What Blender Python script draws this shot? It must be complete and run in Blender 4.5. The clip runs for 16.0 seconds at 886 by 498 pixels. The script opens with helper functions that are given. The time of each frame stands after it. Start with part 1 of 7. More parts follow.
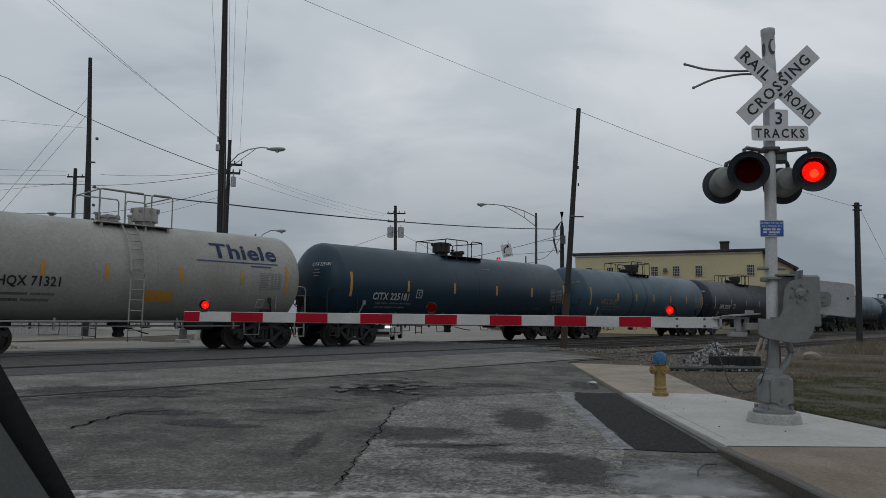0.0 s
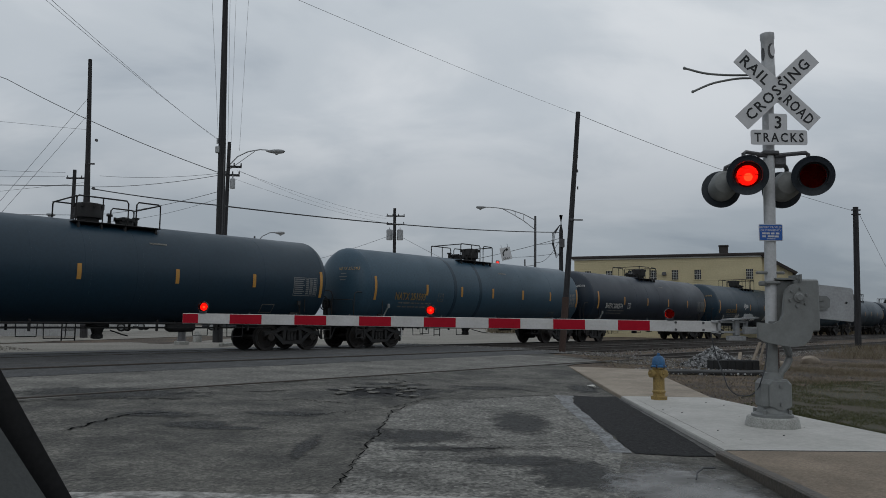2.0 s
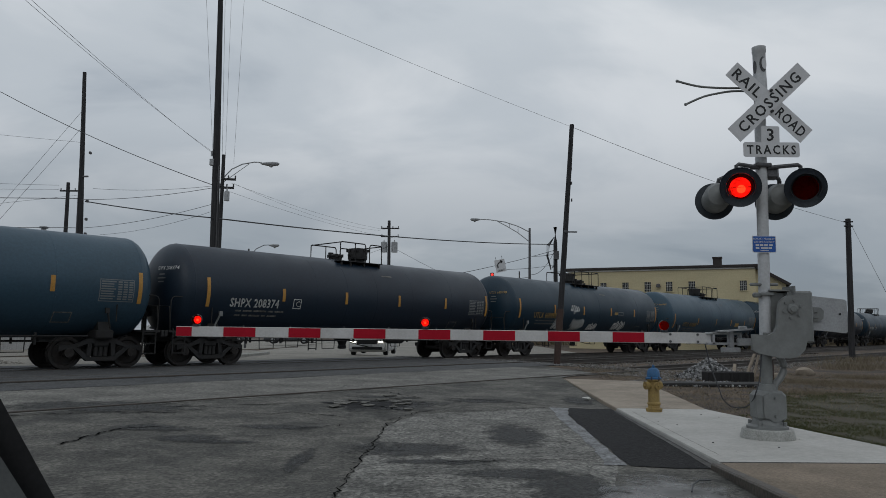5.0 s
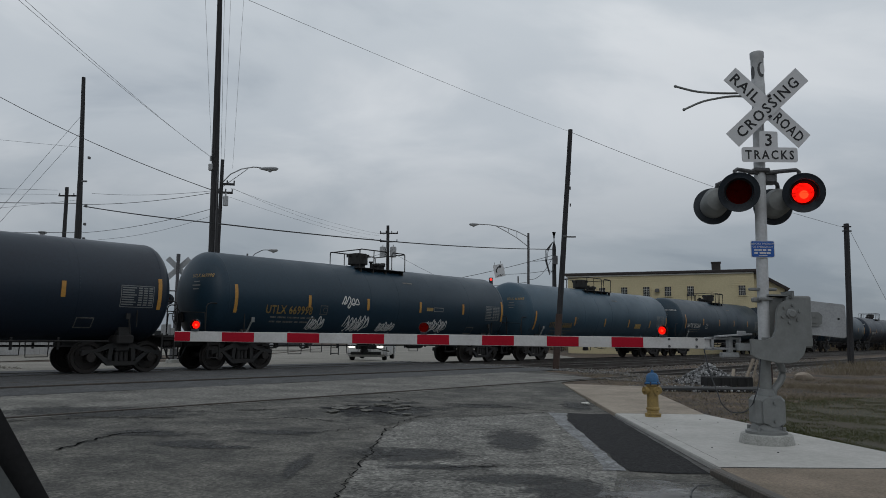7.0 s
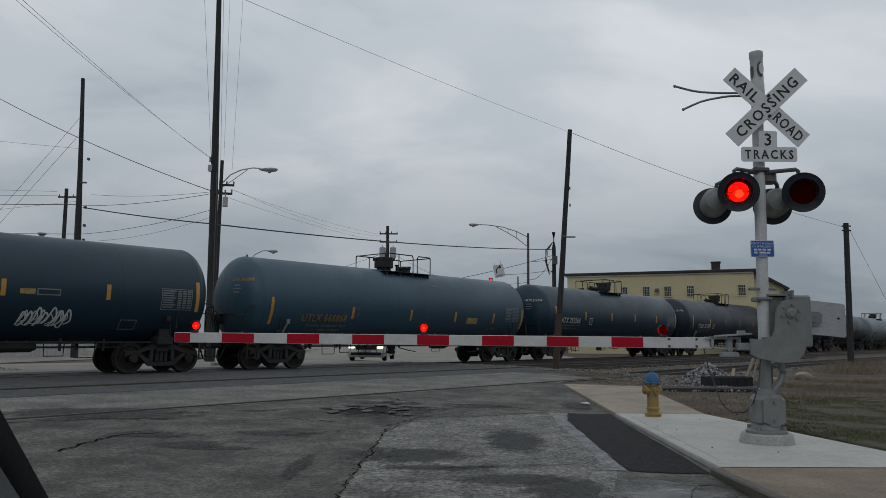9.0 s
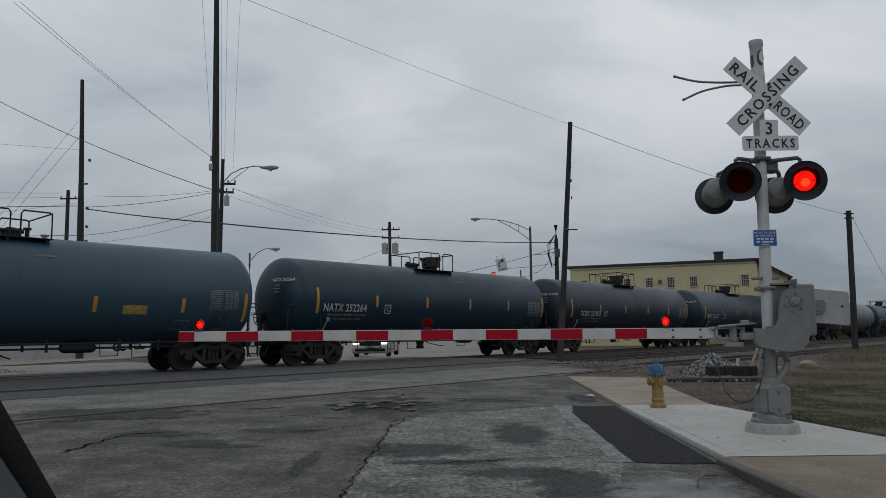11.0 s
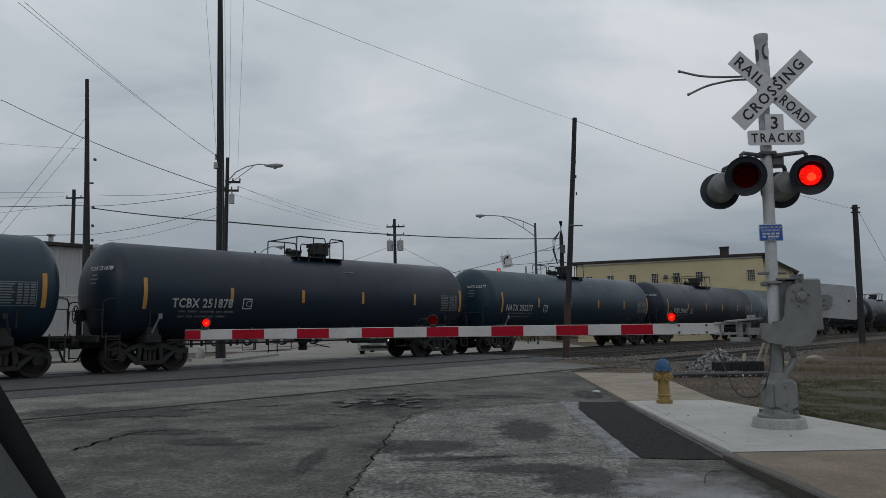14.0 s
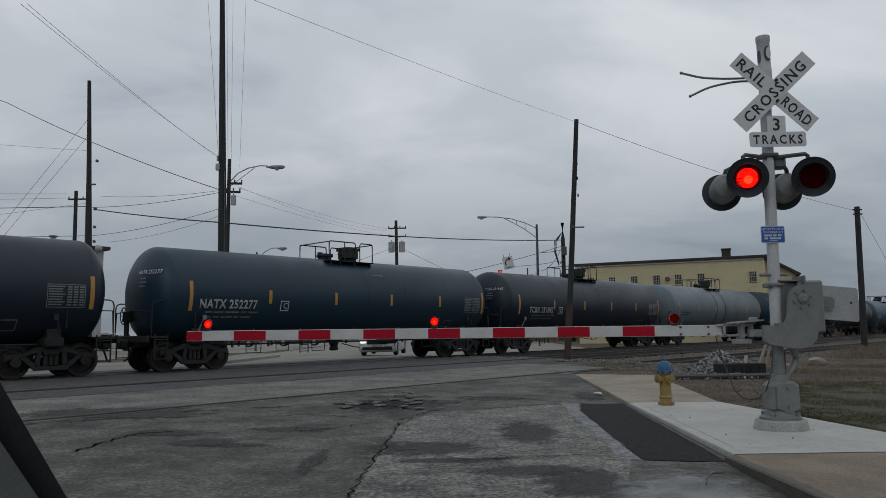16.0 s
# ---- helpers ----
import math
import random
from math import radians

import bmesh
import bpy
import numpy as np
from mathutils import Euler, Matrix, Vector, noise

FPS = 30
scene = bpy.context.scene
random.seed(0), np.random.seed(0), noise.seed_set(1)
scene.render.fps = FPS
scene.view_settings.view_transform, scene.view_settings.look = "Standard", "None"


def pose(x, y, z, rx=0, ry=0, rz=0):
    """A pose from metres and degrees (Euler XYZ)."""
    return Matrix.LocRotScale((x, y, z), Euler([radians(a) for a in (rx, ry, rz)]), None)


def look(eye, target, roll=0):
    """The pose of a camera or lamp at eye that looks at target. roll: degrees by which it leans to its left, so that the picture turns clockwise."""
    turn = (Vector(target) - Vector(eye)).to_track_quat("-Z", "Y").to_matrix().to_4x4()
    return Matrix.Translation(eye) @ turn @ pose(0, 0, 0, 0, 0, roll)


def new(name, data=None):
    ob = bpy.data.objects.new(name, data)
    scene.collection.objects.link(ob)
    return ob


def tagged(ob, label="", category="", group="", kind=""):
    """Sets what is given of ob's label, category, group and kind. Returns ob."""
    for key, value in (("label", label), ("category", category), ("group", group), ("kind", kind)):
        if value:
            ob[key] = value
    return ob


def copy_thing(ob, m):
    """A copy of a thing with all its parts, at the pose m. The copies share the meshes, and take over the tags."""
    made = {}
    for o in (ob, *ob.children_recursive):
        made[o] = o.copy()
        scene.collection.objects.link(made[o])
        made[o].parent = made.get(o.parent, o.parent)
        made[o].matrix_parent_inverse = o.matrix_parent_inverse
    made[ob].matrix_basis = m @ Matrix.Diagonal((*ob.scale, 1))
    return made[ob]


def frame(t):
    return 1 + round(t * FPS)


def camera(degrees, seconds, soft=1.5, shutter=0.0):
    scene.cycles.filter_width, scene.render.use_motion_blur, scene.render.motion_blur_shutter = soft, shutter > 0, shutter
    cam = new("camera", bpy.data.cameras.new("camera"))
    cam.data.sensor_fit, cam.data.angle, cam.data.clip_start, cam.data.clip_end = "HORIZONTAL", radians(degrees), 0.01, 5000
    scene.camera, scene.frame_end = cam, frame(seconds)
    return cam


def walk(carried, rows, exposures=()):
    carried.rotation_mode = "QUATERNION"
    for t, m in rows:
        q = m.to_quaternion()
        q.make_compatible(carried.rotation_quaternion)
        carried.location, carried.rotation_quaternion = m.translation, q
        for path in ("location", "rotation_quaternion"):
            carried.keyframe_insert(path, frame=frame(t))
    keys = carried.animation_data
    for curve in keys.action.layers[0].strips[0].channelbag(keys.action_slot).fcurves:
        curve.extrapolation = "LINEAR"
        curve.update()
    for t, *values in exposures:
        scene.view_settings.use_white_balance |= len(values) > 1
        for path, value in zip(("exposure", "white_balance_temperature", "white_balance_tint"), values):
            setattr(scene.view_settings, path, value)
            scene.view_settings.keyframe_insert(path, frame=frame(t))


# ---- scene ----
# ---- camera: held still in a waiting car, turned a little by the wrist ----
EYE = Vector((0.0, 0.0, 1.38))
cam = camera(62.2, 16.0, soft=0.7)
# seconds, degrees to the right, degrees up, lean
TURNS = [(0.0, 0.000, 5.361, 0.401), (0.5, 0.061, 5.406, 0.450), (1.0, 0.071, 5.421, 0.531), (1.5, 0.067, 5.469, 0.591),
         (2.0, 0.070, 5.579, 0.612), (2.5, 0.061, 5.736, 0.583), (3.0, 0.179, 5.950, 0.565), (3.5, 0.347, 6.173, 0.566),
         (4.0, 0.418, 6.342, 0.519), (6.5, 0.564, 6.786, 0.469), (7.0, 0.585, 6.919, 0.461), (7.5, 0.595, 7.004, 0.467),
         (8.0, 0.618, 7.063, 0.474), (8.5, 0.631, 7.060, 0.425), (9.0, 0.604, 6.951, 0.321), (11.5, 0.352, 6.489, -0.883),
         (12.0, 0.279, 6.450, -1.019), (12.5, 0.250, 6.449, -1.086), (13.0, 0.266, 6.433, -1.032), (13.5, 0.227, 6.384, -1.008),
         (14.0, 0.026, 6.311, -0.988), (14.5, -0.164, 6.301, -0.954), (15.0, -0.207, 6.370, -0.948), (15.5, -0.153, 6.382, -0.933),
         (16.0, -0.097, 6.430, -0.927)]


def aim(right, up, lean):
    a, b = radians(right), radians(up)
    way = Vector((math.sin(a) * math.cos(b), math.cos(a) * math.cos(b), math.sin(b)))
    return look(EYE, EYE + way, lean)


walk(cam, [(t, aim(r, u, l)) for t, r, u, l in TURNS], exposures=[(0.0, 0.0, 6450, 8.5), (16.0, 0.0, 6450, 8.5)])

# ---- world: an overcast winter sky, and a very soft sun behind the cloud ----
SUN_TURN, SUN_UP = radians(200), radians(38)
world = bpy.data.worlds.new("overcast_sky")
scene.world = world
world.use_nodes = True
wn, wl = world.node_tree.nodes, world.node_tree.links
wn.clear()


def wnode(kind, **kw):
    n = wn.new(kind)
    for k, v in kw.items():
        n.inputs[k].default_value = v
    return n


sky = wn.new("ShaderNodeTexSky")
sky.sky_type, sky.sun_disc, sky.sun_elevation, sky.sun_rotation = "NISHITA", False, SUN_UP, SUN_TURN
sky_bg = wnode("ShaderNodeBackground", Strength=0.06)
wl.new(sky.outputs[0], sky_bg.inputs[0])
coord = wn.new("ShaderNodeTexCoord")
split = wn.new("ShaderNodeSeparateXYZ")
wl.new(coord.outputs["Generated"], split.inputs[0])


def wmath(op, a, b):
    n = wn.new("ShaderNodeMath")
    n.operation = op
    for i, v in enumerate((a, b)):
        if isinstance(v, (int, float)):
            n.inputs[i].default_value = v
        else:
            wl.new(v, n.inputs[i])
    return n.outputs[0]


# cloud deck: the direction meets a flat layer, so the clouds crowd towards the horizon
up = wmath("ADD", wmath("MAXIMUM", split.outputs[2], 0.0), 0.34)
deck = wn.new("ShaderNodeCombineXYZ")
wl.new(wmath("DIVIDE", split.outputs[0], up), deck.inputs[0])
wl.new(wmath("DIVIDE", split.outputs[1], up), deck.inputs[1])


def cloud(scale, rough, distort, detail, seed):
    m = wn.new("ShaderNodeMapping")
    m.inputs["Location"].default_value = (seed, seed * 0.7, seed * 0.3)
    m.inputs["Scale"].default_value = (0.85, 1.15, 1)
    m.inputs["Rotation"].default_value = (0, 0, 0.25)
    wl.new(deck.outputs[0], m.inputs[0])
    n = wnode("ShaderNodeTexNoise", Scale=scale, Roughness=rough, Distortion=distort, Detail=detail)
    wl.new(m.outputs[0], n.inputs["Vector"])
    return n.outputs["Fac"]


def wramp(fac, stops):
    r = wn.new("ShaderNodeValToRGB")
    r.color_ramp.interpolation = "EASE"
    while len(r.color_ramp.elements) < len(stops):
        r.color_ramp.elements.new(0.5)
    for e, (p, c) in zip(r.color_ramp.elements, stops):
        e.position, e.color = p, (*c, 1)
    wl.new(fac, r.inputs[0])
    return r.outputs[0]


billow = wmath("ADD", wmath("MULTIPLY", cloud(0.62, 0.40, 0.2, 3, 5.3), 0.60), wmath("MULTIPLY", cloud(1.9, 0.52, 0.35, 6, 9.1), 0.40))
grey = wramp(billow, [(0.36, (0.30, 0.348, 0.405)), (0.44, (0.40, 0.443, 0.495)), (0.52, (0.54, 0.578, 0.620)), (0.62, (0.70, 0.722, 0.750))])
# the cloud base is thicker, and so darker, seen along its length towards the horizon
deep = wramp(split.outputs[2], [(0.0, (0.50, 0.52, 0.545)), (0.12, (0.60, 0.62, 0.645)), (0.30, (0.94, 0.945, 0.955)), (0.45, (1.06, 1.06, 1.06))])
thick = wn.new("ShaderNodeMix")
thick.data_type, thick.blend_type = "RGBA", "MULTIPLY"
thick.inputs["Factor"].default_value = 1.0
wl.new(grey, thick.inputs["A"])
wl.new(deep, thick.inputs["B"])
cloud_bg = wnode("ShaderNodeBackground", Strength=1.0)
wl.new(thick.outputs["Result"], cloud_bg.inputs[0])
both = wnode("ShaderNodeMixShader", Fac=0.93)
wl.new(sky_bg.outputs[0], both.inputs[1])
wl.new(cloud_bg.outputs[0], both.inputs[2])
wout = wn.new("ShaderNodeOutputWorld")
wl.new(both.outputs[0], wout.inputs[0])

sun_data = bpy.data.lights.new("sun", "SUN")
sun_data.energy, sun_data.angle, sun_data.color = 0.15, radians(25), (1.0, 0.97, 0.92)
sun = new("sun", sun_data)
sun.matrix_world = look((0, 0, 60), (-math.sin(SUN_TURN) * 60, -math.cos(SUN_TURN) * 60, 60 - math.tan(SUN_UP) * 60))


# ---- materials ----
def node_material(name, rough=0.6, metal=0.0):
    m = bpy.data.materials.new(name)
    m.use_nodes = True
    b = m.node_tree.nodes["Principled BSDF"]
    b.inputs["Roughness"].default_value, b.inputs["Metallic"].default_value = rough, metal
    return m, m.node_tree.nodes, m.node_tree.links, b


def surface(name, base, rough=0.6, metal=0.0, tint=None, big=1.5, small=40.0, amount=0.5, bump=0.15, rough_var=0.12, streak=None, per_object=0.0, stops=(0.35, 0.7), spec=None, fine=0.25, grain=3, grain_rough=0.5, speckle=None, crackle=None):
    """A painted, cast or paved surface: base colour with stains (big) and grain (small), relief and uneven gloss. Scales are per metre."""
    m, n, l, b = node_material(name, rough, metal)
    if spec is not None:
        b.inputs["Specular IOR Level"].default_value = spec
    tc = n.new("ShaderNodeTexCoord")
    vec = tc.outputs["Object"]
    if streak:
        mp = n.new("ShaderNodeMapping")
        mp.inputs["Scale"].default_value = streak
        l.new(vec, mp.inputs[0])
        svec = mp.outputs[0]
    else:
        svec = vec
    n1 = n.new("ShaderNodeTexNoise")
    n1.inputs["Scale"].default_value, n1.inputs["Detail"].default_value, n1.inputs["Roughness"].default_value = big, 6, 0.62
    l.new(svec, n1.inputs["Vector"])
    n2 = n.new("ShaderNodeTexNoise")
    n2.inputs["Scale"].default_value, n2.inputs["Detail"].default_value, n2.inputs["Roughness"].default_value = small, grain, grain_rough
    l.new(vec, n2.inputs["Vector"])
    mr = n.new("ShaderNodeMapRange")
    mr.inputs["From Min"].default_value, mr.inputs["From Max"].default_value = stops
    l.new(n1.outputs["Fac"], mr.inputs[0])
    mix = n.new("ShaderNodeMix")
    mix.data_type = "RGBA"
    mix.inputs["A"].default_value = (*base, 1)
    mix.inputs["B"].default_value = (*(tint or tuple(c * 0.55 for c in base)), 1)
    am = n.new("ShaderNodeMath")
    am.operation = "MULTIPLY"
    am.inputs[1].default_value = amount
    l.new(mr.outputs[0], am.inputs[0])
    l.new(am.outputs[0], mix.inputs["Factor"])
    hsv = n.new("ShaderNodeHueSaturation")
    l.new(mix.outputs["Result"], hsv.inputs["Color"])
    g = n.new("ShaderNodeMapRange")
    g.inputs["From Min"].default_value, g.inputs["From Max"].default_value = 0.32, 0.68
    g.inputs["To Min"].default_value, g.inputs["To Max"].default_value = 1 - fine, 1 + fine
    l.new(n2.outputs["Fac"], g.inputs[0])
    val = g.outputs[0]
    if per_object:
        oi = n.new("ShaderNodeObjectInfo")
        o = n.new("ShaderNodeMapRange")
        o.inputs["To Min"].default_value, o.inputs["To Max"].default_value = 1 - per_object, 1 + per_object
        l.new(oi.outputs["Random"], o.inputs[0])
        mm = n.new("ShaderNodeMath")
        mm.operation = "MULTIPLY"
        l.new(val, mm.inputs[0])
        l.new(o.outputs[0], mm.inputs[1])
        val = mm.outputs[0]
    if speckle:
        # single stones of the aggregate, each with its own shade
        vo = n.new("ShaderNodeTexVoronoi")
        vo.inputs["Scale"].default_value = speckle[0]
        l.new(vec, vo.inputs["Vector"])
        sp = n.new("ShaderNodeMapRange")
        sp.inputs["To Min"].default_value, sp.inputs["To Max"].default_value = speckle[1], speckle[2]
        l.new(vo.outputs["Color"], sp.inputs[0])
        ms = n.new("ShaderNodeMath")
        ms.operation = "MULTIPLY"
        l.new(val, ms.inputs[0])
        l.new(sp.outputs[0], ms.inputs[1])
        val = ms.outputs[0]
    if crackle:
        # alligator cracking and ravelled spots, only where the paving has broken up
        wob = n.new("ShaderNodeTexNoise")
        wob.inputs["Scale"].default_value, wob.inputs["Detail"].default_value = crackle[0] * 1.7, 5
        l.new(vec, wob.inputs["Vector"])
        off = n.new("ShaderNodeVectorMath")
        off.operation = "MULTIPLY_ADD"
        off.inputs[1].default_value = (0.55, 0.55, 0.55)
        l.new(wob.outputs["Color"], off.inputs[0])
        l.new(vec, off.inputs[2])
        cell = n.new("ShaderNodeTexVoronoi")
        cell.feature = "DISTANCE_TO_EDGE"
        cell.inputs["Scale"].default_value = crackle[0]
        l.new(off.outputs[0], cell.inputs["Vector"])
        line = n.new("ShaderNodeMapRange")
        line.inputs["From Max"].default_value, line.inputs["To Min"].default_value = crackle[1], crackle[2]
        l.new(cell.outputs["Distance"], line.inputs[0])
        where = n.new("ShaderNodeTexNoise")
        where.inputs["Scale"].default_value, where.inputs["Detail"].default_value, where.inputs["Roughness"].default_value = 0.55, 7, 0.7
        l.new(off.outputs[0], where.inputs["Vector"])
        spot = n.new("ShaderNodeMapRange")
        spot.inputs["From Min"].default_value, spot.inputs["From Max"].default_value = 0.50, 0.58
        l.new(where.outputs["Fac"], spot.inputs[0])
        some = n.new("ShaderNodeMix")
        some.inputs["A"].default_value = 1.0
        l.new(spot.outputs[0], some.inputs["Factor"])
        l.new(line.outputs[0], some.inputs["B"])
        flake = n.new("ShaderNodeTexNoise")
        flake.inputs["Scale"].default_value, flake.inputs["Detail"].default_value, flake.inputs["Roughness"].default_value = 2.6, 9, 0.8
        l.new(vec, flake.inputs["Vector"])
        bare = n.new("ShaderNodeMapRange")
        bare.inputs["From Min"].default_value, bare.inputs["From Max"].default_value = 0.38, 0.66
        bare.inputs["To Min"].default_value, bare.inputs["To Max"].default_value = 0.62, 1.40
        l.new(flake.outputs["Fac"], bare.inputs[0])
        for extra in (some.outputs["Result"], bare.outputs[0]):
            mc = n.new("ShaderNodeMath")
            mc.operation = "MULTIPLY"
            l.new(val, mc.inputs[0])
            l.new(extra, mc.inputs[1])
            val = mc.outputs[0]
    l.new(val, hsv.inputs["Value"])
    l.new(hsv.outputs[0], b.inputs["Base Color"])
    rv = n.new("ShaderNodeMapRange")
    rv.inputs["From Min"].default_value, rv.inputs["From Max"].default_value = 0.3, 0.7
    rv.inputs["To Min"].default_value, rv.inputs["To Max"].default_value = max(0.02, rough - rough_var), min(1, rough + rough_var)
    l.new(n1.outputs["Fac"], rv.inputs[0])
    l.new(rv.outputs[0], b.inputs["Roughness"])
    if bump:
        bp = n.new("ShaderNodeBump")
        bp.inputs["Strength"].default_value, bp.inputs["Distance"].default_value = bump, 0.01
        l.new(n2.outputs["Fac"], bp.inputs["Height"])
        l.new(bp.outputs[0], b.inputs["Normal"])
    return m


def glow(name, colour, strength):
    m, n, l, b = node_material(name, 0.4)
    b.inputs["Base Color"].default_value = (*colour, 1)
    b.inputs["Emission Color"].default_value = (*colour, 1)
    b.inputs["Emission Strength"].default_value = strength
    return m


def tank_paint(name, base, rust=(0.06, 0.035, 0.022), rust_amount=0.3, rough=0.42):
    return surface(name, base, rough, tint=rust, big=0.55, small=14, amount=rust_amount, bump=0.04, streak=(0.8, 1.6, 0.45), stops=(0.45, 0.8), fine=0.1, rough_var=0.1, spec=0.36)


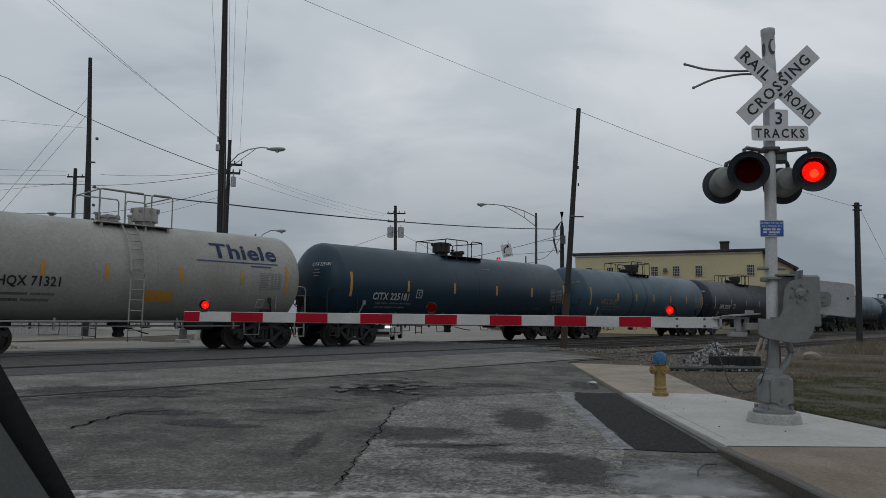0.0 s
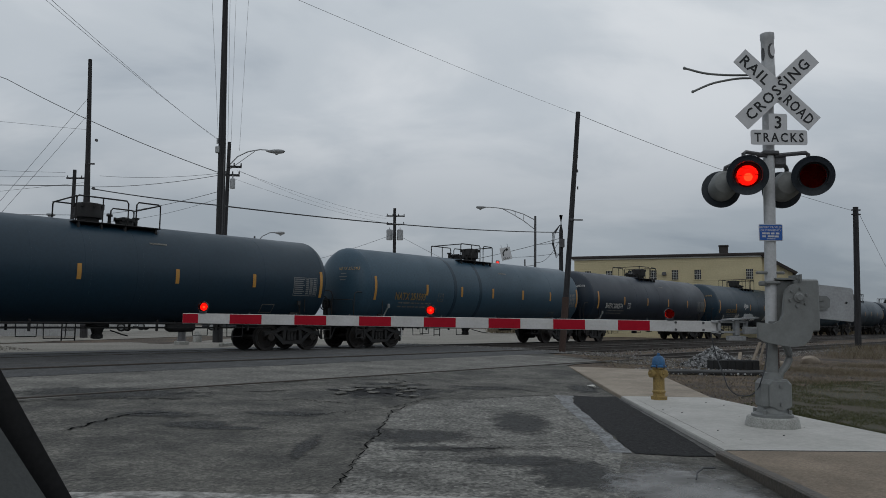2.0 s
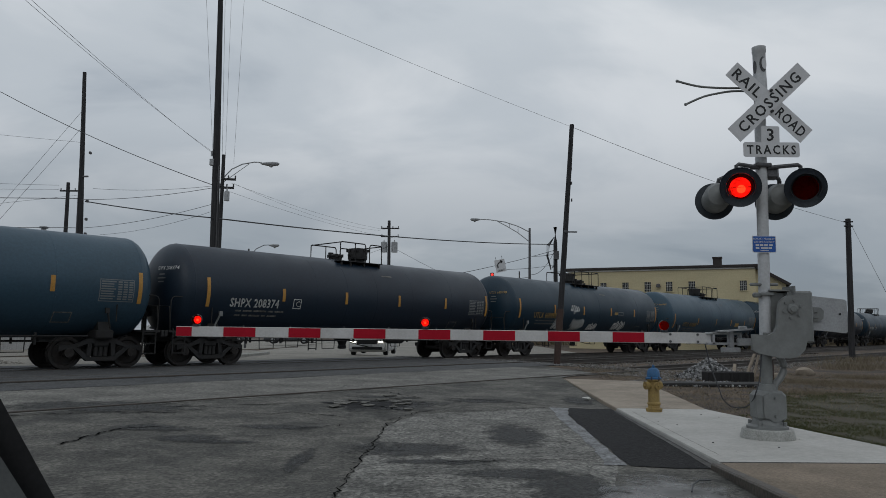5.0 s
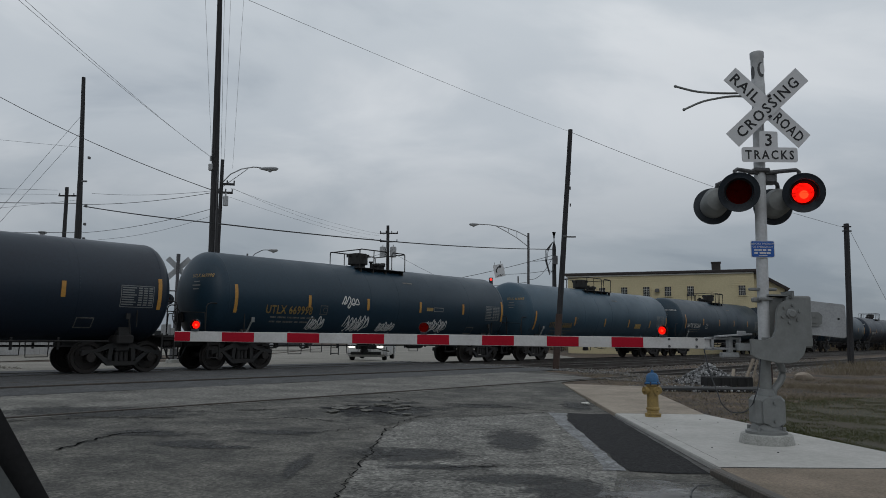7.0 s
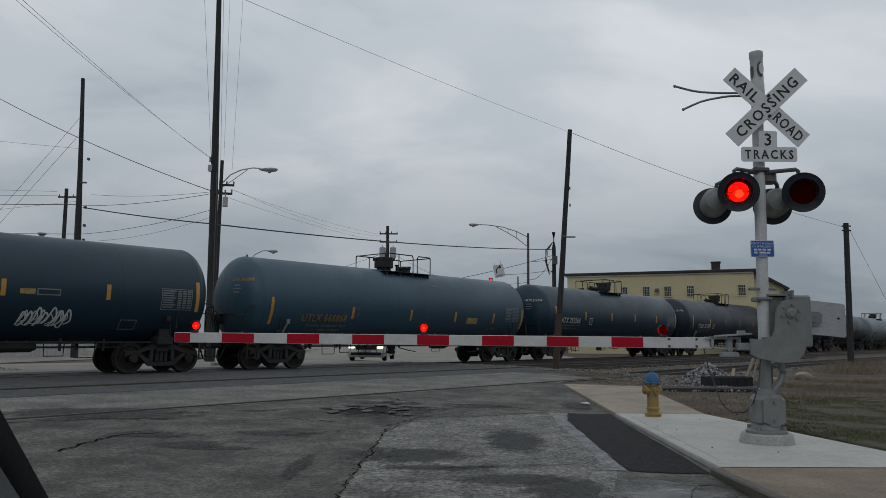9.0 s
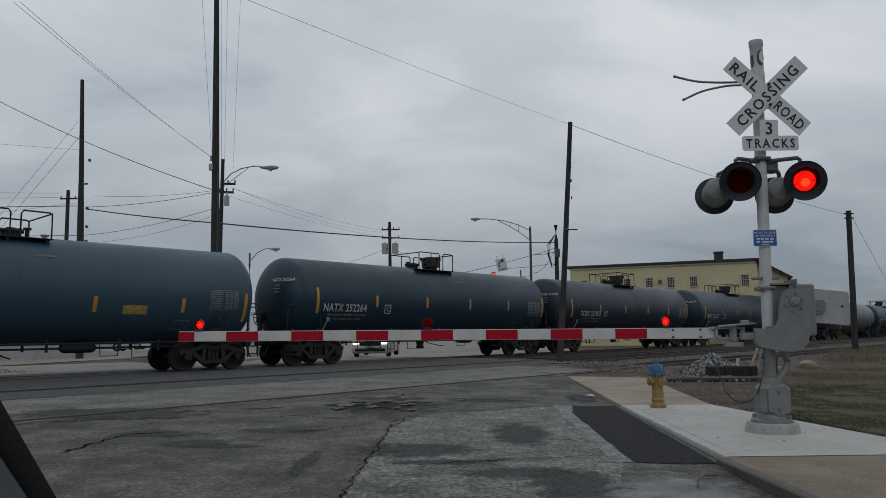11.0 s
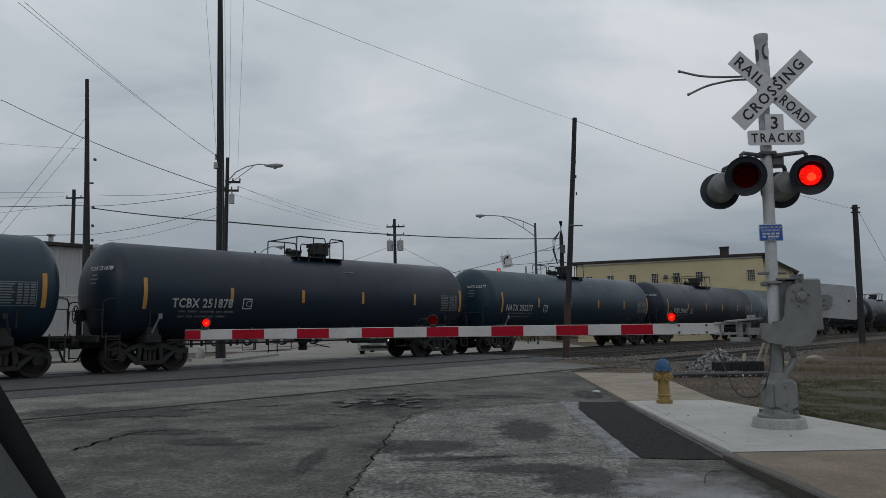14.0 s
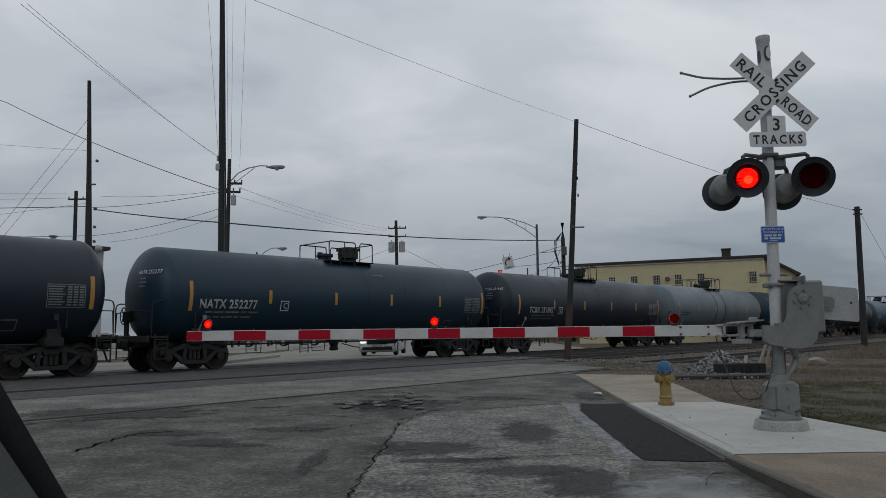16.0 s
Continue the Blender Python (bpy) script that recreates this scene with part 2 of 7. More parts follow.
M = {
    "tank_white": tank_paint("white_tank_paint", (0.30, 0.295, 0.27), (0.14, 0.12, 0.095), 0.6),
    "tank_black": tank_paint("black_tank_paint", (0.011, 0.031, 0.050), (0.014, 0.026, 0.038), 0.4),
    "tank_blue": tank_paint("blue_grey_tank_paint", (0.033, 0.070, 0.102), (0.028, 0.046, 0.060), 0.5),
    "tank_brown": tank_paint("brown_black_tank_paint", (0.011, 0.021, 0.035), (0.022, 0.018, 0.025), 0.4),
    "tank_grey": tank_paint("light_grey_tank_paint", (0.120, 0.150, 0.172), (0.08, 0.075, 0.07), 0.5),
    "frame_black": surface("sooty_black_steel", (0.014, 0.014, 0.0145), 0.8, tint=(0.026, 0.022, 0.019), big=3, amount=0.5),
    "wheel_steel": surface("dirty_wheel_steel", (0.018, 0.016, 0.015), 0.7, 0.2, tint=(0.035, 0.026, 0.02), big=4),
    "amber": surface("amber_reflective_tape", (0.50, 0.25, 0.045), 0.45, tint=(0.26, 0.14, 0.035), big=9, fine=0.1, bump=0),
    "white_letter": surface("white_stencil_paint", (0.62, 0.62, 0.60), 0.6, big=6, amount=0.3, bump=0),
    "yellow_letter": surface("yellow_stencil_paint", (0.42, 0.27, 0.075), 0.7, tint=(0.16, 0.12, 0.06), big=7, amount=0.7, bump=0),
    "black_letter": surface("black_stencil_paint", (0.02, 0.022, 0.025), 0.6, big=6, amount=0.3, bump=0),
    "blue_letter": surface("blue_lettering_paint", (0.02, 0.05, 0.14), 0.5, big=6, amount=0.3, bump=0),
    "asphalt": surface("worn_asphalt", (0.122, 0.116, 0.101), 0.88, tint=(0.050, 0.049, 0.045), big=0.75, small=18, amount=0.9, bump=1.0, stops=(0.40, 0.62), rough_var=0.1, fine=0.6, grain=8, grain_rough=0.85, speckle=(34, 0.45, 1.55), crackle=(1.5, 0.035, 0.45)),
    "asphalt_light": surface("bleached_asphalt", (0.180, 0.175, 0.159), 0.92, tint=(0.068, 0.067, 0.062), big=1.0, small=18, amount=0.85, bump=1.0, fine=0.65, grain=8, grain_rough=0.85, stops=(0.44, 0.70), speckle=(30, 0.30, 1.75), crackle=(1.1, 0.022, 0.5)),
    "asphalt_dark": surface("dark_asphalt", (0.055, 0.056, 0.058), 0.8, tint=(0.10, 0.10, 0.097), big=0.5, small=18, amount=0.5, bump=0.7, fine=0.5, grain=8, grain_rough=0.85, speckle=(26, 0.6, 1.4), crackle=(0.8, 0.02, 0.6)),
    "patch_black": surface("fresh_patch_and_pothole_shade", (0.017, 0.017, 0.018), 0.95, tint=(0.034, 0.034, 0.035), big=1.5, small=18, amount=0.7, bump=0.9, fine=0.6, grain=8, grain_rough=0.85, spec=0.2, speckle=(34, 0.5, 1.5)),
    "concrete_new": surface("new_concrete", (0.45, 0.44, 0.415), 0.8, tint=(0.33, 0.32, 0.30), big=0.9, small=12, amount=0.7, bump=0.3, fine=0.16, grain=9, grain_rough=0.8),
    "concrete_brown": surface("stained_brown_concrete", (0.22, 0.172, 0.125), 0.85, tint=(0.115, 0.092, 0.07), big=1.2, small=30, amount=0.8, bump=0.5, fine=0.4, grain=5, grain_rough=0.85),
    "kerb_wet": surface("wet_dark_kerb", (0.055, 0.048, 0.04), 0.6, tint=(0.12, 0.10, 0.08), big=5, small=30, amount=0.7, bump=0.6),
    "mast_paint": surface("pale_aluminium_mast", (0.50, 0.51, 0.52), 0.5, 0.0, tint=(0.36, 0.36, 0.36), big=4, small=30, amount=0.6, bump=0.08, fine=0.08),
    "concrete_tan": surface("old_tan_concrete", (0.30, 0.25, 0.195), 0.85, tint=(0.17, 0.145, 0.115), big=1.0, small=10, amount=0.75, bump=0.4, fine=0.28, grain=9, grain_rough=0.85),
    "concrete_band": surface("worn_concrete_panels", (0.205, 0.198, 0.178), 0.9, tint=(0.070, 0.068, 0.062), big=1.3, small=25, amount=0.9, bump=0.9, fine=0.55, grain=8, grain_rough=0.85, speckle=(22, 0.55, 1.45), crackle=(0.9, 0.02, 0.5)),
    "concrete_base": surface("cast_concrete_base", (0.36, 0.36, 0.34), 0.85, tint=(0.2, 0.2, 0.18), big=4, small=70, amount=0.6, bump=0.35),
    "earth": surface("trodden_earth", (0.036, 0.025, 0.017), 0.97, tint=(0.150, 0.105, 0.068), big=0.8, small=14, amount=0.95, bump=1.0, fine=0.9, grain=8, grain_rough=0.9, stops=(0.4, 0.7), speckle=(14, 0.5, 1.4)),
    "lot": surface("pale_gravel_lot", (0.25, 0.235, 0.205), 0.95, tint=(0.15, 0.14, 0.12), big=0.25, small=18, amount=0.7, bump=0.6, fine=0.3),
    "stone": surface("grey_ballast_stone", (0.26, 0.255, 0.245), 0.9, big=20, small=60, per_object=0.2),
    "rail": surface("worn_rail_steel", (0.070, 0.064, 0.058), 0.6, 0.3, tint=(0.06, 0.040, 0.030), big=3),
    "crack_dark": surface("crack_shadow", (0.012, 0.012, 0.012), 1.0, bump=0, spec=0.0),
    "seam_pale": surface("limewashed_seam", (0.215, 0.22, 0.225), 0.9, tint=(0.12, 0.12, 0.12), big=2.5, small=18, amount=0.9, bump=0.8, fine=0.5, grain=8, grain_rough=0.85, stops=(0.45, 0.65), speckle=(30, 0.6, 1.4)),
    "stain": surface("oil_darkened_asphalt", (0.040, 0.041, 0.041), 0.85, tint=(0.062, 0.062, 0.06), big=2.2, small=18, amount=0.7, bump=1.0, fine=0.6, grain=8, grain_rough=0.85, speckle=(34, 0.5, 1.5)),
    "tie": surface("creosoted_tie", (0.035, 0.028, 0.023), 0.9, big=4, small=30, bump=0.6),
    "galv": surface("galvanised_grey_paint", (0.205, 0.213, 0.208), 0.55, 0.15, tint=(0.12, 0.122, 0.118), big=5, small=40, amount=0.6, bump=0.1, fine=0.08),
    "alu": surface("weathered_aluminium", (0.37, 0.38, 0.39), 0.5, 0.2, tint=(0.24, 0.24, 0.24), big=4, amount=0.6, bump=0.1, fine=0.1),
    "sign_white": surface("reflective_white_sheet", (0.60, 0.60, 0.61), 0.5, tint=(0.48, 0.48, 0.48), big=5, amount=0.4, bump=0.03, fine=0.04),
    "sign_black": surface("sign_black", (0.015, 0.015, 0.016), 0.6, big=5, bump=0),
    "sign_blue": surface("sign_blue", (0.015, 0.10, 0.40), 0.45, big=5, amount=0.3, bump=0, fine=0.05),
    "lamp_black": surface("matt_black_lamp_housing", (0.014, 0.021, 0.030), 0.55, tint=(0.024, 0.030, 0.038), big=6, bump=0.05),
    # colour of the added lamp vanes, set to look like an unlit lens
    "vane_red": surface("unlit_look_red_vane", (0.16, 0.018, 0.022), 0.3, tint=(0.09, 0.010, 0.014), big=12, bump=0.1),
    "lamp_glow": glow("lit_red_lens", (1.0, 0.045, 0.03), 0.9),
    "lamp_core": glow("lit_filament", (1.0, 0.22, 0.07), 2.2),
    "arm_white": surface("white_gate_sheeting", (0.58, 0.57, 0.56), 0.5, tint=(0.36, 0.34, 0.32), big=3, amount=0.5, bump=0.03, fine=0.05),
    "arm_red": surface("red_gate_sheeting", (0.40, 0.006, 0.022), 0.6, spec=0.15, tint=(0.25, 0.006, 0.016), big=3, amount=0.5, bump=0.03, fine=0.05),
    "wood_pole": surface("weathered_pole_wood", (0.034, 0.033, 0.035), 0.9, tint=(0.018, 0.018, 0.020), big=2, small=30, amount=0.8, streak=(6, 6, 0.4), bump=0.5),
    "steel_pole": surface("dull_steel_pole", (0.10, 0.10, 0.105), 0.6, 0.3, tint=(0.05, 0.045, 0.045), big=2),
    "rust_paint": surface("rusty_orange_band", (0.060, 0.036, 0.028), 0.85, tint=(0.045, 0.03, 0.026), big=9),
    "wire": surface("black_cable", (0.045, 0.047, 0.052), 0.6, bump=0),
    "hydrant_yellow": surface("faded_yellow_paint", (0.32, 0.22, 0.065), 0.6, tint=(0.15, 0.10, 0.05), big=9, small=50, amount=0.6, bump=0.1),
    "hydrant_blue": surface("hydrant_blue_paint", (0.030, 0.125, 0.28), 0.5, tint=(0.02, 0.07, 0.15), big=9, small=50, bump=0.1),
    "siding": surface("cream_yellow_siding", (0.58, 0.50, 0.31), 0.75, tint=(0.47, 0.41, 0.26), big=0.4, small=8, amount=0.5, bump=0.05, fine=0.05),
    "roof_dark": surface("dark_roofing", (0.045, 0.038, 0.035), 0.9, big=1),
    "sheet_white": surface("white_corrugated_sheet", (0.40, 0.40, 0.40), 0.6, tint=(0.28, 0.27, 0.26), big=0.4, amount=0.6, bump=0.05, streak=(1, 1, 0.3)),
    "pane": surface("dark_window_glass", (0.02, 0.022, 0.025), 0.12, bump=0),
    "white_trim": surface("white_window_trim", (0.55, 0.54, 0.50), 0.6, bump=0),
    "grass": surface("winter_grass", (0.040, 0.040, 0.018), 0.95, tint=(0.060, 0.043, 0.028), big=1.0, small=60, amount=0.9, fine=0.4),
    "car_white": surface("white_car_paint", (0.6, 0.6, 0.6), 0.3, bump=0),
    "car_dark": surface("dark_car_paint", (0.03, 0.03, 0.035), 0.3, bump=0),
    "rubber": surface("black_rubber", (0.015, 0.015, 0.015), 0.8),
    "headlight": glow("lit_headlight", (1.0, 0.97, 0.85), 1.6),
    "headlight_off": surface("headlight_glass", (0.35, 0.36, 0.37), 0.2, bump=0),
    "trim_dark": surface("dark_interior_plastic", (0.010, 0.010, 0.011), 0.85, big=8, small=200, bump=0.1),
    "trim_grey": surface("grey_interior_cloth", (0.10, 0.105, 0.105), 0.95, big=8, small=300, bump=0.1, fine=0.08),
    "mud": surface("wet_gutter_mud", (0.032, 0.029, 0.025), 0.55, big=4, bump=0.4),
}


_m = M["lamp_glow"].node_tree
_no = _m.nodes.new("ShaderNodeTexVoronoi")
_no.inputs["Scale"].default_value = 48
_r = _m.nodes.new("ShaderNodeMapRange")
_r.inputs["To Min"].default_value, _r.inputs["To Max"].default_value = 0.25, 1.5
_tc = _m.nodes.new("ShaderNodeTexCoord")
_m.links.new(_tc.outputs["Object"], _no.inputs["Vector"])
_m.links.new(_no.outputs["Color"], _r.inputs[0])
_m.links.new(_r.outputs[0], next(k for k in _m.nodes if k.type == "BSDF_PRINCIPLED").inputs["Emission Strength"])


# ---- mesh helpers ----
def bm_box(bm, size, at=(0, 0, 0), rot=None, bevel=0.0):
    m = Matrix.Translation(at) @ (rot.to_4x4() if rot else Matrix.Identity(4)) @ Matrix.Diagonal((*size, 1))
    r = bmesh.ops.create_cube(bm, size=1.0, matrix=m)
    if bevel:
        edges = list({e for v in r["verts"] for e in v.link_edges})
        bmesh.ops.bevel(bm, geom=edges, offset=bevel, segments=1, affect="EDGES")
    return bm


def bm_tube(bm, a, b, r1, r2=None, seg=10, caps=True):
    a, b = Vector(a), Vector(b)
    d = b - a
    m = Matrix.Translation((a + b) / 2) @ d.to_track_quat("Z", "Y").to_matrix().to_4x4()
    bmesh.ops.create_cone(bm, cap_ends=caps, segments=seg, radius1=r1, radius2=r1 if r2 is None else r2, depth=d.length, matrix=m)
    return bm


def bm_path(bm, pts, r, seg=8, taper=None):
    """A round bar bent through pts."""
    pts = [Vector(p) for p in pts]
    rings = []
    for i, p in enumerate(pts):
        d = (pts[min(i + 1, len(pts) - 1)] - pts[max(i - 1, 0)]).normalized()
        q = d.to_track_quat("Z", "Y")
        rad = r if taper is None else r + (taper - r) * i / (len(pts) - 1)
        rings.append([bm.verts.new(p + q @ Vector((math.cos(2 * math.pi * k / seg) * rad, math.sin(2 * math.pi * k / seg) * rad, 0))) for k in range(seg)])
    for a, b in zip(rings, rings[1:]):
        for k in range(seg):
            bm.faces.new((a[k], a[(k + 1) % seg], b[(k + 1) % seg], b[k]))
    bm.faces.new(rings[0][::-1])
    bm.faces.new(rings[-1])
    return bm


def bm_lathe(bm, profile, seg=32, axis="z", at=(0, 0, 0)):
    """Turns (radius, height) pairs about an axis."""
    turn = {"z": Matrix.Identity(3), "x": Euler((0, math.pi / 2, 0)).to_matrix(), "y": Euler((-math.pi / 2, 0, 0)).to_matrix()}[axis]
    rings = []
    for r, h in profile:
        if r < 1e-5:
            rings.append([bm.verts.new(turn @ Vector((0, 0, h)) + Vector(at))])
        else:
            rings.append([bm.verts.new(turn @ Vector((math.cos(2 * math.pi * k / seg) * r, math.sin(2 * math.pi * k / seg) * r, h)) + Vector(at)) for k in range(seg)])
    for a, b in zip(rings, rings[1:]):
        for k in range(seg):
            k2 = (k + 1) % seg
            if len(a) == 1 and len(b) == 1:
                continue
            if len(a) == 1:
                bm.faces.new((a[0], b[k2], b[k]))
            elif len(b) == 1:
                bm.faces.new((a[k], a[k2], b[0]))
            else:
                bm.faces.new((a[k], a[k2], b[k2], b[k]))
    return bm


def bm_prism(bm, outline, depth, m=None):
    """Extrudes an outline in x, z along y by depth (from 0)."""
    m = m or Matrix.Identity(4)
    a = [bm.verts.new(m @ Vector((x, 0, z))) for x, z in outline]
    b = [bm.verts.new(m @ Vector((x, depth, z))) for x, z in outline]
    bm.faces.new(a)
    bm.faces.new(b[::-1])
    k = len(a)
    for i in range(k):
        bm.faces.new((a[i], b[i], b[(i + 1) % k], a[(i + 1) % k]))
    return bm


def eased(pts, n=5):
    """A smooth run of points through pts."""
    p = [Vector(q) for q in pts]
    p = [p[0] * 2 - p[1]] + p + [p[-1] * 2 - p[-2]]
    out = []
    for i in range(1, len(p) - 2):
        for k in range(n):
            t = k / n
            out.append(0.5 * (2 * p[i] + (p[i + 1] - p[i - 1]) * t + (2 * p[i - 1] - 5 * p[i] + 4 * p[i + 1] - p[i + 2]) * t * t + (3 * p[i] - p[i - 1] - 3 * p[i + 1] + p[i + 2]) * t ** 3))
    return out + [p[-2]]


def finish(bm, name, material, smooth=0.0):
    bmesh.ops.recalc_face_normals(bm, faces=bm.faces)
    me = bpy.data.meshes.new(name)
    bm.to_mesh(me)
    bm.free()
    me.materials.append(M[material] if isinstance(material, str) else material)
    if smooth:
        for p in me.polygons:
            p.use_smooth = True
        me.set_sharp_from_angle(angle=radians(smooth))
    return me


def part(name, bm, material, parent, label="", smooth=35.0, m=None):
    ob = new(name, finish(bm, name, material, smooth))
    ob.parent = parent
    if m is not None:
        ob.matrix_basis = m
    if label:
        tagged(ob, label)
    return ob


def thing(name, m, label, category, group="", kind=""):
    ob = new(name)
    ob.empty_display_size = 0.2
    ob.matrix_basis = m
    return tagged(ob, label, category, group, kind)


def solo(name, bm, material, label="", category="", group="", kind="", smooth=35.0, m=None):
    ob = new(name, finish(bm, name, material, smooth))
    if m is not None:
        ob.matrix_basis = m
    return tagged(ob, label, category, group, kind)


def letters(name, text, size, parent, m, material, spread=1.0, align="LEFT", wide=1.0, depth=0.0015, bold=0.0, wrap=None, length=0.0):
    """Stencilled or cut lettering from the built-in font, as a mesh. wrap: radius of a tank about the local x axis onto which it is bent."""
    c = bpy.data.curves.new(name, "FONT")
    c.body, c.size, c.align_x, c.space_character, c.extrude, c.offset = text, size, align, spread, depth, bold
    c.resolution_u = 2
    tmp = bpy.data.objects.new(name, c)
    me = bpy.data.meshes.new_from_object(tmp)
    bpy.data.objects.remove(tmp)
    bpy.data.curves.remove(c)
    if length:
        wide = length / (max(v.co.x for v in me.vertices) - min(v.co.x for v in me.vertices))
    me.transform(Matrix.Diagonal((wide, 1, 1, 1)))
    me.transform(m)
    if wrap:
        # cut across, so that tall letters follow the curve
        cut = bmesh.new()
        cut.from_mesh(me)
        zs = [v.co.z for v in cut.verts]
        z = min(zs) + 0.07
        while z < max(zs):
            bmesh.ops.bisect_plane(cut, geom=cut.verts[:] + cut.edges[:] + cut.faces[:], plane_co=(0, 0, z), plane_no=(0, 0, 1))
            z += 0.07
        cut.to_mesh(me)
        cut.free()
        r, zc = wrap
        for v in me.vertices:
            up_, out = v.co.z - zc, -v.co.y
            a = up_ / r
            v.co.y, v.co.z = -out_radius(r, out) * math.cos(a), zc + out_radius(r, out) * math.sin(a)
    me.materials.clear()
    me.materials.append(M[material])
    ob = new(name, me)
    ob.parent = parent
    return ob


def out_radius(r, out):
    return r + max(0.003, out - r)


# ---- the plan: the track runs off to the right, the street straight on ----
TRACK_TURN = radians(42.9)
U = Vector((math.sin(TRACK_TURN), math.cos(TRACK_TURN), 0))     # along the track
N = Vector((-math.cos(TRACK_TURN), math.sin(TRACK_TURN), 0))    # across it, away from the eye
TRAIN_P, RAIL_Z = 22.8, 0.285
MID_P = 18.37
NEAR_P = 13.30


def on_plan(p, s, z=0.0):
    v = N * p + U * s
    return Vector((v.x, v.y, z))


def ground_z(x, y):
    """The street rises a little to the tracks; the ground right of it stays lower between them."""
    p, s = x * N.x + y * N.y, x * U.x + y * U.y
    dip = 0.15 * min(1, max(0, (s - 25) / 3)) * min(1, max(0, (p - 11) / 2))
    return 0.26 * min(1, max(0, (p - 8) / 11)) - dip


# ---- ground, street, tracks ----
def sheet(name, outline, material, lift, label="", category="", kind="structure", flat=None):
    """A paved or bare area over the rising ground. outline: plan points in metres."""
    bm = bmesh.new()
    bm.faces.new([bm.verts.new((x, y, 0)) for x, y in outline])
    for p in (8.0, 11.0, 13.0, 19.0):
        bmesh.ops.bisect_plane(bm, geom=bm.verts[:] + bm.edges[:] + bm.faces[:], plane_co=N * p, plane_no=N)
    for s in (25.0, 28.0):
        bmesh.ops.bisect_plane(bm, geom=bm.verts[:] + bm.edges[:] + bm.faces[:], plane_co=U * s, plane_no=U)
    for v in bm.verts:
        v.co.z = (ground_z(v.co.x, v.co.y) if flat is None else flat) + lift
    for f in bm.faces:
        f.normal_update()
        if f.normal.z < 0:
            f.normal_flip()
    me = bpy.data.meshes.new(name)
    bm.to_mesh(me)
    bm.free()
    me.materials.append(M[material])
    return tagged(new(name, me), label, category, "", kind)


def rough_edge(pts, seed, jag=0.06, steps=8):
    """Breaks up straight outlines."""
    out = []
    for i, a in enumerate(pts):
        b = pts[(i + 1) % len(pts)]
        for k in range(steps):
            q = k / steps
            x, y = a[0] + (b[0] - a[0]) * q, a[1] + (b[1] - a[1]) * q
            out.append((x + jag * noise.noise(Vector((x * 3, y * 3, seed))), y + jag * 2 * noise.noise(Vector((x * 3, y * 3, seed + 5)))))
    return out


def plan_strip(p0, p1, s0, s1):
    return [tuple(on_plan(p, s).xy) for p, s in ((p0, s0), (p0, s1), (p1, s1), (p1, s0))]


def kerb_x(y):
    return 2.54 + 0.054 * y


sheet("ground", [(-1800, -1800), (1800, -1800), (1800, 1800), (-1800, 1800)], "earth", -0.02, "bare trodden earth reaching to the horizon", "ground")
sheet("road", [(-40, -12), (kerb_x(-12), -12), (kerb_x(22), 22), (5.2, 24.5), tuple(on_plan(16.6, 23.5).xy), tuple(on_plan(16.6, -45).xy)], "asphalt", 0.0, "grey worn asphalt street with cracks and patches", "road")
sheet("road_crossing", rough_edge(plan_strip(12.45, 16.0, -45, 21.5), 1, 0.10, 80), "concrete_band", 0.006, "worn pale concrete panels along the near track", "road")
sheet("road_dark", plan_strip(16.0, 25.2, -45, 26.6), "asphalt_dark", 0.010, "dark asphalt between the rails of the crossing", "road")
sheet("road_beyond", [tuple(on_plan(25.2, 10).xy), tuple(on_plan(25.2, 30).xy), (9.5, 46), (12, 120), (-14, 120), (-12, 60)], "lot", 0.004, "pale street and lot beyond the tracks", "road")
sheet("lot_edge", rough_edge(plan_strip(25.3, 33.2, -60, 15.0), 12, 0.3, 30), "lot", 0.001, "pale gravel strip beside the far rail", "ground")
sheet("lot_far", [tuple(on_plan(33, -60).xy), tuple(on_plan(33, 8).xy), (-12.5, 60), (-14, 120), (-120, 120)], "lot", 0.002, "pale gravel lot beyond the tracks", "ground")

# sidewalk, in poured slabs with a kerb edge
WALK_Z = 0.066


def slab(name, outline, material, top, label, bevel=0.012, parent=None):
    bm = bmesh.new()
    f = bm.faces.new([bm.verts.new((x, y, -0.15)) for x, y in outline])
    r = bmesh.ops.extrude_face_region(bm, geom=[f])
    for v in (g for g in r["geom"] if isinstance(g, bmesh.types.BMVert)):
        v.co.z = top(v.co.x, v.co.y)
    bmesh.ops.recalc_face_normals(bm, faces=bm.faces)
    ups = [e for e in bm.edges if all(v.co.z > -0.1 for v in e.verts)]
    bmesh.ops.bevel(bm, geom=ups, offset=bevel, segments=2, affect="EDGES")
    return solo(name, bm, material, label, "pavement", "", "structure")


slab("pavement_near", [(kerb_x(-6), -6), (7.5, -6), (5.9, 7.0), (5.68, 7.80), (kerb_x(7.80), 7.80)], "concrete_brown", lambda x, y: 0.068 + min(0.07, max(0, 7.80 - y) * 0.03), "stained brown concrete sidewalk slab")
slab("pavement_new", [(kerb_x(7.82), 7.82), (5.70, 7.82), (5.42, 9.1), (4.88, 13.4), (kerb_x(13.5), 13.5)], "concrete_new", lambda x, y: 0.068 - (y - 8.2) * 0.002, "new pale concrete sidewalk slab under the crossing signal")
slab("pavement_far", [(kerb_x(13.52), 13.52), (4.88, 13.42), (5.75, 20.6), (kerb_x(21.5), 21.5)], "concrete_tan", lambda x, y: 0.057 + (y - 13.5) * 0.006, "old tan concrete sidewalk slab running up to the track")

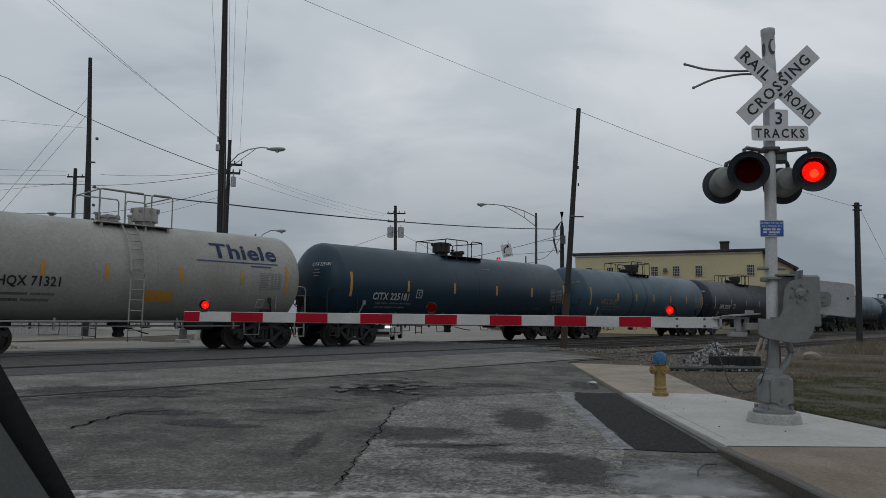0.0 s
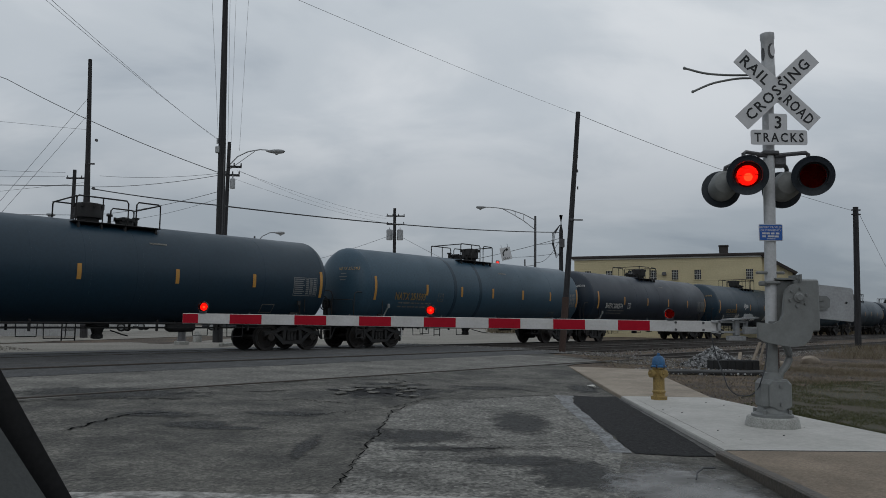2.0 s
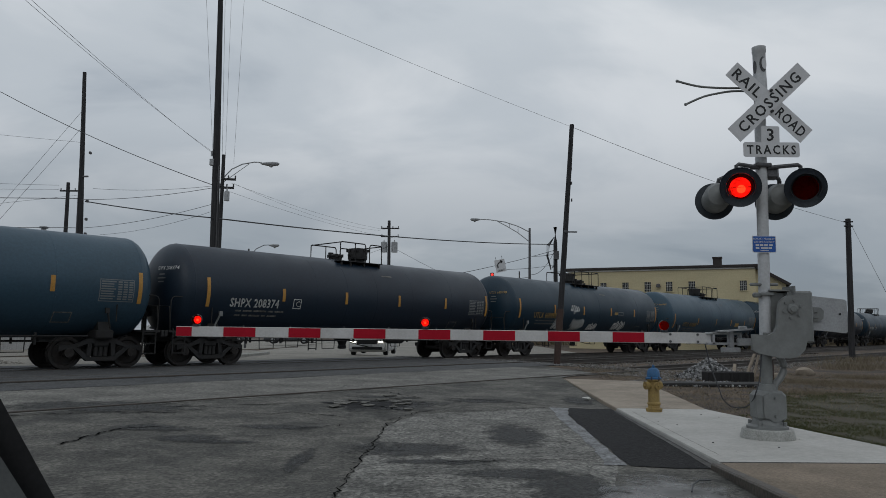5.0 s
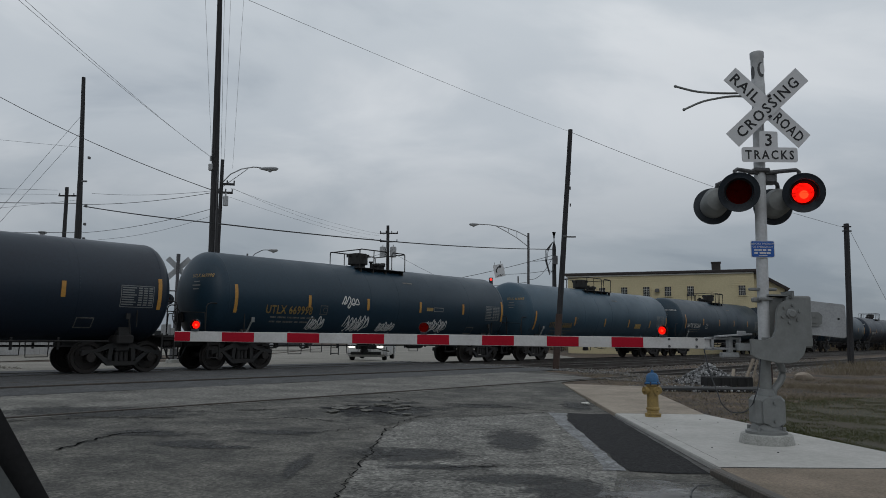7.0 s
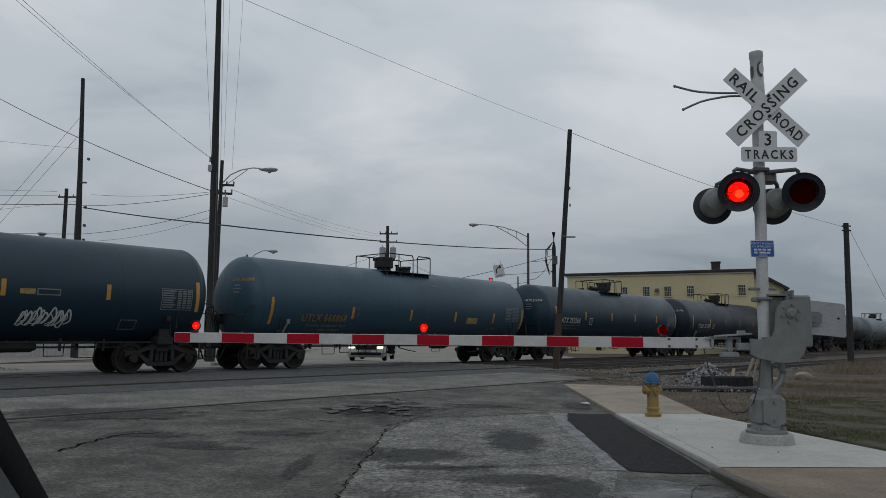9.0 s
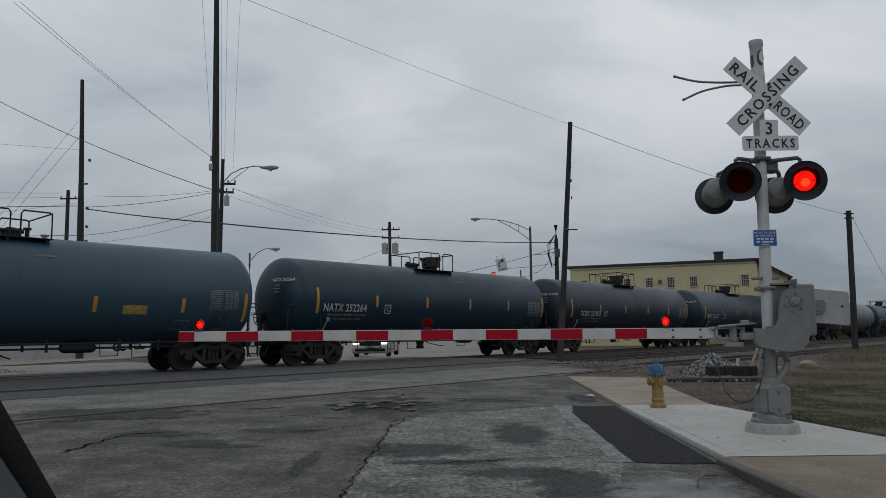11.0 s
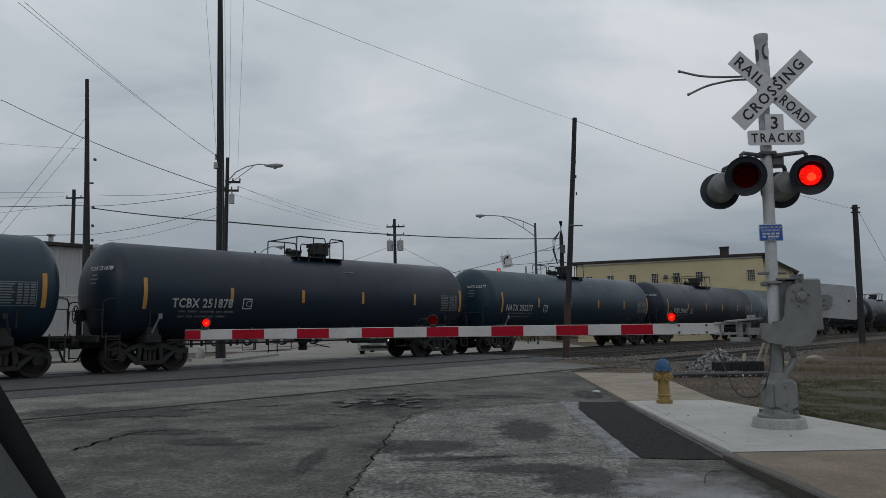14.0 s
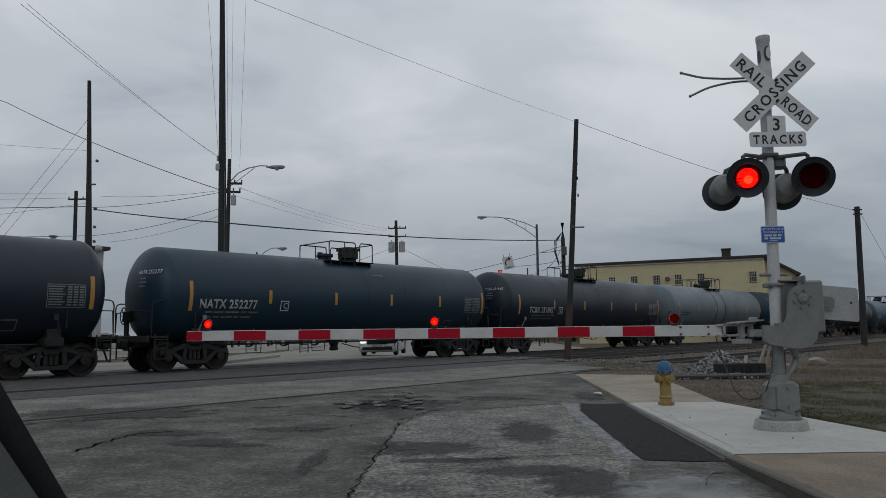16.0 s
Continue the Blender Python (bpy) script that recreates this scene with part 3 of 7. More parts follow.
bm = bmesh.new()
ks = [(kerb_x(y), y, 0.064 + min(0.07, max(0, 7.80 - y) * 0.03)) for y in (-6.0, 3.0, 5.0, 6.0, 7.0, 7.78)]
rows = [[bm.verts.new(c) for c in ((x - 0.11, y, -0.1), (x - 0.10, y, z - 0.015), (x - 0.085, y, z), (x + 0.004, y, z), (x + 0.004, y, -0.1))] for x, y, z in ks]
for a, c in zip(rows, rows[1:]):
    for k in range(4):
        bm.faces.new((a[k], a[k + 1], c[k + 1], c[k]))
solo("kerb", bm, "kerb_wet", "dark wet kerb along the gutter", "kerb", "", "structure")


def rail_mesh(length):
    bm = bmesh.new()
    prof = [(-0.07, 0), (0.07, 0), (0.07, 0.012), (0.012, 0.03), (0.012, 0.125), (0.036, 0.137), (0.036, 0.165), (0.028, 0.172), (-0.028, 0.172), (-0.036, 0.165), (-0.036, 0.137), (-0.012, 0.125), (-0.012, 0.03), (-0.07, 0.012)]
    bm_prism(bm, prof, length)
    return bm


def rail(p, s0, s1, top, label):
    m = Matrix.Translation(on_plan(p, s0, top - 0.172)) @ Matrix.Rotation(-TRACK_TURN, 4, "Z")
    return solo("rail", rail_mesh(s1 - s0), "rail", label, "rail", "rails of the tracks", "structure", m=m)


for off in (-0.72, 0.72):
    rail(TRAIN_P + off, -70, 260, RAIL_Z, "worn steel rail under the tank train")
    rail(MID_P + off, -45, 260, ground_z(*on_plan(MID_P, 0).xy) + 0.03, "steel rail in dark asphalt, then open on ties")
    rail(NEAR_P + off, -45, 260, ground_z(*on_plan(NEAR_P, 0).xy) + 0.014, "steel rail set flush in the street, then open on ties")

# ---- tank cars ----
CAR, SPEED, GAP0 = 16.83, 7.79, 16.645
R, ZC = 1.54, 2.42


def head(xe, sign, depth=0.69, n=9):
    return [(R * math.cos(a), xe + sign * depth * math.sin(a)) for a in [math.pi / 2 * i / n for i in range(n + 1)]]


def wrap_plate(bm, x0, x1, z0, z1, lift=0.010, n=6, nx=1):
    """A thin plate or strip lying on the tank's near side between two heights."""
    a0, a1 = math.asin((z0 - ZC) / R), math.asin((z1 - ZC) / R)
    rows = []
    for i in range(n + 1):
        a = a0 + (a1 - a0) * i / n
        rows.append([(x0 + (x1 - x0) * k / nx, -(R + lift) * math.cos(a), ZC + (R + lift) * math.sin(a)) for k in range(nx + 1)])
    vs = [[bm.verts.new(p) for p in r] for r in rows]
    for i in range(n):
        for k in range(nx):
            bm.faces.new((vs[i][k], vs[i][k + 1], vs[i + 1][k + 1], vs[i + 1][k]))
    return bm


def wrap_box(bm, x0, x1, z0, z1, lift=0.005, line=0.02):
    wrap_plate(bm, x0, x1, z0, z0 + line, lift, 1)
    wrap_plate(bm, x0, x1, z1 - line, z1, lift, 1)
    wrap_plate(bm, x0, x0 + line, z0 + line, z1 - line, lift, 4)
    wrap_plate(bm, x1 - line, x1, z0 + line, z1 - line, lift, 4)


def side_letters(text, size, x, z, parent, material, wide=1.0, spread=1.05, bold=0.0, length=0.0):
    m = Matrix.Translation((x, -R - 0.002, z)) @ Matrix.Rotation(math.pi / 2, 4, "X")
    return letters("lettering", text, size, parent, m, material, spread, wide=wide, bold=bold, wrap=(R + 0.010, ZC), length=length)


def mirror_y(f, bm):
    f(bm, 1)
    f(bm, -1)


def wheelset():
    bm = bmesh.new()
    for sy in (1, -1):
        y = 0.72 * sy
        prof = [(0.0, 0.09), (0.12, 0.09), (0.13, 0.02), (0.33, -0.005), (0.37, 0.05), (0.457, 0.055), (0.46, 0.0), (0.463, -0.05), (0.485, -0.062), (0.485, -0.085), (0.38, -0.085), (0.35, -0.04), (0.13, -0.05), (0.12, -0.09), (0.0, -0.09)]
        bm_lathe(bm, [(r, h * sy) for r, h in prof], 28, "y", (0, y, 0))
    bm_tube(bm, (0, -1.02, 0), (0, 1.02, 0), 0.085, seg=12)
    for sy in (1, -1):
        bm_tube(bm, (0, sy * 0.93, 0), (0, sy * 1.08, 0), 0.13, seg=14)
        for k in range(3):
            a = k * 2.094
            bm_tube(bm, (0.07 * math.cos(a), sy * 1.08, 0.07 * math.sin(a)), (0.07 * math.cos(a), sy * 1.1, 0.07 * math.sin(a)), 0.02, seg=6)
    return bm


def truck():
    bm = bmesh.new()
    outline = [(-1.16, 0.50), (-1.16, 0.66), (-0.72, 0.70), (-0.36, 0.86), (0.36, 0.86), (0.72, 0.70), (1.16, 0.66), (1.16, 0.50), (0.98, 0.44), (0.80, 0.50), (0.68, 0.44), (0.38, 0.22), (-0.38, 0.22), (-0.68, 0.44), (-0.80, 0.50), (-0.98, 0.44)]
    for sy in (1, -1):
        m = Matrix.Translation((0, sy * 0.98 - 0.07, 0))
        # the cast side frame, with its two windows left open
        for poly in (
            [(-1.16, 0.50), (-1.16, 0.66), (-0.72, 0.70), (-0.36, 0.86), (0.36, 0.86), (0.72, 0.70), (1.16, 0.66), (1.16, 0.50), (0.98, 0.56), (0.78, 0.58), (0.36, 0.72), (-0.36, 0.72), (-0.78, 0.58), (-0.98, 0.56)],
            [(-0.80, 0.58), (-0.66, 0.60), (-0.32, 0.34), (0.32, 0.34), (0.66, 0.60), (0.80, 0.58), (0.40, 0.22), (-0.40, 0.22)],
            [(-0.42, 0.34), (-0.30, 0.34), (-0.26, 0.73), (-0.38, 0.73)],
            [(0.42, 0.34), (0.38, 0.73), (0.26, 0.73), (0.30, 0.34)],
        ):
            bm_prism(bm, poly, 0.14, m)
        for dx in (-0.14, 0.0, 0.14):
            bm_tube(bm, (dx, sy * 0.98, 0.36), (dx, sy * 0.98, 0.62), 0.062, seg=10)
    bm_box(bm, (0.42, 2.15, 0.2), (0, 0, 0.72), bevel=0.04)
    bm_box(bm, (1.5, 0.1, 0.12), (0, 0.35, 0.42))
    for sx in (1, -1):
        bm_box(bm, (0.09, 1.75, 0.16), (sx * 0.38, 0, 0.45), bevel=0.02)
        for sy in (1, -1):
            bm_box(bm, (0.07, 0.1, 0.34), (sx * 0.40, sy * 0.72, 0.46))
    return bm


def build_car(e=0.0, strips=(-6.8, -3.92, -1.1, 1.66, 4.43, 7.2), dome_x=0.72, man_x=-0.45, rails=(-0.95, 1.2), drop=0.0, bands=(-0.95, 0.55), near_ladder=False, rail_h=0.62):
    """A tank car; e: how much longer each half is than usual, in metres."""
    car = thing("tank_car", Matrix.Identity(4), "black tank car far back in the train", "tank car", "cars of the passing train")
    bm = bmesh.new()
    bm_lathe(bm, [(r, h) for r, h in head(-7.32 - e, -1)][::-1] + [(R, -2.6), (R, 2.6)] + head(7.32 + e, 1), 56, "x", (0, 0, ZC))
    part("tank", bm, "tank_black", car)
    # weld rings and the wider bands at mid length
    for x in (-7.32 - e, -4.9 - e * 0.6, -2.45, 2.45, 4.9 + e * 0.6, 7.32 + e):
        bm = bmesh.new()
        bm_lathe(bm, [(R - 0.01, x - 0.02), (R + 0.002, x - 0.014), (R + 0.002, x + 0.014), (R - 0.01, x + 0.02)], 56, "x", (0, 0, ZC))
        part("weld_ring", bm, "tank_black", car)
    for x in bands:
        bm = bmesh.new()
        bm_lathe(bm, [(R - 0.01, x - 0.10), (R + 0.004, x - 0.09), (R + 0.004, x + 0.09), (R - 0.01, x + 0.10)], 56, "x", (0, 0, ZC))
        part("spill_band", bm, "frame_black", car)
    # stub sills, bolsters and tank saddles
    for sx in (1, -1):
        bm = bmesh.new()
        bm_box(bm, (3.1, 0.62, 0.34), (sx * (6.55 + e), 0, 0.93), bevel=0.02)
        bm_box(bm, (0.5, 2.5, 0.26), (sx * (6.45 + e), 0, 0.98), bevel=0.04)
        bm_prism(bm, [(-1.2, 0), (1.2, 0), (1.05, 0.5), (0.5, 0.18), (0, 0.1), (-0.5, 0.18), (-1.05, 0.5)], 0.36, Matrix.Translation((sx * (6.45 + e), 0, 1.02)) @ Matrix.Rotation(math.pi / 2, 4, "Z") @ Matrix.Translation((0, -0.18, 0)))
        bm_box(bm, (0.5, 2.7, 0.06), (sx * (7.8 + e), 0, 1.08))
        bm_box(bm, (0.09, 2.7, 0.2), (sx * (8.14 + e), 0, 1.02), bevel=0.01)
        part("stub_sill", bm, "frame_black", car)
        bm = bmesh.new()
        bm_box(bm, (0.55, 0.16, 0.2), (sx * (8.2 + e), 0, 0.87), bevel=0.03)
        bm_box(bm, (0.3, 0.34, 0.3), (sx * (8.28 + e), 0.03, 0.87), bevel=0.06)
        part("coupler", bm, "wheel_steel", car)
        # brake hose hanging at the end
        bm = bmesh.new()
        bm_path(bm, [(sx * (8.1 + e), -0.3, 0.8), (sx * (8.18 + e), -0.3, 0.62), (sx * (8.26 + e), -0.28, 0.42), (sx * (8.36 + e), -0.24, 0.36)], 0.028, 6)
        part("brake_hose", bm, "rubber", car)
        # end handrails bent round the head
        for sy in (1, -1):
            bm = bmesh.new()
            bm_path(bm, [(sx * (8.0 + e), sy * 1.28, 1.1), (sx * (8.0 + e), sy * 1.28, 2.02), (sx * (7.96 + e), sy * 1.28, 2.12), (sx * (7.86 + e), sy * 1.28, 2.16), (sx * (6.8 + e), sy * 1.42, 2.16), (sx * (6.7 + e), sy * 1.42, 2.12), (sx * (6.67 + e), sy * 1.42, 2.0), (sx * (6.67 + e), sy * 1.4, 1.35)], 0.02, 7)
            bm_path(bm, [(sx * (8.0 + e), sy * 1.28, 1.15), (sx * (8.0 + e), sy * 1.2, 1.85), (sx * (8.0 + e), -sy * 0.0, 1.9)], 0.018, 6)
            part("handrail", bm, "frame_black", car)
            bm = bmesh.new()
            for dx in (-0.2, 0.2):
                bm_box(bm, (0.03, 0.05, 0.78), (sx * (7.72 + e) + dx, sy * 1.33, 0.78))
            for z in (0.42, 0.72, 1.0):
                bm_box(bm, (0.4, 0.05, 0.03), (sx * (7.72 + e), sy * 1.33, z))
            part("corner_step", bm, "frame_black", car)
            bm = bmesh.new()
            bm_path(bm, [(sx * (6.55 + e), sy * 1.30, 1.16), (sx * (6.4 + e), sy * 1.46, 1.62)], 0.03, 6)
            bm_box(bm, (0.12, 0.05, 0.16), (sx * (6.38 + e), sy * 1.46, 1.66))
            part("safety_bracket", bm, "galv" if sx < 0 else "frame_black", car, "small pale bracket on the tank's flank")
    # brake wheel on its stand
    bm = bmesh.new()
    bm_lathe(bm, [(0.25, -0.015), (0.28, 0), (0.25, 0.015), (0.235, 0), (0.25, -0.015)], 24, "x", (-8.1 - e, 0.45, 1.75))
    for k in range(6):
        a = k * math.pi / 3
        bm_tube(bm, (-8.1 - e, 0.45, 1.75), (-8.1 - e, 0.45 + 0.25 * math.cos(a), 1.75 + 0.25 * math.sin(a)), 0.014, seg=5)
    bm_box(bm, (0.22, 0.26, 0.34), (-7.98 - e, 0.45, 1.72), bevel=0.03)
    bm_box(bm, (0.08, 0.2, 0.6), (-8.0 - e, 0.45, 1.35))
    part("brake_wheel", bm, "frame_black", car)
    # air reservoir, brake cylinder, rods, side pipe
    bm = bmesh.new()
    bm_lathe(bm, [(0.0, -0.5), (0.1, -0.48), (0.15, -0.38), (0.15, 0.38), (0.1, 0.48), (0.0, 0.5)], 20, "x", (2.4, -0.5, 0.80))
    bm_box(bm, (0.06, 0.2, 0.2), (2.15, -0.5, 0.95))
    bm_box(bm, (0.06, 0.2, 0.2), (2.65, -0.5, 0.95))
    part("air_reservoir", bm, "frame_black", car)
    bm = bmesh.new()
    for sy in (1, -1):
        bm_path(bm, [(-6.0 - e, sy * 1.15, 0.93), (6.0 + e, sy * 1.15, 0.93)], 0.026, 7)
        bm_path(bm, [(-5.6 - e, sy * 0.9, 0.78), (5.6 + e, sy * 0.9, 0.78)], 0.02, 6)
        for x in (-5.0, -3.6, -2.2, 1.4, 3.4, 4.6):
            bm_box(bm, (0.06, 0.06, 0.34), (x, sy * 0.95, 0.86))
        for x in (-4.3, -1.6, 4.0):
            bm_path(bm, [(x - 0.3, sy * 1.12, 0.92), (x - 0.28, sy * 1.12, 0.5), (x + 0.28, sy * 1.12, 0.5), (x + 0.3, sy * 1.12, 0.92)], 0.018, 6)
    part("brake_piping", bm, "frame_black", car)
    bm = bmesh.new()
    bm_lathe(bm, [(0.32, 0.9), (0.34, 0.82), (0.2, 0.78), (0.14, 0.6), (0.17, 0.56), (0.17, 0.46), (0.08, 0.44), (0, 0.44)], 18, "z")
    bm_path(bm, [(0.35, -0.1, 0.7), (0.5, -0.6, 0.58), (0.5, -0.95, 0.55)], 0.02, 6)
    part("outlet_valve", bm, "frame_black", car)
    # ladder and top platform
    for sy in (1, -1) if near_ladder else (1,):
        bm = bmesh.new()
        def arc(x):
            pts = [(x, sy * 1.62, 0.35), (x, sy * 1.62, 0.9), (x, sy * (R + 0.12), ZC - 0.2)]
            pts += [(x, sy * (R + 0.1) * math.cos(a), ZC + (R + 0.1) * math.sin(a)) for a in [radians(d) for d in (0, 15, 30, 45, 58, 68, 76)]]
            return pts
        for x in (-0.42, -0.02):
            bm_path(bm, arc(x), 0.022, 6)
        for z in (0.42, 0.68, 0.95, 1.25, 1.55, 1.85, 2.15, 2.45, 2.75, 3.05, 3.3, 3.52):
            a = math.asin(max(-1, min(1, (z - ZC) / (R + 0.1)))) if z > ZC - 0.2 else 0
            y = sy * (R + 0.1) * math.cos(a) if z > ZC - 0.2 else sy * 1.62
            bm_tube(bm, (-0.42, y, z), (-0.02, y, z), 0.016, seg=6)
        part("ladder", bm, "frame_black", car)
    bm = bmesh.new()
    top = ZC + R
    for sy in (1, -1):
        bm_box(bm, (rails[1] - rails[0] + 0.1, 0.34, 0.03), ((rails[0] + rails[1]) / 2, sy * 0.78, top - 0.12), bevel=0.008)
        for x in (rails[0] + 0.1, -0.4, 0.3, rails[1] - 0.1):
            bm_box(bm, (0.06, 0.1, 0.34), (x, sy * 0.86, top - 0.30))
    part("platform", bm, "frame_black", car)
    bm = bmesh.new()
    zt, z0 = top + rail_h, top - 0.1
    ra, rb = rails
    gap_a, gap_b = ra + (rb - ra) * 0.60, ra + (rb - ra) * 0.70
    for sy in (1, -1):
        y = sy * 0.92
        bm_path(bm, [(ra, y, z0), (ra, y, zt - 0.06), (ra + 0.05, y, zt), (gap_a - 0.05, y, zt), (gap_a, y, zt - 0.08), (gap_a, y, z0)], 0.024, 7)
        bm_path(bm, [(ra + 0.75, y, z0), (ra + 0.75, y, zt)], 0.02, 7)
        bm_path(bm, [(gap_b, y, z0), (gap_b, y, zt - 0.08), (gap_b + 0.06, y, zt), (rb - 0.06, y, zt), (rb, y, zt - 0.06), (rb, y, z0)], 0.024, 7)
    for x in (ra, rb):
        bm_path(bm, [(x, -0.92, zt - 0.02), (x, 0.92, zt - 0.02)], 0.022, 7)
    part("platform_rail", bm, "frame_black", car)
    bm = bmesh.new()
    bm_lathe(bm, [(0.30, top - 0.06), (0.30, top + 0.10), (0.40, top + 0.10), (0.40, top + 0.50), (0.38, top + 0.53), (0.15, top + 0.57), (0, top + 0.58)], 24, "z", (dome_x, 0, 0))
    for k in range(8):
        a = k * math.pi / 4
        bm_box(bm, (0.07, 0.07, 0.12), (dome_x + 0.42 * math.cos(a), 0.42 * math.sin(a), top + 0.46))
    part("dome", bm, "frame_black", car)
    bm = bmesh.new()
    bm_lathe(bm, [(0.26, top - 0.05), (0.26, top + 0.12), (0.31, top + 0.12), (0.31, top + 0.18), (0.1, top + 0.24), (0, top + 0.24)], 20, "z", (man_x, 0, 0))
    for k in range(6):
        a = k * math.pi / 3
        bm_box(bm, (0.06, 0.06, 0.12), (man_x + 0.30 * math.cos(a), 0.30 * math.sin(a), top + 0.15))
    part("manway", bm, "frame_black", car)
    vx = rails[0] + 0.35 if dome_x > 0 else rails[1] - 0.3
    for x, y, r, h in ((vx, 0.1, 0.06, 0.22), ((dome_x + man_x) / 2, -0.2, 0.05, 0.2)):
        bm = bmesh.new()
        bm_tube(bm, (x, y, top - 0.03), (x, y, top + h), r, seg=10)
        bm_tube(bm, (x, y, top + h), (x, y, top + h + 0.06), r * 1.8, seg=10)
        part("valve", bm, "frame_black", car)
    # amber reflective strips along the flank
    for x in strips:
        bm = bmesh.new()
        big = x in (strips[0], strips[-1])
        wrap_plate(bm, x - 0.06, x + 0.06, (1.88 if big else 2.14) - drop, (2.80 if big else 2.58) - drop)
        part("reflector_strip", bm, "amber", car)
    # trucks with wheelsets
    wm = finish(wheelset(), "wheelset", "wheel_steel", 30)
    tm = finish(truck(), "truck", "frame_black", 30)
    for sx in (1, -1):
        tk = new("truck", tm)
        tk.parent = car
        tk.location = (sx * (6.45 + e), 0, 0)
        for dx in (0.89, -0.89):
            w = new("wheelset", wm)
            w.parent = tk
            w.location = (dx, 0, 0.46)
    return car


def small_lines(car, x, z, widths, material, gap=0.16, h=0.07):
    """Rows of stencil too small to read, as plain bars."""
    bm = bmesh.new()
    for i, row in enumerate(widths):
        xx = x
        for w in row:
            wrap_plate(bm, xx, xx + w, z - i * gap - h, z - i * gap, 0.010, 1)
            xx += w + 0.07
    tagged(part("stencil", bm, material, car), kind="stuff")


def data_panel(car, x, z, material, w=0.95, h=0.62):
    bm = bmesh.new()
    wrap_box(bm, x, x + w, z - h, z, 0.004, 0.02)
    for i in range(8):
        zz = z - 0.05 - i * (h - 0.08) / 8
        wrap_plate(bm, x + 0.04, x + w * (0.40 if i % 3 else 0.46), zz - 0.035, zz, 0.004, 1)
        for k in range(3):
            wrap_plate(bm, x + w * (0.52 + 0.16 * k), x + w * (0.64 + 0.16 * k), zz - 0.042, zz, 0.004, 1)
    tagged(part("data_panel", bm, material, car), kind="stuff")


def square_mark(car, x, z, s, material, letter=""):
    bm = bmesh.new()
    wrap_box(bm, x, x + s, z, z + s, 0.004, 0.025)
    part("stencil", bm, material, car)
    if letter:
        side_letters(letter, s * 0.85, x + s * 0.28, z + s * 0.2, car, material)


def head_marks(car, text, material, n=3):
    """Lettering on the end that faces along the line of sight."""
    for k in range(n + 1):
        if k == 0:
            m = Matrix.Translation((-7.6, -0.35, 3.02)) @ Matrix.Rotation(radians(-60), 4, "Z") @ Matrix.Rotation(math.pi / 2, 4, "X")
            ob = letters("lettering", text, 0.17, car, m, material, depth=0.001)
            drop_on_head(ob)
        else:
            bm = bmesh.new()
            bm_box(bm, (0.42 - 0.12 * (k % 2), 0.002, 0.04), (0.3, 0, 0))
            bmesh.ops.subdivide_edges(bm, edges=bm.edges[:], cuts=3)
            ob = part("stencil", bm, "galv", car, m=None)
            ob.data.transform(Matrix.Translation((-7.6, -0.35, 3.0 - 0.12 * k)) @ Matrix.Rotation(radians(-60), 4, "Z"))
            drop_on_head(ob)


def drop_on_head(ob):
    """Lays flat marks against the domed end."""
    for v in ob.data.vertices:
        rr = min(0.995, math.hypot(v.co.y, v.co.z - ZC) / R)
        v.co.x = -7.32 - 0.69 * math.sqrt(1 - rr * rr) - 0.006


WHITE_SHORT = -1.93
white = build_car(WHITE_SHORT, (-5.0, -2.76, -1.06, 1.2, 3.33, 5.08), 0.68, rails=(-1.12, 1.12), near_ladder=True, rail_h=0.86)
SHORT = -0.08
first = build_car(SHORT)
left_dome = build_car(SHORT, (-7.0, -4.0, -1.2, 1.7, 4.42, 7.2), -0.45, 0.65, (-1.15, 1.35))
banded = build_car(SHORT, (-7.05, -4.18, -1.99, 0.17, 2.46, 4.76, 7.2), 0.3, -0.65, (-1.4, 0.85), bands=(-2.4, -0.7))
low_strips = build_car(0.0, (-7.09, -3.44, -0.31, 2.44, 5.11, 7.3), -0.5, 0.65, (-1.25, 1.4), drop=0.32)
# car, paint, label, reporting mark, marking colour
FLEET = [
    ("tank_white", "dirty white tank car with blue lettering", "HQX 71321", "black_letter"),
    ("tank_black", "black tank car with white reporting marks", "CITX 225181", "white_letter"),
    ("tank_blue", "dull blue-grey tank car with yellow marks", "NATX 251593", "yellow_letter"),
    ("tank_brown", "brownish black tank car with white marks", "SHPX 208374", "white_letter"),
    ("tank_black", "black tank car with yellow marks and white scrawls", "UTLX 669998", "yellow_letter"),
    ("tank_blue", "blue-grey tank car with yellow reporting marks", "UTLX 666868", "yellow_letter"),
    ("tank_black", "black tank car with large white marks", "NATX 252264", "white_letter"),
    ("tank_brown", "sooty brown-black tank car with white marks", "TCBX 251878", "white_letter"),
    ("tank_black", "dark tank car with white reporting marks", "NATX 252277", "white_letter"),
    ("tank_brown", "rusty dark brown tank car with white marks", "TCBX 251842", "white_letter"),
    ("tank_grey", "light grey tank car with dark bands", "", "black_letter"),
    ("tank_black", "black tank car far back in the train", "", "white_letter"),
    ("tank_brown", "brown-black tank car far back in the train", "", "white_letter"),
    ("tank_blue", "blue-grey tank car far back in the train", "", "white_letter"),
    ("tank_black", "black tank car far back in the train", "", "white_letter"),
    ("tank_brown", "brown-black tank car far back in the train", "", "white_letter"),
    ("tank_black", "black tank car far back in the train", "", "white_letter"),
]


# the cars differ a little in length, so they sit a little off an even spacing
SHIFT = [1.64, -0.20, -0.12, -0.72, -0.72, -0.45, -0.20, -0.25, -0.10, -0.15, 0.0, 0, 0, 0, 0, 0, 0]


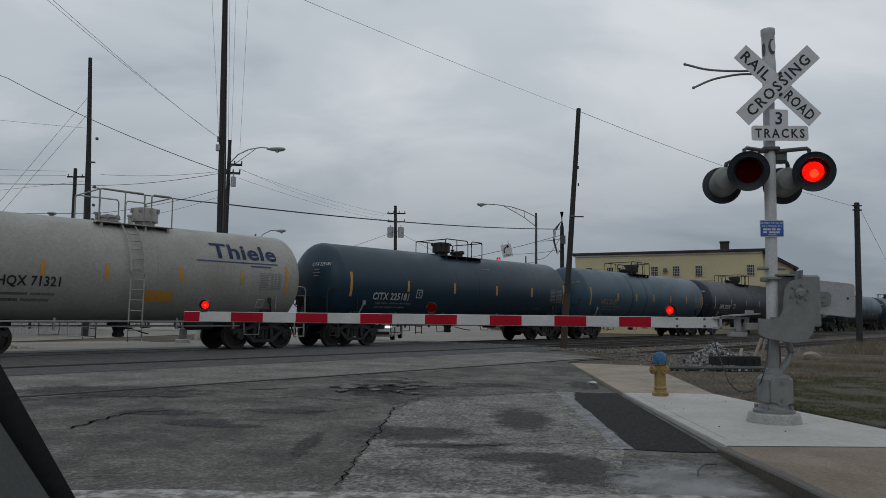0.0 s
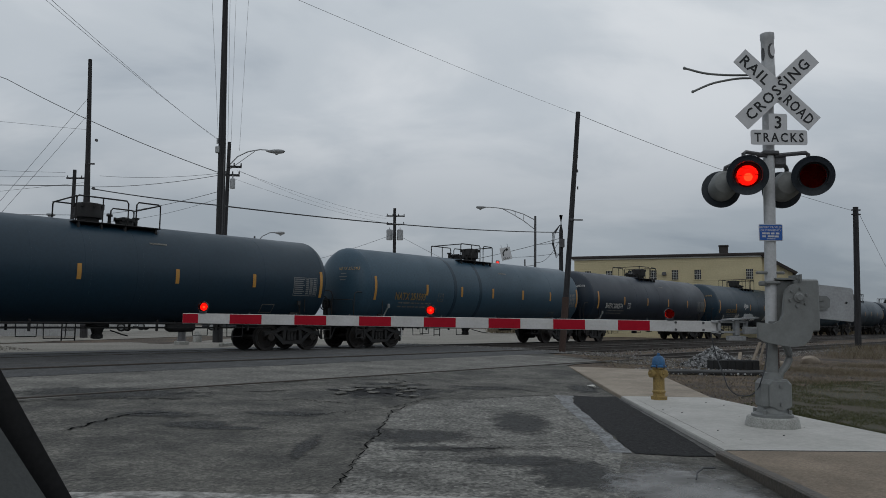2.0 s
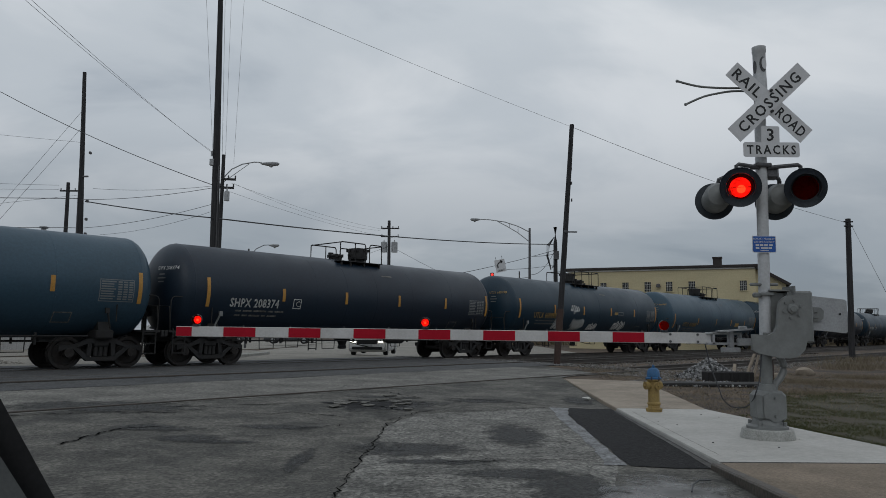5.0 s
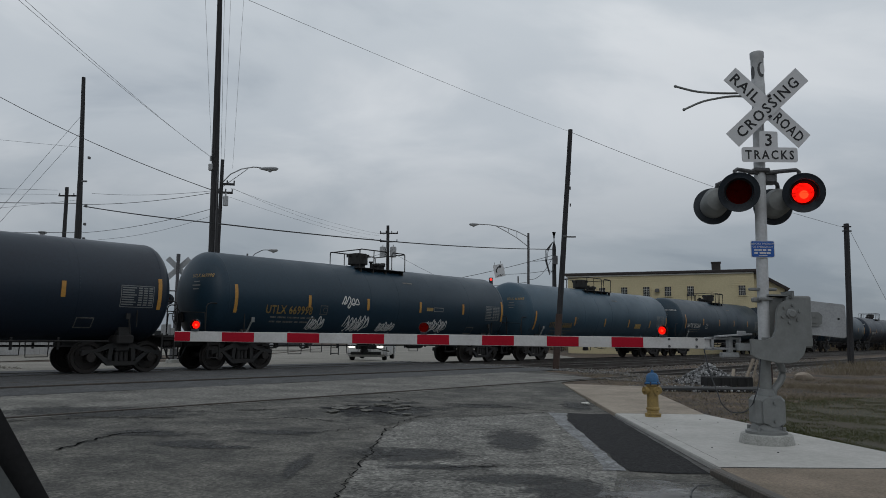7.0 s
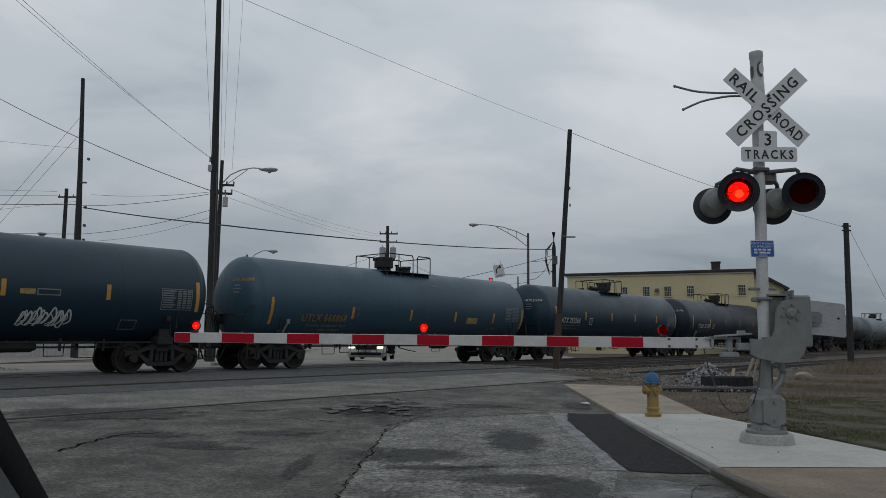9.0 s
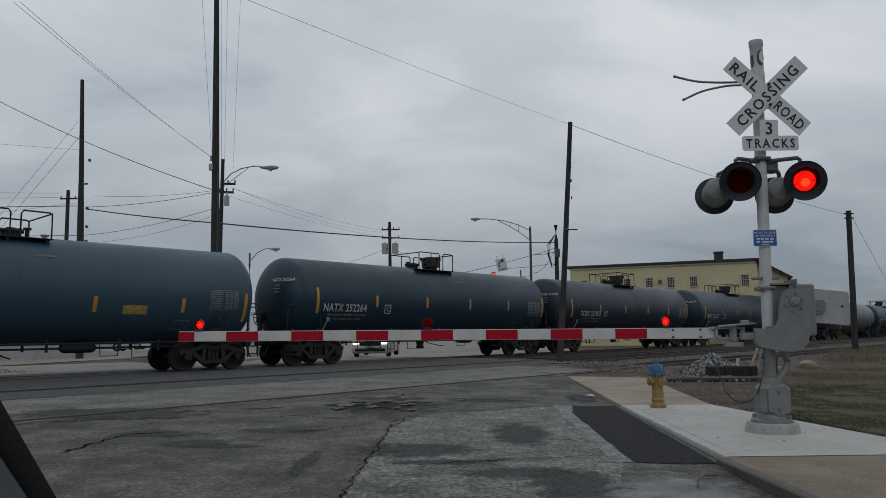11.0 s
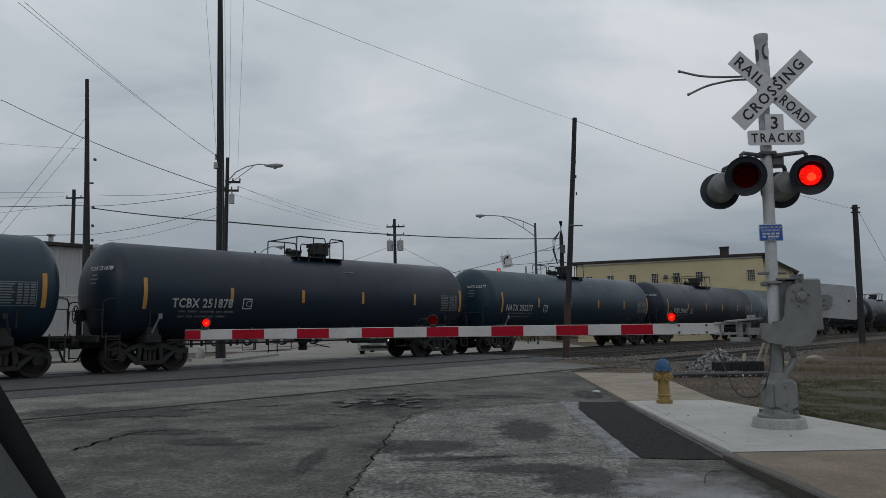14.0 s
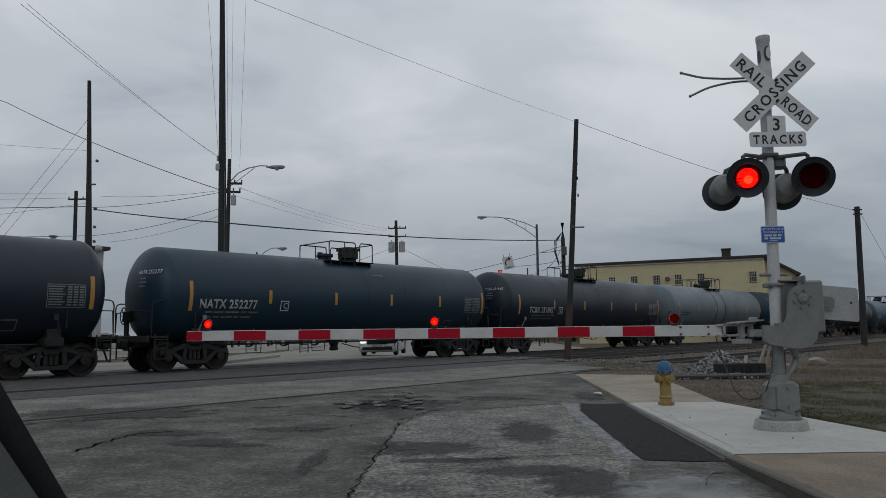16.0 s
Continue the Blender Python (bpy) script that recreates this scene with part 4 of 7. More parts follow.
def car_pose(i, t):
    return Matrix.Translation(on_plan(TRAIN_P, GAP0 + CAR * (i - 0.5) + SHIFT[i] - SPEED * t, RAIL_Z)) @ Matrix.Rotation(math.pi / 2 - TRACK_TURN, 4, "Z")


# where each reporting mark begins on the flank, its length, and its foot
MARKS = {"CITX 225181": (-5.87, 1.95, 1.78), "NATX 251593": (-5.98, 1.72, 1.92), "SHPX 208374": (-6.0, 1.9, 1.9), "UTLX 669998": (-5.82, 1.96, 1.89), "UTLX 666868": (-5.77, 2.07, 1.66),
         "NATX 252264": (-6.54, 2.08, 1.95), "TCBX 251878": (-5.95, 2.08, 1.93), "NATX 252277": (-6.51, 2.08, 1.96), "TCBX 251842": (-6.0, 2.0, 1.95)}
CARS = [white, left_dome, banded, first, copy_thing(left_dome, car_pose(4, 0)), low_strips] + [copy_thing(first, car_pose(i, 0)) for i in range(6, len(FLEET))]
for i, car in enumerate(CARS[:6]):
    car.matrix_basis = car_pose(i, 0)
painted = {}
for car, (paint, label, mark, ink) in zip(CARS, FLEET):
    tagged(car, label)
    for o in car.children:
        kind = o.name.split(".")[0]
        if kind in ("tank", "weld_ring", "spill_band") or (paint == "tank_white" and kind in ("ladder", "platform", "platform_rail", "dome", "valve", "manway", "handrail", "corner_step", "brake_piping")):
            coat = "tank_black" if kind == "spill_band" and (car is banded or paint == "tank_grey") else paint
            key = (o.data.name, coat)
            if key not in painted:
                painted[key] = o.data.copy()
                painted[key].materials[0] = M[coat]
            o.data = painted[key]
    if not mark:
        small_lines(car, -6.4, 2.15, [(1.3,), (0.5, 0.5)], ink)
        continue
    if paint == "tank_white":
        # letters in two groups, wide apart, right of the first strip
        side_letters(mark, 0.38, -3.85, 1.87, car, ink, 0.82, bold=0.008)
        small_lines(car, -3.75, 1.70, [(0.7, 0.6), (0.5, 0.7)], "concrete_band")
        bm = bmesh.new()
        wrap_plate(bm, 1.72, 4.72, 2.84, 2.88, 0.010, 1)
        part("stripe", bm, "blue_letter", car)
        side_letters("Thiele", 0.80, 2.28, 3.00, car, "blue_letter", 1.16, bold=0.02)
        small_lines(car, 3.65, 2.78, [(0.8,)], "blue_letter", h=0.05)
        bm = bmesh.new()
        wrap_plate(bm, 0.15, 1.0, 1.52, 1.86, 0.010, 4)
        part("placard_panel", bm, "amber", car, "yellow panel")
        data_panel(car, 4.0, 2.55, "galv", 0.85, 0.55)
        square_mark(car, 4.05, 1.4, 0.28, "white_letter")
        continue
    start, length, base = MARKS[mark]
    side_letters(mark, 0.40, start, base, car, ink, bold=0.012, spread=1.1, length=length)
    small_lines(car, start + 0.25, base - 0.09, [(0.22, 0.34, 0.5, 0.2, 0.36), (0.22, 0.2, 0.42, 0.16, 0.36)], "concrete_band", gap=0.15, h=0.055)
    square_mark(car, -3.50, 1.90, 0.34, ink if ink == "white_letter" else "concrete_band", "C")
    head_marks(car, mark, ink)
    data_panel(car, 6.02, 2.56, "galv", 1.0, 0.64)
    small_lines(car, 0.9, 3.35, [(0.55,)], "concrete_band", h=0.05)
    bm = bmesh.new()
    wrap_box(bm, 4.9, 5.4, 1.3, 1.6, 0.004, 0.03)
    part("placard_holder", bm, "concrete_band", car)


def scrawl(car, x0, x1, z0, z1, loops, seed, thick=0.04):
    """A spray-can tag: one unbroken looping ribbon bent on the tank."""
    rng = random.Random(seed)
    bm = bmesh.new()
    knots = []
    for k in range(loops):
        x = x0 + (x1 - x0) * (k + 0.5) / loops
        w = (x1 - x0) / loops
        for dx, q in ((-0.5, rng.uniform(0.0, 0.35)), (0.25, rng.uniform(0.7, 1.0)), (0.55, rng.uniform(0.3, 0.6)), (-0.1, rng.uniform(0.0, 0.3))):
            knots.append((x + dx * w * rng.uniform(0.7, 1.3), 0.0, z0 + (z1 - z0) * q))
    pts = [(p.x, p.z) for p in eased(knots, 4)]
    last, n = None, len(pts) - 1
    for i, (px, pz) in enumerate(pts):
        d = Vector((pts[min(i + 1, n)][0] - pts[max(i - 1, 0)][0], pts[min(i + 1, n)][1] - pts[max(i - 1, 0)][1]))
        d = Vector((-d.y, d.x)).normalized() * thick / 2 if d.length > 0 else Vector((0, thick / 2))
        row = []
        for sgn in (1, -1):
            a = (pz + sgn * d.y - ZC) / R
            row.append(bm.verts.new((px + sgn * d.x, -(R + 0.005 + 0.00002 * i) * math.cos(a), ZC + (R + 0.005 + 0.00002 * i) * math.sin(a))))
        if last:
            bm.faces.new((last[0], last[1], row[1], row[0]))
        last = row
    part("graffiti", bm, "white_letter", car, "pale spray-can scrawl", smooth=0)


for x0, x1, z0, z1, loops, seed in ((-3.95, -3.2, 1.28, 1.84, 4, 1), (-2.25, -1.05, 1.20, 1.92, 6, 2), (-0.5, 0.42, 1.22, 1.70, 6, 3), (2.12, 3.46, 1.24, 1.90, 7, 4), (-2.5, -1.72, 2.22, 2.66, 4, 5)):
    scrawl(CARS[4], x0, x1, z0, z1, loops, seed, 0.045)
    if seed < 5:
        scrawl(CARS[4], x0 + 0.06, x1 - 0.04, z0 + 0.04, z1 - 0.10, loops - 1, seed + 20, 0.03)
bm = bmesh.new()
wrap_plate(bm, 2.10, 2.48, 2.22, 2.36, 0.004, 2)
part("graffiti", bm, "yellow_letter", CARS[4], "yellow painted block")
bm = bmesh.new()
wrap_box(bm, 2.52, 3.12, 2.20, 2.38, 0.004, 0.03)
part("graffiti", bm, "galv", CARS[4], "pale outlined block")
bm = bmesh.new()
wrap_plate(bm, 3.25, 3.98, 1.76, 2.02, 0.004, 3)
part("placard_panel", bm, "yellow_letter", CARS[5], "yellow panel")


# ---- the crossing signal ----
MX, MY = 4.02, 8.90


def plate(w, h, t, r=0.0, seg=4):
    """An upright plate in x, z, facing -y, with rounded corners."""
    bm = bmesh.new()
    pts = []
    if r:
        for cx, cz, a0 in ((w / 2 - r, h / 2 - r, 0), (-w / 2 + r, h / 2 - r, 90), (-w / 2 + r, -h / 2 + r, 180), (w / 2 - r, -h / 2 + r, 270)):
            pts += [(cx + r * math.cos(radians(a0 + 90 * k / seg)), cz + r * math.sin(radians(a0 + 90 * k / seg))) for k in range(seg + 1)]
    else:
        pts = [(w / 2, h / 2), (-w / 2, h / 2), (-w / 2, -h / 2), (w / 2, -h / 2)]
    return bm_prism(bm, pts, t)


def flat_letters(text, size, parent, x, y, z, material, tilt=0.0, wide=1.0, spread=1.0, bold=0.0, rz=0.0, length=0.0):
    m = Matrix.Translation((x, y, z)) @ Matrix.Rotation(radians(rz), 4, "Z") @ Matrix.Rotation(radians(-tilt), 4, "Y") @ Matrix.Rotation(math.pi / 2, 4, "X") @ Matrix.Translation((0, -size * 0.35, 0))
    return letters("lettering", text, size, parent, m, material, spread, align="CENTER", wide=wide, bold=bold, depth=0.001, length=length)


lens_mat, _n, _l, _b = node_material("red_lens_glass", 0.12)
_b.inputs["Base Color"].default_value = (0.75, 0.03, 0.02, 1)
_b.inputs["Transmission Weight"].default_value = 1.0
_b.inputs["IOR"].default_value = 1.08
M["lens_glass"] = lens_mat

# the signal and its gate are built to a smaller measure and set out at full size here
FULL_SIZE = Matrix.Translation(EYE) @ Matrix.Scale(1.09, 4) @ Matrix.Translation(-EYE)
signal = thing("crossing_signal", FULL_SIZE @ pose(MX, MY, 0), "grey railroad crossing signal mast on a concrete base", "crossing signal")
bm = bmesh.new()
bm_lathe(bm, [(0, 0.06), (0.316, 0.06), (0.308, 0.18), (0.290, 0.276), (0.277, 0.288), (0, 0.288)], 36, "z", (-0.06, 0, 0))
for v in bm.verts:
    v.co.x += 0.006 * noise.noise(v.co * 9)
part("footing", bm, "concrete_base", signal, "cast concrete footing")
bm = bmesh.new()
bm_lathe(bm, [(0, 0.235), (0.235, 0.235), (0.235, 0.27), (0.18, 0.29), (0.15, 0.38), (0.09, 0.42), (0, 0.42)], 24, "z", (-0.06, 0, 0))
for k in range(4):
    a = math.pi / 4 + k * math.pi / 2
    bm_tube(bm, (-0.06 + 0.21 * math.cos(a), 0.20 * math.sin(a), 0.235), (-0.06 + 0.21 * math.cos(a), 0.20 * math.sin(a), 0.325), 0.022, seg=6)
part("base_flange", bm, "galv", signal, m=Matrix.Translation((0, 0, 0.048)))
bm = bmesh.new()
bm_box(bm, (0.36, 0.28, 0.36), (-0.045, -0.01, 0.505), bevel=0.05)
bm_prism(bm, [(-0.165, 0.38), (-0.10, 0.36), (-0.06, 0.33), (0.0, 0.33), (0.05, 0.36), (0.09, 0.38), (0.09, 0.62), (0.04, 0.665), (-0.11, 0.665), (-0.165, 0.62)], 0.03, Matrix.Translation((0.0, -0.178, 0)))
for z in (0.40, 0.61):
    bm_tube(bm, (-0.03, -0.17, z), (-0.03, -0.205, z), 0.02, seg=8)
bm_tube(bm, (-0.05, 0, 0.68), (-0.05, 0, 0.76), 0.11, 0.09, seg=16)
part("junction_box", bm, "galv", signal, "bolted grey cast junction box", m=Matrix.Translation((0, 0, 0.045)))
bm = bmesh.new()
bm_tube(bm, (-0.038, 0, 1.36), (0.015, 0, 4.52), 0.068, seg=24)
part("mast", bm, "mast_paint", signal)
bm = bmesh.new()
bm_tube(bm, (-0.045, 0, 0.66), (-0.038, 0, 1.36), 0.066, seg=24)
part("mast_foot", bm, "galv", signal, "dull grey lower length of the mast")
bm = bmesh.new()
bm_lathe(bm, [(0.07, 4.44), (0.082, 4.45), (0.082, 4.58), (0.077, 4.60), (0.077, 4.92), (0.084, 4.93), (0.084, 5.0), (0.06, 5.01), (0, 5.01)], 24, "z", (0.027, 0, 0))
part("mast_cap", bm, "mast_paint", signal)
bm = bmesh.new()
def cap_oval(bm, a, w, h, z, lift, n=20):
    """An oval laid round the cap: turn, half width in degrees, half height."""
    ring = [(a + w * math.cos(2 * math.pi * k / n), z + h * math.sin(2 * math.pi * k / n)) for k in range(n)]
    pts = [bm.verts.new((0.027 + (0.077 + lift) * math.cos(radians(q)), (0.077 + lift) * math.sin(radians(q)), zz)) for q, zz in ring]
    mid = bm.verts.new((0.027 + (0.077 + lift) * math.cos(radians(a)), (0.077 + lift) * math.sin(radians(a)), z))
    for k in range(n):
        bm.faces.new((mid, pts[k], pts[(k + 1) % n]))


# dark ovals on the surface paint the shade inside the cap's openings
cap_oval(bm, -80, 34, 0.10, 4.755, 0.004)
cap_oval(bm, -158, 20, 0.085, 4.73, 0.004)
part("cap_slot", bm, "steel_pole", signal, "dark oval painted as the shade of a slot in the mast cap")
# pale oval paints the light reflection seen in the opening
bm = bmesh.new()
cap_oval(bm, -72, 25, 0.075, 4.765, 0.012)
part("slot_cover", bm, "sign_white", signal)
for pts in ([(-0.05, 0.03, 4.49), (-0.3, 0.02, 4.475), (-0.55, 0.0, 4.47), (-0.78, 0, 4.49), (-1.02, 0, 4.55)], [(-0.05, 0.03, 4.44), (-0.3, 0.02, 4.435), (-0.5, 0.0, 4.40), (-0.7, 0, 4.35), (-0.92, 0, 4.25)]):
    bm = bmesh.new()
    bm_path(bm, eased(pts), 0.014, 7)
    bmesh.ops.create_uvsphere(bm, u_segments=8, v_segments=6, radius=0.02, matrix=Matrix.Translation(pts[-1]))
    part("conduit", bm, "galv", signal)
# crossbuck blades
CBX, CBZ = 0.057, 4.240
for name, tilt, y, words in (("crossbuck_blade", 43.6, -0.150, (("RAIL", -0.36), ("ROAD", 0.36))), ("crossbuck_blade", -43.4, -0.165, (("CROSSING", 0.0),))):
    bm = plate(1.235, 0.225, 0.006)
    m = Matrix.Translation((CBX, y, CBZ)) @ Matrix.Rotation(radians(tilt), 4, "Y")
    ob = part(name, bm, "sign_white", signal, "white reflective blade with black letters", m=m)
    for word, dx in words:
        flat_letters(word, 0.185, ob, dx, -0.002, 0, "sign_black", spread=1.16 if word != "CROSSING" else 1.25, bold=0.003, length=0.42 if word != "CROSSING" else 1.02)
for z in (4.12, 4.38):
    bm = bmesh.new()
    bm_box(bm, (0.2, 0.05, 0.05), (0.06, -0.1, z), bevel=0.008)
    bm_tube(bm, (0.08, -0.14, z), (0.08, -0.19, z), 0.018, seg=8)
    part("bracket", bm, "sign_black", signal)
ob = part("count_sign", plate(0.225, 0.215, 0.005, 0.02), "sign_white", signal, "white plate with a black 3", m=Matrix.Translation((0.065, -0.135, 3.835)) @ Matrix.Rotation(radians(1.5), 4, "Y"))
flat_letters("3", 0.215, ob, 0, -0.002, 0.0, "sign_black", bold=0.003)
ob = part("tracks_sign", plate(0.69, 0.185, 0.005, 0.03), "sign_white", signal, "white plate reading TRACKS", m=Matrix.Translation((0.067, -0.145, 3.645)))
flat_letters("TRACKS", 0.155, ob, 0, -0.002, 0.0, "sign_black", spread=1.35, bold=0.003, length=0.60)
ob = part("notice_sign", plate(0.29, 0.205, 0.004, 0.018), "sign_white", signal, "small blue emergency notice", m=Matrix.Translation((-0.045, -0.085, 2.485)))
blue = part("notice_face", plate(0.274, 0.189, 0.003, 0.014), "sign_blue", ob, m=Matrix.Translation((0, -0.003, 0)))
flat_letters("REPORT PROBLEM", 0.034, ob, 0, -0.005, 0.064, "sign_white")
flat_letters("OR EMERGENCY", 0.034, ob, 0, -0.005, 0.027, "sign_white")
bm = bmesh.new()
for z, xs in ((-0.012, (-0.085, -0.035, 0.02, 0.08)), (-0.048, (-0.085, -0.02, 0.02, 0.07))):
    for i, x in enumerate(xs):
        bm_box(bm, (0.042, 0.002, 0.022), (x, -0.005, z))
bm_box(bm, (0.10, 0.002, 0.008), (0, -0.005, -0.078))
part("notice_line", bm, "sign_white", ob)
# lamp crossarm
bm = bmesh.new()
bm_box(bm, (0.2, 0.2, 0.05), (-0.01, 0, 3.47), bevel=0.012)
bm_box(bm, (0.17, 0.13, 0.17), (0.12, 0.02, 3.39), bevel=0.03)
for sx, x1 in ((-1, -0.35), (1, 0.44)):
    bm_path(bm, [(sx * 0.05, -0.05, 3.44), ((x1 + sx * 0.05) / 2, -0.08, 3.455), (x1 - sx * 0.03, -0.09, 3.47), (x1, -0.09, 3.45), (x1, -0.09, 3.35)], 0.026, 8)
bm_path(bm, [(0.15, 0.05, 3.36), (0.26, 0.12, 3.34), (0.31, 0.2, 3.32), (0.32, 0.25, 3.2)], 0.026, 8)
bm_path(bm, [(-0.08, 0.05, 3.40), (-0.36, 0.12, 3.38), (-0.46, 0.2, 3.34), (-0.47, 0.25, 3.2)], 0.026, 8)
part("crossarm", bm, "steel_pole", signal)

FLASH_VANES = []


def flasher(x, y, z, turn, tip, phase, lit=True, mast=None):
    """A flashing lamp: backing disc, visor, housing; behind the lens an added vane swings across the glowing reflector
    to imitate the flashing.
    """
    unit = part("flasher", lamp_disc(), "lamp_black", mast or signal, "black round warning lamp with a red lens", m=Matrix.Translation((x, y, z)) @ Matrix.Rotation(radians(turn), 4, "Z") @ Matrix.Rotation(radians(tip), 4, "X"))
    bm = bmesh.new()
    n = 24
    rings = []
    for r, yy in ((0.162, 0.0), (0.166, -0.25), (0.172, -0.25), (0.168, 0.0)):
        row = []
        for k in range(n + 1):
            a = radians(-38) + radians(256) * k / n
            cut = 0.42 + 0.58 * max(0.0, math.sin(a)) ** 0.7 if yy < 0 else 1
            row.append(bm.verts.new((r * math.cos(a), yy * cut, r * math.sin(a))))
        rings.append(row)
    for a, b in zip(rings, rings[1:] + rings[:1]):
        for k in range(n):
            bm.faces.new((a[k], a[k + 1], b[k + 1], b[k]))
    part("visor", bm, "lamp_black", unit)
    bm = bmesh.new()
    bm_lathe(bm, [(0.155, 0.012), (0.165, 0.02), (0.168, 0.30), (0.13, 0.37), (0.05, 0.40), (0, 0.40)], 28, "y")
    part("housing", bm, "galv", unit)
    if lit:
        bm = bmesh.new()
        bm_lathe(bm, [(0.150, -0.004), (0.13, -0.012), (0.07, -0.022), (0, -0.025)], 28, "y")
        part("lens", bm, "lens_glass", unit)
        bm = bmesh.new()
        bm_lathe(bm, [(0.120, 0.27), (0.09, 0.295), (0.04, 0.31), (0, 0.31)], 28, "y")
        part("reflector", bm, "lamp_glow", unit)
        # added black tube, keeps the glow off the housing's inner wall
        bm = bmesh.new()
        bm_lathe(bm, [(0.151, 0.012), (0.149, 0.30), (0.10, 0.33), (0, 0.33)], 28, "y")
        part("liner", bm, "lamp_black", unit)
        bm = bmesh.new()
        bm_lathe(bm, [(0, 0.26), (0.03, 0.265), (0.05, 0.29), (0.03, 0.30), (0, 0.30)], 16, "y", (0.01, 0, -0.02))
        part("bulb", bm, "lamp_core", unit)
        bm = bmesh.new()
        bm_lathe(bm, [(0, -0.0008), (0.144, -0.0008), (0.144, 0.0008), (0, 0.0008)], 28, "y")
        vane = part("shutter", bm, "vane_red", unit)
        FLASH_VANES.append((vane, (0, 0.135, 0), phase))
    return unit


def lamp_disc():
    bm = bmesh.new()
    bm_lathe(bm, [(0.145, -0.006), (0.226, -0.004), (0.239, -0.012), (0.241, 0.0), (0.235, 0.012), (0.145, 0.012), (0.145, -0.006)], 44, "y")
    return bm


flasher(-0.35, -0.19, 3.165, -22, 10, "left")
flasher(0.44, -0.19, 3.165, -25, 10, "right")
flasher(-0.44, 0.42, 3.10, 168, 3, "", False)
flasher(0.34, 0.42, 3.10, 168, 3, "", False)

# the second signal, beyond the tracks, seen from behind
far_signal = thing("crossing_signal", pose(-10.87, 31.0, 0.24, 0, 0, 10), "railroad crossing signal beyond the tracks, seen from behind", "crossing signal")
bm = bmesh.new()
bm_lathe(bm, [(0, -0.05), (0.3, -0.05), (0.29, 0.16), (0.27, 0.18), (0, 0.18)], 28)
part("footing", bm, "concrete_base", far_signal, "cast concrete footing")
bm = bmesh.new()
bm_lathe(bm, [(0, 0.18), (0.2, 0.18), (0.16, 0.24), (0.15, 0.6), (0.08, 0.66), (0.068, 0.7), (0.068, 4.3), (0.08, 4.31), (0.08, 4.58), (0, 4.60)], 24)
part("mast", bm, "steel_pole", far_signal)
for tilt, y in ((43.5, 0.12), (-43.5, 0.135)):
    part("crossbuck_blade", plate(1.235, 0.225, 0.006), "alu", far_signal, "bare grey back of a crossbuck blade", m=Matrix.Translation((0, y, 3.98)) @ Matrix.Rotation(radians(tilt), 4, "Y"))
bm = bmesh.new()
bm_path(bm, [(-0.39, -0.06, 2.75), (-0.39, -0.06, 2.95), (-0.3, -0.05, 3.02), (0.3, -0.05, 3.02), (0.39, -0.06, 2.95), (0.39, -0.06, 2.75)], 0.028, 8)
part("crossarm", bm, "steel_pole", far_signal)
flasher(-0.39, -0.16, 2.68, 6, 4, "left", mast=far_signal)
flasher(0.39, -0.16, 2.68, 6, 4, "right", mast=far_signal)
flasher(-0.39, 0.36, 2.68, 180, 4, "", False, far_signal)
flasher(0.39, 0.36, 2.68, 180, 4, "", False, far_signal)
bm = bmesh.new()
bm_box(bm, (0.34, 0.4, 0.62), (-0.34, 0.0, 1.32), bevel=0.03)
bm_box(bm, (0.2, 0.2, 0.3), (-0.1, 0.0, 1.32), bevel=0.02)
part("mechanism_case", bm, "alu", far_signal, "grey steel gate mechanism case")

# gate mechanism on the mast
bm = bmesh.new()
bm_box(bm, (0.30, 0.36, 0.62), (0.35, 0.06, 1.61), bevel=0.02)
bm_prism(bm, [(-0.02, 1.30), (0.22, 1.30), (0.22, 1.90), (0.0, 1.90)], 0.24, Matrix.Translation((0, -0.04, 0)))
bm_box(bm, (0.27, 0.3, 0.02), (0.12, 0.04, 1.925))
bm_box(bm, (0.02, 0.3, 0.09), (0.25, -0.04, 1.93))
part("mechanism_case", bm, "galv", signal, "grey steel gate mechanism case")
bm = bmesh.new()
bm_box(bm, (0.34, 0.05, 0.035), (-0.04, -0.02, 2.0), bevel=0.01)
part("clamp", bm, "galv", signal)
bm = bmesh.new()
bm_path(bm, [(-0.13, 0.0, 1.88), (-0.11, -0.09, 1.88), (0.03, -0.09, 1.88), (0.05, 0.0, 1.88)], 0.02, 7)
bm_box(bm, (0.1, 0.08, 0.06), (-0.13, -0.03, 1.87), bevel=0.015)
part("clamp", bm, "galv", signal)
bm = bmesh.new()
bm_path(bm, [(-0.1, -0.08, 1.40), (0.04, -0.09, 1.40), (0.06, 0.02, 1.40)], 0.02, 7)
part("clamp", bm, "galv", signal)
bm = bmesh.new()
outline = [(-0.28, 1.40), (-0.28, 1.215), (-0.20, 1.17), (0.02, 1.125), (0.16, 1.115), (0.26, 1.14), (0.34, 1.22), (0.37, 1.32), (0.375, 1.60)]
outline += [(0.205 + 0.165 * math.cos(a), 1.70 + 0.165 * math.sin(a)) for a in [radians(d) for d in range(-20, 171, 15)]]
outline += [(0.03, 1.62), (0.02, 1.50), (-0.02, 1.42), (-0.10, 1.385)]
bm_prism(bm, outline, 0.05, Matrix.Translation((0, -0.20, 0)))
part("arm_support", bm, "galv", signal, "grey cast arm support with a bolted hub")
bm = bmesh.new()
bm_lathe(bm, [(0, -0.245), (0.035, -0.245), (0.042, -0.23), (0.06, -0.22), (0.06, -0.20), (0, -0.20)], 18, "y", (0.205, 0, 1.70))
